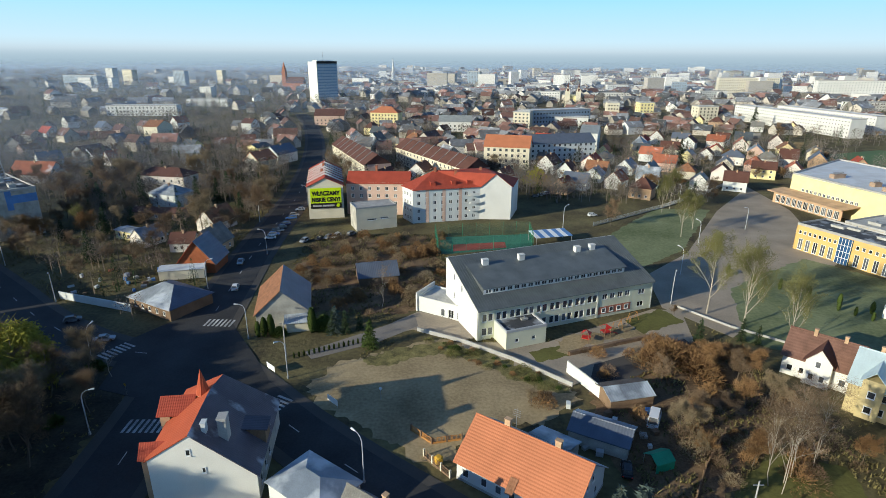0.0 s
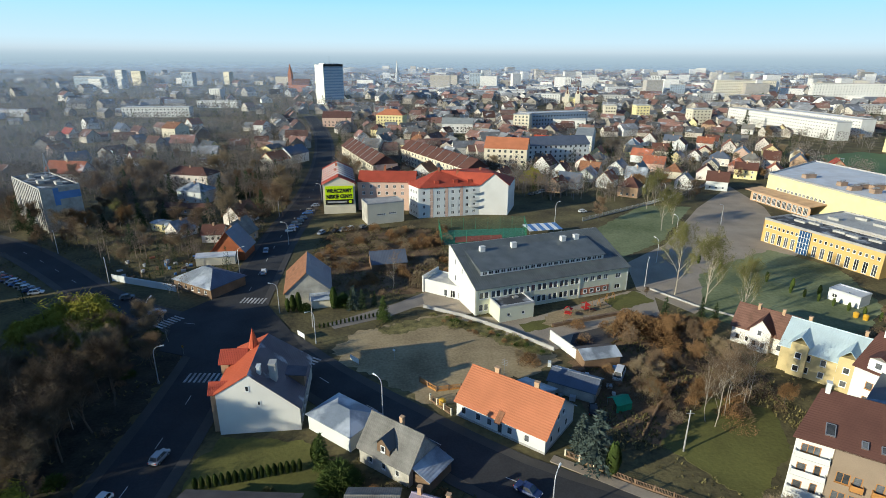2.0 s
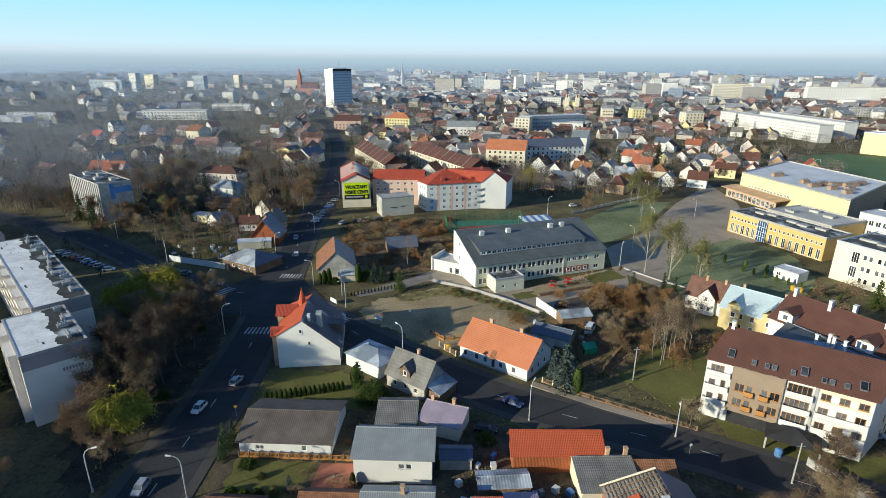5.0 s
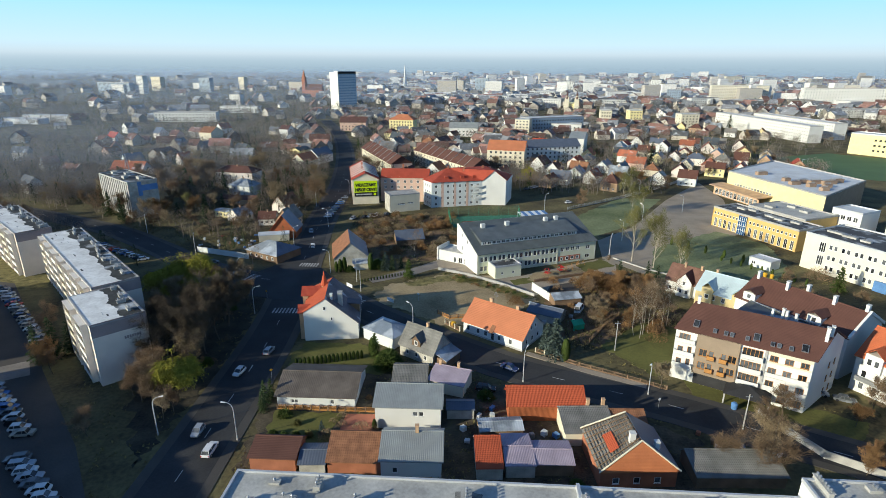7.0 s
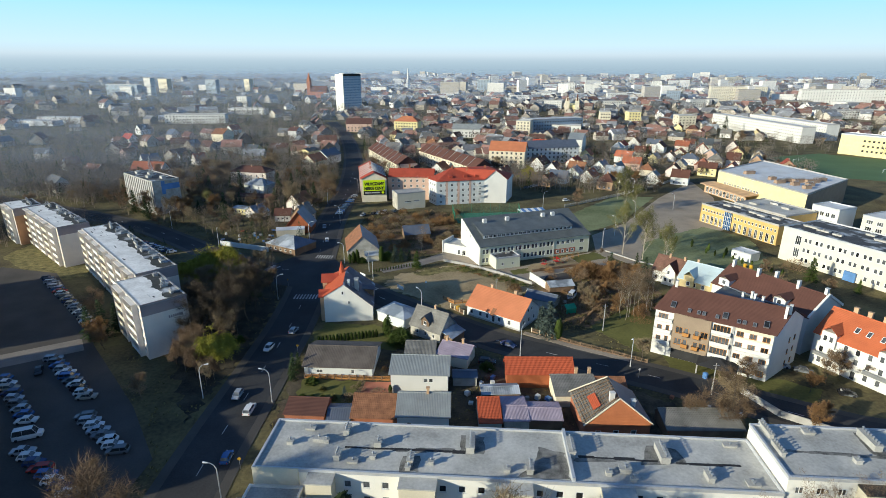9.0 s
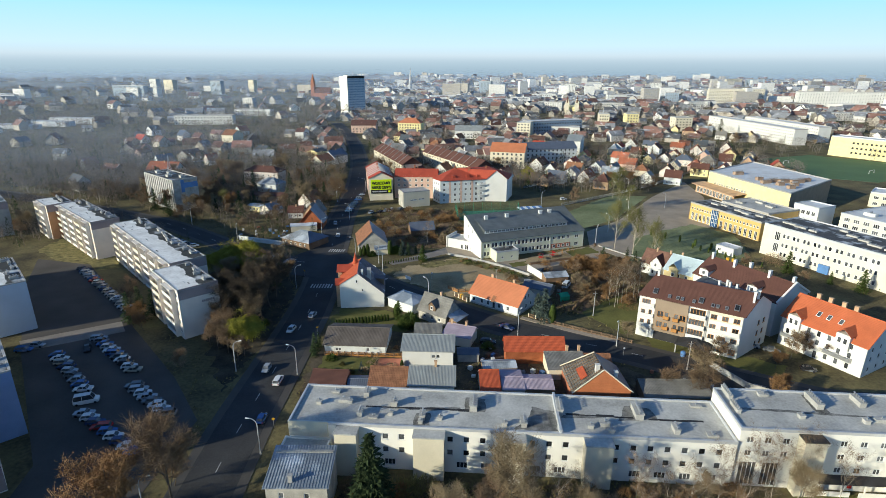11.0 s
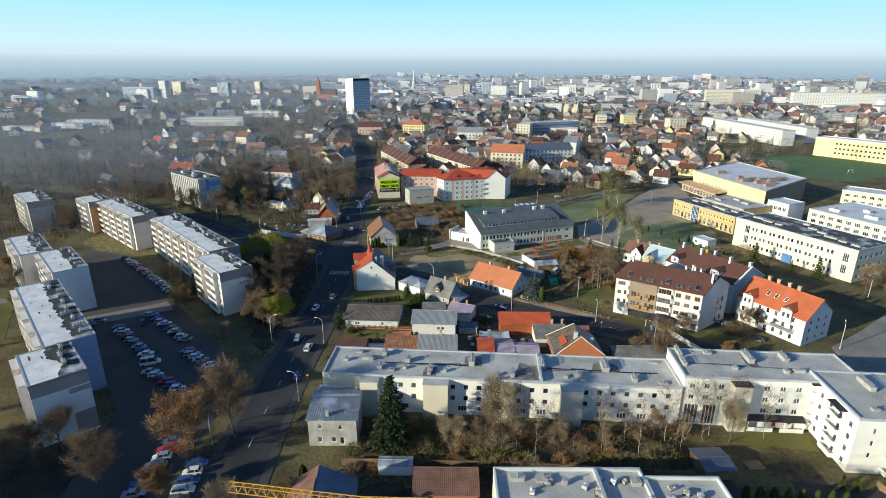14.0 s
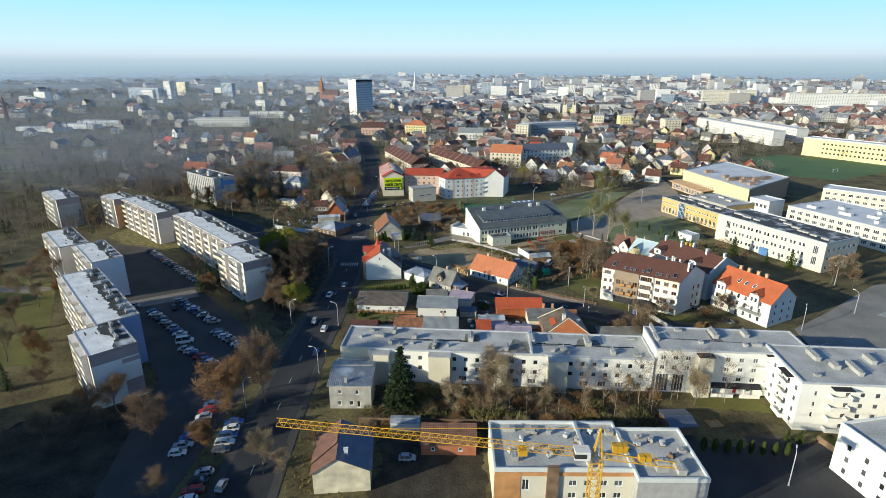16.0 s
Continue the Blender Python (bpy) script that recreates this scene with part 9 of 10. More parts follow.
for i in range(8):
    plant("thuja", 55 + 2.6 * i, -39.5 - 0.2 * i, 3.6, "in a row along the court")

# the farther trees and woods, one mesh: slim trunks with fans of twigs
tv, tf, ti = [], [], []
woods = random.Random(77)


def far_tree(x, y, h, r, twigs, slot):
    fat = 1.15 * r / math.sqrt(twigs)
    k = len(tv)
    tv.extend(((x - 0.18, y, 0), (x + 0.18, y, 0), (x, y, h * 0.7)))
    tf.append((k, k + 1, k + 2))
    ti.append(slot)
    for i in range(twigs):
        u, w, f = woods.uniform(0, 6.283), woods.uniform(-1.0, 1.0), woods.random() ** 0.4
        if slot == 1:
            t = woods.random() ** 1.3
            rr, z = r * 0.62 * (1.05 - t) * f, h * (0.08 + 0.9 * t)
        else:
            rr, z = r * math.sqrt(max(0.03, 1 - w * w)) * f, h * (0.62 + 0.36 * w * f)
        c = V(x + math.cos(u) * rr, y + math.sin(u) * rr, z)
        k = len(tv)
        for j in range(3):
            tv.append((c.x + woods.uniform(-1, 1) * fat, c.y + woods.uniform(-1, 1) * fat, c.z + woods.uniform(-1, 1) * fat * 1.2))
        tf.append((k, k + 1, k + 2))
        ti.append(slot)


made = 0
while made < 8200:
    d = 240 * math.exp(woods.random() ** 1.1 * math.log(3200 / 240))
    a = woods.uniform(-0.86, 0.82)
    x, y = d * math.sin(a), d * math.cos(a)
    west = x < -0.12 * y
    if not west and woods.random() < (0.4 if d < 1000 else 0.6):
        continue
    if y < 235 and x > -190 or (130 < x < 300 and 150 < y < 285) or (d < 800 and not clear(x, y, 2.5)):
        continue
    grow = 1 + 0.25 * (d > 700) + 0.25 * (d > 1500) + 0.3 * (d > 2200)
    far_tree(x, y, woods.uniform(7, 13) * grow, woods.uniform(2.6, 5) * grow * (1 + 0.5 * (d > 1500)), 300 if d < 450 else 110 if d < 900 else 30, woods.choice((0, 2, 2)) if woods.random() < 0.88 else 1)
    made += 1
made = 0
while made < 1500:
    x, y = woods.uniform(-520, -150), woods.uniform(-60, 330)
    if x > -215 and y > 0 or not clear(x, y, 3):
        continue
    far_tree(x, y, woods.uniform(6, 12), woods.uniform(2.4, 4.5), 130, 0 if woods.random() < 0.8 else 1)
    made += 1
made = 0
while made < 260:
    x, y = woods.uniform(-205, -60), woods.uniform(118, 262)
    if not clear(x, y, 2.5):
        continue
    far_tree(x, y, woods.uniform(5, 11), woods.uniform(2.0, 4.0), 420, 0 if woods.random() < 0.85 else 1)
    made += 1
made = 0
while made < 420:
    x, y = woods.uniform(-330, -186), woods.uniform(20, 330)
    if not clear(x, y, 2.5):
        continue
    far_tree(x, y, woods.uniform(6, 11), woods.uniform(2.4, 4.0), 220, 0 if woods.random() < 0.75 else 1)
    made += 1
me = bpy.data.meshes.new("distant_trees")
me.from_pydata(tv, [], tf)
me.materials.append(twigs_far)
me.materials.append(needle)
me.materials.append(twigs_hazed)
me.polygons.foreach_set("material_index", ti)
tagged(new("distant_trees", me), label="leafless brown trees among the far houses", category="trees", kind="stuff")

# withered grass and low weeds on the open ground
gv, gf = [], []
weeds = random.Random(31)
for x0, x1, y0, y1, count, tall in ((-42, 6, 120, 190, 5200, 0.55), (33, 72, 58, 106, 4200, 0.6), (-24, 52, -36, -15, 4200, 0.6), (-90, -55, -10, 102, 1500, 0.5), (-38, 50, 9, 56, 2600, 0.4), (-14, 29, 90, 112, 1500, 0.45), (-140, -62, 130, 230, 5200, 0.55), (-60, 4, -80, -36, 1500, 0.5), (50, 130, 30, 130, 2600, 0.4)):
    near_feet = [(inv, l, w) for inv, l, w in FOOT if (lambda c: x0 - 60 < c.x < x1 + 60 and y0 - 60 < c.y < y1 + 60)(inv.inverted().translation)]
    for _ in range(count):
        x, y = weeds.uniform(x0, x1), weeds.uniform(y0, y1)
        if noise.noise(V(x * 0.12, y * 0.12, 0)) < -0.12 or any(inside(pts, x, y) and name not in ("verge", "leaf_litter", "back_yards", "garden_litter", "overgrown_plot", "grove") for name, pts in OPEN_AREAS):
            continue
        if any(0 < (inv @ V(x, y, 0)).x < l and 0 < (inv @ V(x, y, 0)).y < w for inv, l, w in near_feet) or any((px - x) ** 2 + (py - y) ** 2 < (w / 2 + 2.6) ** 2 for line, w in LINES.values() for px, py in line):
            continue
        for _ in range(3):
            a, r = weeds.uniform(0, 6.283), weeds.uniform(0.15, 0.4)
            k = len(gv)
            cx, cy = math.cos(a) * r, math.sin(a) * r
            gv.extend(((x - cy * 0.5, y + cx * 0.5, 0.02), (x + cy * 0.5, y - cx * 0.5, 0.02), (x + cx * 1.4, y + cy * 1.4, tall * weeds.uniform(0.4, 1.1))))
            gf.append((k, k + 1, k + 2))
tagged(new("withered_grass", raw_mesh("withered_grass", gv, gf, grass_dry)), label="tufts of withered grass and weeds", category="grass", kind="stuff")


# ---- cars ----
def car_meshes(kind):
    """Body, glass, wheel, rim and lights of a parked car; its nose points along +x."""
    L, W, H, nose, tail, z_belt = {"hatch": (3.9, 1.68, 1.45, 0.95, 0.35, 0.86), "sedan": (4.45, 1.74, 1.42, 1.15, 0.95, 0.84), "estate": (4.5, 1.75, 1.48, 1.1, 0.2, 0.86), "van": (5.3, 1.95, 2.35, 0.9, 0.1, 1.2)}[kind]
    h = W / 2
    x0, x1 = -L / 2, L / 2
    bm = bmesh.new()
    rows = []
    for x, zb, zt, w in ((x0, 0.42, 0.72, 0.86), (x0 + 0.12, 0.28, z_belt - 0.02, 0.97), (x0 + 0.8, 0.24, z_belt, 1.0), (0, 0.22, z_belt, 1.0), (x1 - nose, 0.24, z_belt - 0.02, 1.0), (x1 - 0.2, 0.28, z_belt - 0.14, 0.95), (x1, 0.4, z_belt - 0.28, 0.82)):
        rows.append([bm.verts.new((x, s * h * w * k, z)) for s, z, k in ((-1, zb, 0.96), (-1, (zb + zt) / 2, 1.0), (-1, zt, 0.93), (1, zt, 0.93), (1, (zb + zt) / 2, 1.0), (1, zb, 0.96))])
    for a, b in zip(rows, rows[1:]):
        for i in range(6):
            j = (i + 1) % 6
            bm.faces.new((a[i], a[j], b[j], b[i]))
    bm.faces.new(rows[0])
    bm.faces.new(rows[-1][::-1])
    c0, c1 = x0 + tail + 0.45, x1 - nose - 0.62
    c0 = min(c0, x0 + tail + 0.3) if kind in ("estate", "van", "hatch") else c0
    top = [(c0, -h * 0.74, H), (c1, -h * 0.74, H), (c1, h * 0.74, H), (c0, h * 0.74, H)]
    slab(bm, [V(*p) + V(0, 0, 0.0) for p in top], 0.06)
    for sx, sy in ((c0, -1), (c0, 1), (c1, -1), (c1, 1)):
        foot = V(x0 + tail if sx == c0 else x1 - nose + 0.05, sy * h * 0.9, z_belt)
        tube(bm, foot, (sx, sy * h * 0.72, H - 0.03), 0.05, 0.05, 4)
    for sy in (-1, 1):
        tube(bm, ((c0 + c1) / 2 - 0.1, sy * h * 0.9, z_belt), ((c0 + c1) / 2 - 0.1, sy * h * 0.73, H - 0.03), 0.05, 0.05, 4)
    body = mesh_of("body", bm, joinery)
    bm = bmesh.new()
    lo = [V(x0 + tail + 0.04, -h * 0.88, z_belt - 0.03), V(x1 - nose, -h * 0.88, z_belt - 0.03), V(x1 - nose, h * 0.88, z_belt - 0.03), V(x0 + tail + 0.04, h * 0.88, z_belt - 0.03)]
    hi = [V(p[0], p[1] * 0.985, H - 0.05) for p in top]
    a, b = [bm.verts.new(p) for p in lo], [bm.verts.new(p) for p in hi]
    for i in range(4):
        j = (i + 1) % 4
        bm.faces.new((a[i], a[j], b[j], b[i]))
    bm.faces.new(b)
    glass = mesh_of("glass", bm, glazing)
    bm = bmesh.new()
    tube(bm, (0, -0.1, 0), (0, 0.1, 0), 0.31, 0.31, 12)
    k = len(bm.faces)
    tube(bm, (0, -0.115, 0), (0, 0.115, 0), 0.19, 0.19, 8)
    bm.faces.ensure_lookup_table()
    for f in bm.faces[k:]:
        f.material_index = 1
    tyre = mesh_of("wheel", bm, [rubber, steel])
    bm = bmesh.new()
    box(bm, -0.05, -0.16, -0.07, 0.06, 0.16, 0.07)
    lamp = mesh_of("headlight", bm, galvanised)
    bm = bmesh.new()
    box(bm, -0.04, -0.1, -0.1, 0.04, 0.1, 0.1)
    rear = mesh_of("tail_light", bm, sign_red)
    wheels = [(x0 + 0.75, -h + 0.08), (x0 + 0.75, h - 0.08), (x1 - 0.8, -h + 0.08), (x1 - 0.8, h - 0.08)]
    bm = bmesh.new()
    for wx, wy in wheels:
        tube(bm, (wx, wy - 0.1, 0.31), (wx, wy + 0.1, 0.31), 0.31, 0.31, 8)
    wheel_set = mesh_of("wheel_set", bm, rubber)
    return body, glass, tyre, lamp, rear, wheels, (x0, x1, h, z_belt), wheel_set


CARS = {k: car_meshes(k) for k in ("hatch", "sedan", "estate", "van")}
COLOURS = {"white": (0.7, 0.7, 0.69), "silver": (0.42, 0.44, 0.46), "grey": (0.16, 0.17, 0.18), "black": (0.02, 0.02, 0.022), "navy": (0.03, 0.05, 0.13), "red": (0.35, 0.03, 0.025), "blue": (0.06, 0.14, 0.34), "green": (0.03, 0.09, 0.06), "beige": (0.36, 0.33, 0.27)}
# pale frost blotches in the paint stand in for sky sheen
PAINTS = {k: surf("paint_" + k, c, rough=0.25, metal=0.3 if k in ("silver", "grey", "blue") else 0.0, var=0.06, bump=0.0, spec=0.5, frost=0.3) for k, c in COLOURS.items()}
parked = random.Random(9)


def car(x, y, ang, kind=None, colour=None, where="parked on asphalt", group="parked cars", z=0.06, near=False):
    kind = kind or parked.choice(("hatch", "hatch", "sedan", "estate"))
    colour = colour or parked.choice(("white", "silver", "silver", "grey", "black", "navy", "silver", "blue", "white", "beige", "blue", "white", "silver", "grey", "red"))
    body, glass, tyre, lamp, rear, wheels, (x0, x1, h, zb) = CARS[kind][:7]
    c = thing("delivery_van" if kind == "van" else "car", x, y, ang, f"{colour} {'estate car' if kind == 'estate' else 'hatchback' if kind == 'hatch' else kind} {where}", "van" if kind == "van" else "car", group, z)
    ob = shared("body", body, c, Matrix())
    ob.material_slots[0].link = "OBJECT"
    ob.material_slots[0].material = PAINTS[colour]
    shared("glass", glass, c, Matrix())
    if near:
        for wx, wy in wheels:
            shared("wheel", tyre, c, pose(wx, wy, 0.31))
    else:
        shared("wheel_set", CARS[kind][7], c, Matrix())
    for s in (-1, 1) if near else ():
        shared("headlight", lamp, c, pose(x1 - 0.1, s * h * 0.62, zb - 0.24))
        shared("tail_light", rear, c, pose(x0 + 0.03, s * h * 0.78, 0.66))


def car_row(a, b, n, ang, skip=0.0, **kw):
    for i in range(n):
        if parked.random() < skip:
            continue
        t = i / (n - 1)
        car(a[0] + (b[0] - a[0]) * t, a[1] + (b[1] - a[1]) * t, ang + parked.uniform(-2, 2) + parked.choice((0, 180)), **kw)


car_row((-142.5, 95.5), (-105.0, 59.5), 19, 12)
car_row((-102.4, 39.9), (-83.3, 23.1), 11, 10)
car_row((-108.0, 30.4), (-90.6, 14.2), 9, 8)
car(-86.6, 9.2, 22, "van", "white", "in the car park")
car_row((-84.2, 4.5), (-66.2, -8.1), 9, 10, 0.0)
car_row((-79, 15.8), (-65.8, 4.9), 8, 12, 0.0)
car_row((-63.9, -24.0), (-64.2, -42.6), 8, 14, 0.0)
car_row((-55.6, -31.2), (-54.8, -41.4), 5, 12)
car_row((-50.2, -52.5), (-49.6, -66), 3, 86, 0.0, where="parked along the street", z=0.13)
car_row((-55.5, -48.7), (-55.6, -56.5), 4, 12)
car(-119, 33, 8)
car(-117, 35.5, 4)
car(-102, 34, -60, "sedan", "black")
car_row((-55.5, 184), (-54.0, 222), 10, 14, 0.1, where="parked along the street", z=0.13)
car_row((-43, 181), (-28, 189), 7, 65, 0.1, where="parked on the gravel strip")
car_row((-139, 141), (-112, 124), 12, 22, 0.05, where="parked beside the west street")
car_row((48, 246), (64, 262), 7, 30, 0.2, where="parked in a town yard")
car_row((56, 305), (100, 322), 14, 80, 0.2, where="parked in a town yard")
car(40.2, 81.4, 62, "van", "white", "standing in the overgrown garden", near=True)
car(31.4, 69.2, 75, "hatch", "black", "standing in the yard", near=True)
car(31.0, 76.0, 120, "estate", "navy", "standing in the yard", near=True)
car(15.8, 48.5, -38, "sedan", "navy", "parked along the street", z=0.13, near=True)
car(9.4, 39.6, -10, "estate", "black", "parked in the back yard", near=True)
car(-44.6, 56.0, 80, "hatch", "silver", "on the street", z=0.13, near=True)
car(-48.6, 46.0, 260, "hatch", "white", "on the street", z=0.13, near=True)
car(-44.4, 18.5, 88, "estate", "white", "on the street", z=0.13, near=True)
car(-49.0, 24.0, 268, "hatch", "silver", "on the street", z=0.13, near=True)
car(-43.5, 3.0, 92, "hatch", "blue", "on the street", z=0.13, near=True)
car(-52.5, 140.0, 100, "hatch", "white", "on the street", z=0.13, near=True)
car(-57.8, 160.0, 280, "sedan", "silver", "on the street", z=0.13, near=True)
car(-84.5, 120.6, 30, "hatch", "grey", "on the west street", z=0.14)
car(-71.6, 111.0, 20, "sedan", "silver", "on the west street", z=0.14)
car(-12.2, -43.4, 3, "hatch", "silver", "beside the building site")
car(88, 36, -25, "sedan", "grey", "parked before the apartments")
car(92, 26, -20, "hatch", "black", "parked before the apartments")
car(84, 38.5, -25, "hatch", "silver", "parked before the apartments")
car(65.5, 214, 20, "hatch", "white", "parked beside the lawn")


# ---- street furniture ----
def lamp_meshes():
    bm = bmesh.new()
    pts = [V(0, 0, -0.1), V(0, 0, 6.4), V(0.05, 0, 7.4), V(0.35, 0, 8.1), V(0.95, 0, 8.55), V(1.5, 0, 8.65)]
    for i, (a, b) in enumerate(zip(pts, pts[1:])):
        tube(bm, a, b, 0.11 - 0.014 * i, 0.11 - 0.014 * (i + 1), 7)
    pole = mesh_of("pole", bm, galvanised)
    bm = bmesh.new()
    tube(bm, (1.35, 0, 8.62), (2.2, 0, 8.74), 0.1, 0.17, 8)
    head = mesh_of("lamp_head", bm, joinery)
    bm = bmesh.new()
    box(bm, -0.16, -0.16, 0, 0.16, 0.16, 0.55)
    foot = mesh_of("foot", bm, concrete)
    return pole, head, foot


LAMP = lamp_meshes()
for x, y, a in ((-8.5, 67.3, 140), (-27, 95.7, 220), (-40, 112, 190), (-68.4, 101.2, 80), (-55.7, 78.7, 10), (-56.8, 23.5, 10), (45.6, 38.2, 240), (18.3, 43.0, 60), (113.7, 21.0, 60), (-55.2, -24.5, 10), (-40.5, 22, 180), (-40.2, -8, 180), (-60, 140, 20), (-52, 168, 190), (-65.5, 205, 10), (-53, 232, 190),
                (68.4, -50, 60), (74, 150, 120), (92, 178, 120), (118, 196, 200), (50, 198, 30), (150, 60, 200), (140, 34, 120), (-96, 132, 300), (-128, 158, 300), (63, 130, 60), (110, 236, 200)):
    s = thing("street_lamp", x, y, a, "grey steel street lamp with curved arm", "street lamp", "street lamps")
    for nm, me in zip(("pole", "lamp_head", "foot"), LAMP):
        shared(nm, me, s, Matrix())
for x, y, ang in ((-16.6, 86.8, -44), (-31.0, 98.2, -44)):
    s = thing("roadside_board", x, y, ang, "white notice board on two posts", "sign")
    bm = bmesh.new()
    box(bm, -1.5, -0.04, 0.5, 1.5, 0.04, 1.7)
    part("panel", bm, joinery, s)
    for k in (-1.2, 1.2):
        bm = bmesh.new()
        tube(bm, (k, 0.08, -0.1), (k, 0.08, 1.6), 0.05, 0.05, 6)
        part("post", bm, steel, s)
for x, y in ((-8, 88.5), (-41.5, 86), (-55.5, 90), (-40.3, 44), (-40.0, 0.5), (46, 33)):
    s = thing("traffic_sign", x, y, parked.uniform(-30, 30), "small round traffic sign on a post", "traffic sign", "traffic signs")
    bm = bmesh.new()
    tube(bm, (0, 0, -0.05), (0, 0, 2.6), 0.04, 0.04, 6)
    part("post", bm, steel, s)
    bm = bmesh.new()
    tube(bm, (0, -0.06, 2.4), (0, -0.03, 2.4), 0.33, 0.33, 12)
    part("disc", bm, crane_yellow if x < -39 else joinery, s)


# ---- fences and walls ----
def run_of(name, pts, label, category, h, mat, post=None, gap=2.5, thick=0.18, solid=True):
    f = thing(name, pts[0][0], pts[0][1], 0, label, category)
    o = V(pts[0][0], pts[0][1], 0)
    for (ax, ay), (bx, by) in zip(pts, pts[1:]):
        a, b = V(ax, ay, 0) - o, V(bx, by, 0) - o
        ln = (b - a).length
        m = Matrix.Translation(a) @ Matrix.Rotation(math.atan2(b.y - a.y, b.x - a.x), 4, "Z")
        n = max(1, int(ln / gap))
        for i in range(n):
            bm = bmesh.new()
            x0, x1 = ln * i / n + 0.06, ln * (i + 1) / n - 0.06
            if solid:
                box(bm, x0, -thick / 2, -0.05, x1, thick / 2, h, m)
                box(bm, x0 - 0.02, -thick / 2 - 0.04, h, x1 + 0.02, thick / 2 + 0.04, h + 0.06, m)
            else:
                box(bm, x0, -0.1, -0.05, x1, 0.1, 0.35, m)
                box(bm, x0, -0.03, h - 0.15, x1, 0.03, h - 0.08, m)
                k = x0
                while k < x1:
                    box(bm, k, -0.02, 0.3, k + 0.07, 0.02, h, m)
                    k += 0.22
            part("panel", bm, mat, f)
        for i in range(n + 1):
            bm = bmesh.new()
            x = ln * i / n
            box(bm, x - 0.13, -0.13, -0.05, x + 0.13, 0.13, h + 0.12, m)
            part("post", bm, post or mat, f)
    return f


run_of("lot_wall", [(-2, 115.5), (8, 110.0), (18, 102.5), (28.5, 92.5)], "low concrete boundary wall of the lot", "wall", 0.9, concrete)
run_of("white_yard_wall", [(28.7, 97.5), (33, 88.0)], "white rendered wall beside the yard", "wall", 2.6, white_plaster, gap=4)
run_of("street_wall", [(-96, 134), (-73.5, 126.0)], "whitewashed boundary wall", "wall", 2.0, cool_plaster, gap=4)
run_of("garden_fence", [(0.3, 73.0), (4.3, 68.2)], "cream garden fence with posts", "fence", 1.4, timber, cream_plaster, 1.6, solid=False)
run_of("garden_fence", [(23.4, 57.0), (27.5, 54.1)], "low yellowish garden wall with railings", "fence", 1.2, timber, cream_plaster, 2.0, solid=False)
run_of("garden_fence", [(27.5, 54.1), (33.0, 50.2), (40.5, 46.0), (50.5, 40.0)], "dark timber fence along the garden", "fence", 1.1, timber, timber, 2.4, solid=False)
run_of("timber_fence", [(38.5, 62.0), (44.0, 70.0), (51.0, 78.0)], "grey weathered timber fence", "fence", 1.4, timber, timber, 2.2, solid=False)
run_of("yard_fence", [(-2.0, 79.5), (1.5, 76.0), (6.5, 77.0)], "brown timber fence of the yard", "fence", 1.2, joinery_wood, timber, 1.8, solid=False)
run_of("court_wall", [(66, 30.5), (71.5, 17.5), (79, 12.0)], "pale boundary wall along the court", "wall", 1.7, concrete, gap=3)
run_of("field_fence", [(62, 200), (100, 228), (135, 258), (175, 300)], "thin steel fence along the lawn", "fence", 1.6, steel, steel, 4, solid=False)
run_of("school_fence", [(64, 128), (72, 117), (86, 104)], "low concrete kerb wall beside the yard", "wall", 0.5, concrete, gap=3)
run_of("site_wall", [(-25, -30.5), (10, -31.0), (48, -33.5)], "dark boundary wall under bare shrubs", "wall", 1.6, timber, timber, 3)
run_of("shed_fence", [(-35.6, 32.2), (-21, 31.5), (-14.5, 31.2)], "brown timber garden fence", "fence", 1.2, joinery_wood, timber, 1.8, solid=False)
run_of("play_hedge", [(30.5, 104.3), (50.5, 111.8)], "low dark clipped hedge round the play area", "hedge", 0.8, timber, timber, 3.0, 0.7)
run_of("curved_garden_wall", [(83.5, -35.5), (85, -40.5), (90, -41.8), (104, -42.6)], "timber fence round a small lawn", "fence", 1.5, timber, timber, 2)

# sports court nets
f = thing("court_fence", 3, 168, 0, "tall green net fence round the court", "fence")
pts = [(0, 0), (32, 8), (33, 22), (-1, 18)]
for i in range(4):
    (ax, ay), (bx, by) = pts[i], pts[(i + 1) % 4]
    n = 7 if i % 2 == 0 else 3
    for k in range(n):
        x, y = ax + (bx - ax) * k / n, ay + (by - ay) * k / n
        bm = bmesh.new()
        tube(bm, (x, y, -0.05), (x, y, 5.0), 0.06, 0.06, 6)
        part("post", bm, net_green, f)
        x2, y2 = ax + (bx - ax) * (k + 1) / n, ay + (by - ay) * (k + 1) / n
        bm = bmesh.new()
        for j in range(22):
            z = 0.1 + j * 0.22
            tube(bm, (x, y, z), (x2, y2, z), 0.022, 0.022, 3)
        ln = math.hypot(x2 - x, y2 - y)
        for j in range(int(ln / 0.3)):
            t = j * 0.3 / ln
            tube(bm, (x + (x2 - x) * t, y + (y2 - y) * t, 0.1), (x + (x2 - x) * t, y + (y2 - y) * t, 4.9), 0.022, 0.022, 3)
        part("net", bm, net_open, f)
c = thing("striped_canopy", 36, 176, 14, "blue and white striped canopy roof", "canopy")
for k in range(8):
    bm = bmesh.new()
    slab(bm, [V(k * 1.7, 0, 3.0), V(k * 1.7 + 1.65, 0, 3.0), V(k * 1.7 + 1.65, 7, 3.6), V(k * 1.7, 7, 3.6)], 0.1)
    part("roof_strip", bm, tarp_blue if k % 2 else joinery, c)
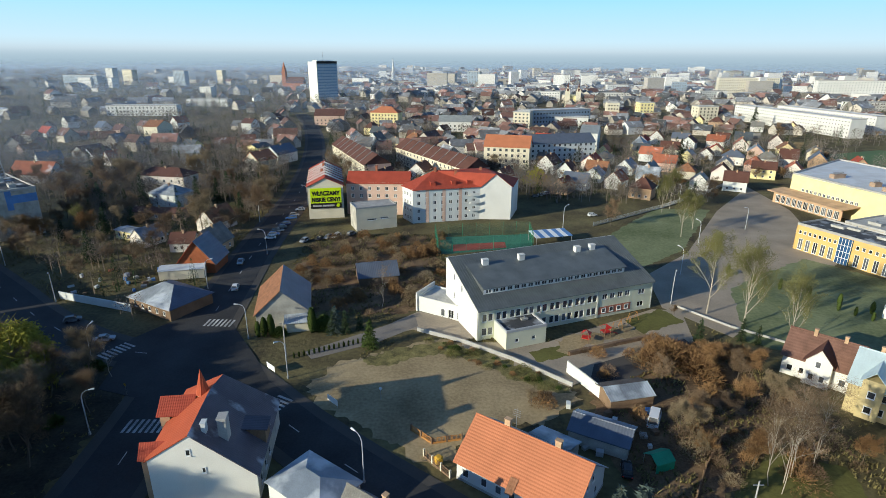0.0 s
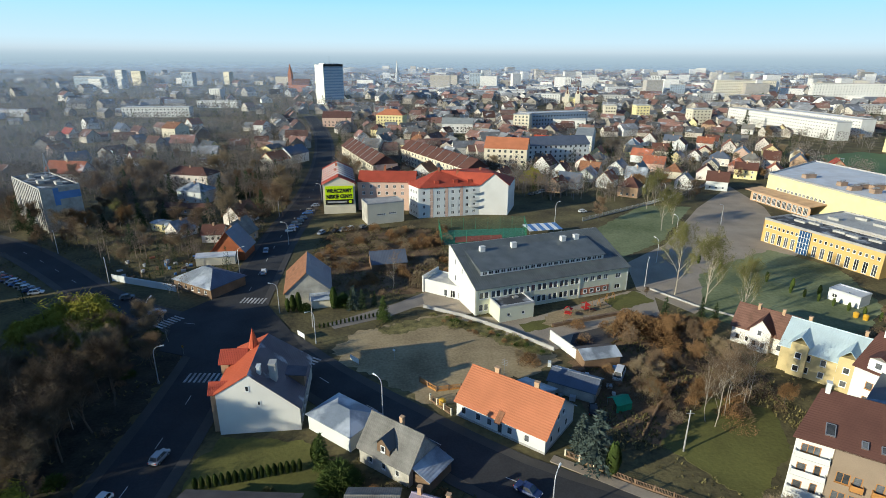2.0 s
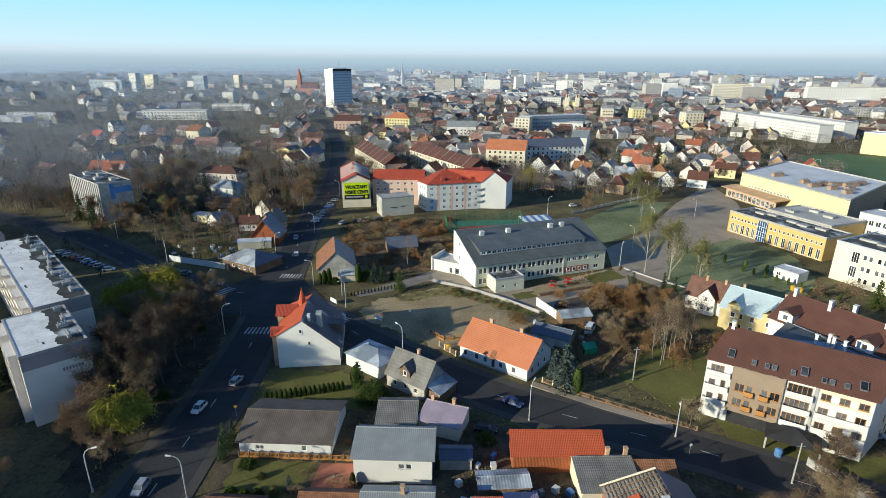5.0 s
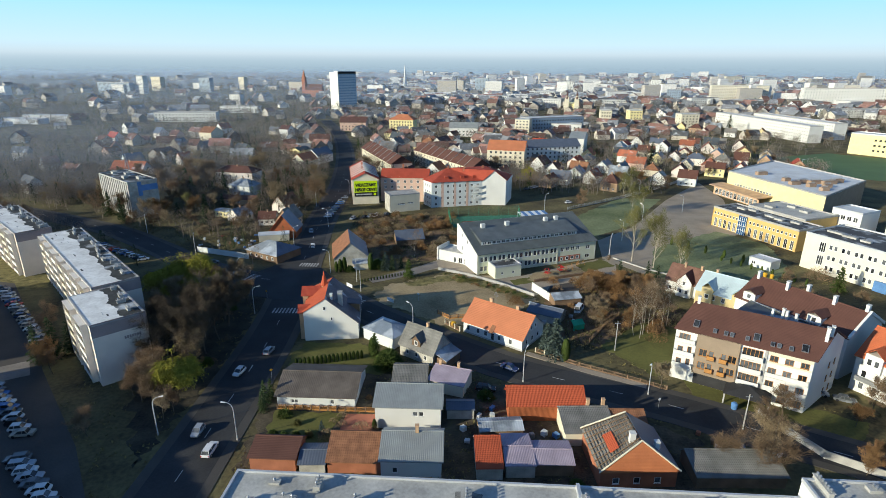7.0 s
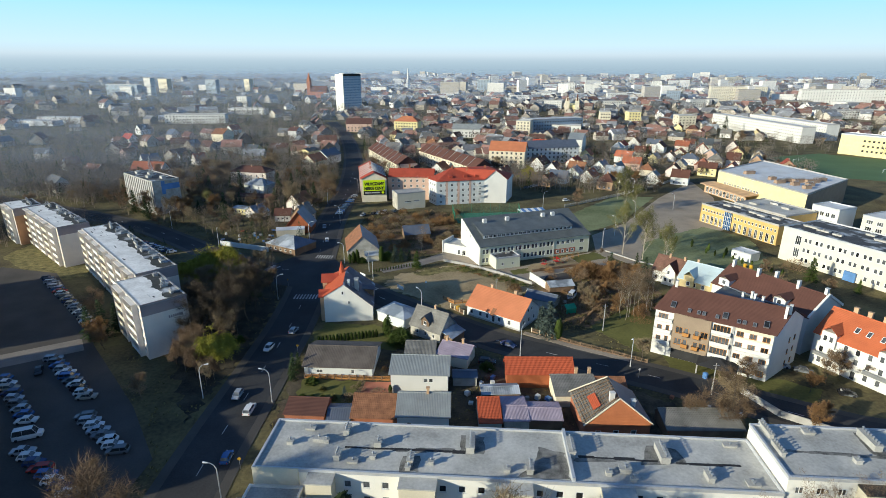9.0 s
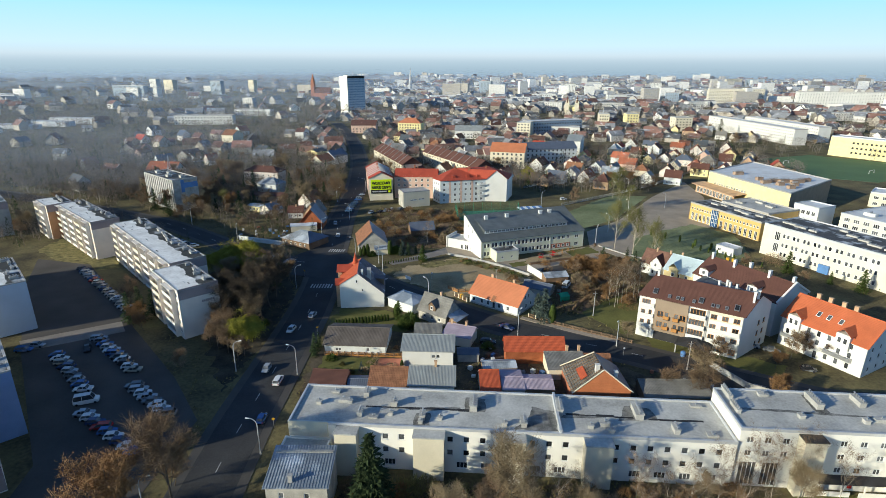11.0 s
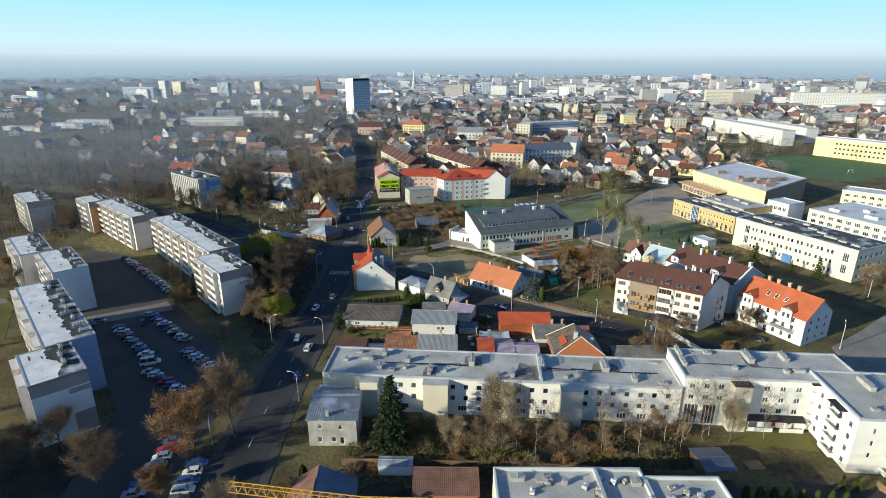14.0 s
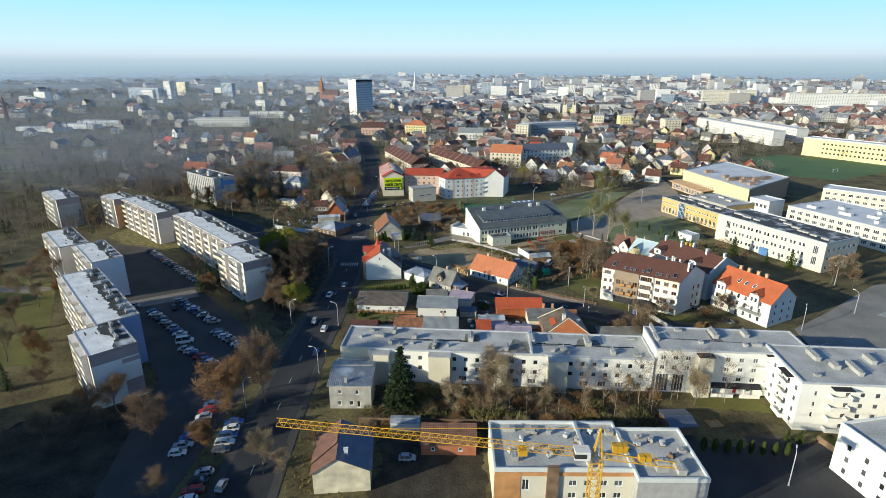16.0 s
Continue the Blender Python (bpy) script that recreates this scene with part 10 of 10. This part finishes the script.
for x, y in ((0.2, 0.2), (13.2, 0.2), (0.2, 6.8), (13.2, 6.8)):
    bm = bmesh.new()
    tube(bm, (x, y, 0), (x, y, 3.2), 0.08, 0.08, 6)
    part("post", bm, steel, c)

# playground before the long building
for x, y, r in ((40.5, 112.0, 20), (36.0, 109.0, 60)):
    s = thing("climbing_frame", x, y, r, "red climbing frame with slide on sand", "playground")
    bm = bmesh.new()
    for a, b in ((0, 0), (1.6, 0), (1.6, 1.6), (0, 1.6)):
        tube(bm, (a, b, 0), (a, b, 2.4), 0.07, 0.07, 6)
    part("frame", bm, timber, s)
    bm = bmesh.new()
    box(bm, -0.1, -0.1, 1.2, 1.7, 1.7, 1.3)
    part("platform", bm, sign_red, s)
    bm = bmesh.new()
    slab(bm, [V(-0.2, -0.2, 2.3), V(0.8, 0.8, 3.1), V(1.8, -0.2, 2.3)], 0.06)
    slab(bm, [V(-0.2, 1.8, 2.3), V(1.8, 1.8, 2.3), V(0.8, 0.8, 3.1)], 0.06)
    slab(bm, [V(1.6, 0.3, 1.25), V(4.0, 0.3, 0.2), V(4.0, 0.9, 0.2), V(1.6, 0.9, 1.25)], 0.06)
    part("slide", bm, sign_red, s)
for x, y in ((47, 118), (50, 121), (44.5, 116)):
    s = thing("swing", x, y, 30, "light wooden swing frame", "playground", "swings")
    bm = bmesh.new()
    for k in (-1.3, 1.3):
        tube(bm, (k, -0.7, 0), (k, 0, 2.1), 0.05, 0.05, 6)
        tube(bm, (k, 0.7, 0), (k, 0, 2.1), 0.05, 0.05, 6)
    tube(bm, (-1.4, 0, 2.1), (1.4, 0, 2.1), 0.05, 0.05, 6)
    part("frame", bm, joinery_wood, s)
    bm = bmesh.new()
    box(bm, -0.3, -0.12, 0.5, 0.3, 0.12, 0.55)
    tube(bm, (-0.25, 0, 0.5), (-0.25, 0, 2.1), 0.015, 0.015, 4)
    tube(bm, (0.25, 0, 0.5), (0.25, 0, 2.1), 0.015, 0.015, 4)
    part("seat", bm, tar, s)
patch("play_sand", [(30, 105.5), (50, 113), (48, 118), (29, 111)], sand, "sand play area with dark kerb", "ground", 0.07)
patch("lawn_play", [(50, 114), (62, 120), (59, 127), (48, 121)], lawn, "small lawn beside the play area", "lawn", 0.075)

# sheds and clutter in the overgrown yards
simple_house("frosty_shed", 33.5, 84.5, 12, 8.5, 5.5, 2.3, 3.2, timber, (metal_frost, shed_roof), "shed with a frosty sheet roof", over=0.3, category="shed")
simple_house("blue_roof_shed", 24.0, 76.5, -30, 9.5, 6.0, 2.4, 3.8, stained_wall, (metal_blue, metal_frost), "shed with a blue sheet roof", over=0.3, category="shed")
s = thing("green_tent", 35.7, 68.6, 20, "small green tarpaulin tent on bare ground", "tent")
bm = bmesh.new()
slab(bm, [V(0, 0, 1.6), V(3.6, 0, 1.6), V(3.6, 1.6, 2.6), V(0, 1.6, 2.6)], 0.05)
slab(bm, [V(0, 3.2, 1.6), V(0, 1.6, 2.6), V(3.6, 1.6, 2.6), V(3.6, 3.2, 1.6)], 0.05)
box(bm, 0.05, 0.1, 0, 3.55, 0.16, 1.6)
part("canvas", bm, tarp_green, s)
bm = bmesh.new()
for x, y in ((0.1, 0.2), (3.5, 0.2), (0.1, 3.0), (3.5, 3.0)):
    tube(bm, (x, y, 0), (x, y, 1.6), 0.04, 0.04, 5)
part("pole", bm, steel, s)
clut = random.Random(31)
for x0, x1, y0, y1, n in ((26, 42, 72, 90, 22), (-100, -76, 136, 156, 20), (3, 24, 21, 26, 12), (-4, 12, 26, 36, 8), (50, 66, 14, 24, 8), (84, 100, -70, -40, 0)):
    for _ in range(n):
        x, y = clut.uniform(x0, x1), clut.uniform(y0, y1)
        if not clear(x, y, 0.8, False):
            continue
        s = thing("crate", x, y, clut.uniform(0, 90), "weathered timber crate in a cluttered yard", "crate", "crates in the yards")
        w, d, h = clut.uniform(0.6, 1.6), clut.uniform(0.6, 1.2), clut.uniform(0.4, 1.1)
        mat = clut.choice((timber, concrete, galvanised, tarp_blue, brick_red, cool_plaster))
        bm = bmesh.new()
        for z in (0.0, h * 0.36, h * 0.72):
            box(bm, 0, 0, z, w, d, z + h * 0.3)
        part("load", bm, mat, s)
for x, y, mat, word in ((62.2, 33.0, tarp_blue, "blue"), (111.5, 110.0, crane_yellow, "yellow"), (113.0, 108.5, crane_yellow, "yellow"), (2.6, 71.2, crane_yellow, "yellow")):
    s = thing("recycling_bin", x, y, 10, word + " plastic recycling bin", "bin", "recycling bins")
    bm = bmesh.new()
    tube(bm, (0, 0, 0), (0, 0, 1.3), 0.6, 0.7, 10)
    part("body", bm, mat, s)
    bm = bmesh.new()
    tube(bm, (0, 0, 1.3), (0, 0, 1.6), 0.72, 0.4, 10)
    part("lid", bm, mat, s)
leaf_pile = bmesh.new()
for _ in range(500):
    a, r = clut.uniform(0, 6.283), 2.2 * math.sqrt(clut.random())
    z = 0.7 * (1 - r / 2.3)
    c = V(57 + r * math.cos(a) * 1.5, 64 + r * math.sin(a), 0.05 + z * clut.random())
    sz = 0.16
    leaf_pile.faces.new([leaf_pile.verts.new(c + V(clut.uniform(-sz, sz), clut.uniform(-sz, sz), clut.uniform(0, sz))) for _ in range(3)])
tagged(new("leaf_pile", mesh_of("leaf_pile", leaf_pile, twigs_rust)), label="pile of dry leaves and cuttings on the lawn", category="leaf pile", kind="stuff")

# goal frames on the sports field
for x, y in ((306, 300), (268, 342)):
    s = thing("football_goal", x, y, 30, "white football goal on green turf", "goal", "football goals")
    bm = bmesh.new()
    for a, b in (((0, 0, 0), (0, 0, 2.4)), ((7.3, 0, 0), (7.3, 0, 2.4)), ((0, 0, 2.4), (7.3, 0, 2.4))):
        tube(bm, a, b, 0.12, 0.12, 6)
    part("frame", bm, joinery, s)

# green garden canopy before the apartment house
gc = thing("garden_canopy", 65.2, 36.6, -32.7, "green fabric canopy over a small terrace", "canopy")
bm = bmesh.new()
slab(bm, [V(0, 0, 2.3), V(5, 0, 2.3), V(5, 3.4, 2.8), V(0, 3.4, 2.8)], 0.06)
part("cover", bm, tarp_green, gc)
for px, py in ((0.1, 0.1), (4.9, 0.1), (0.1, 3.3), (4.9, 3.3)):
    bm = bmesh.new()
    tube(bm, (px, py, 0), (px, py, 2.3), 0.05, 0.05, 5)
    part("post", bm, steel, gc)

# overhead line poles along the east street and the lanes
for x, y in ((-29.5, 104), (44, 58), (60.5, 26)):
    s = thing("utility_pole", x, y, 0, "grey concrete utility pole", "pole", "utility poles")
    bm = bmesh.new()
    tube(bm, (0, 0, -0.1), (0, 0, 8.4), 0.16, 0.09, 7)
    part("shaft", bm, concrete, s)
    bm = bmesh.new()
    box(bm, -0.7, -0.05, 7.7, 0.7, 0.05, 7.82)
    part("crossarm", bm, steel, s)
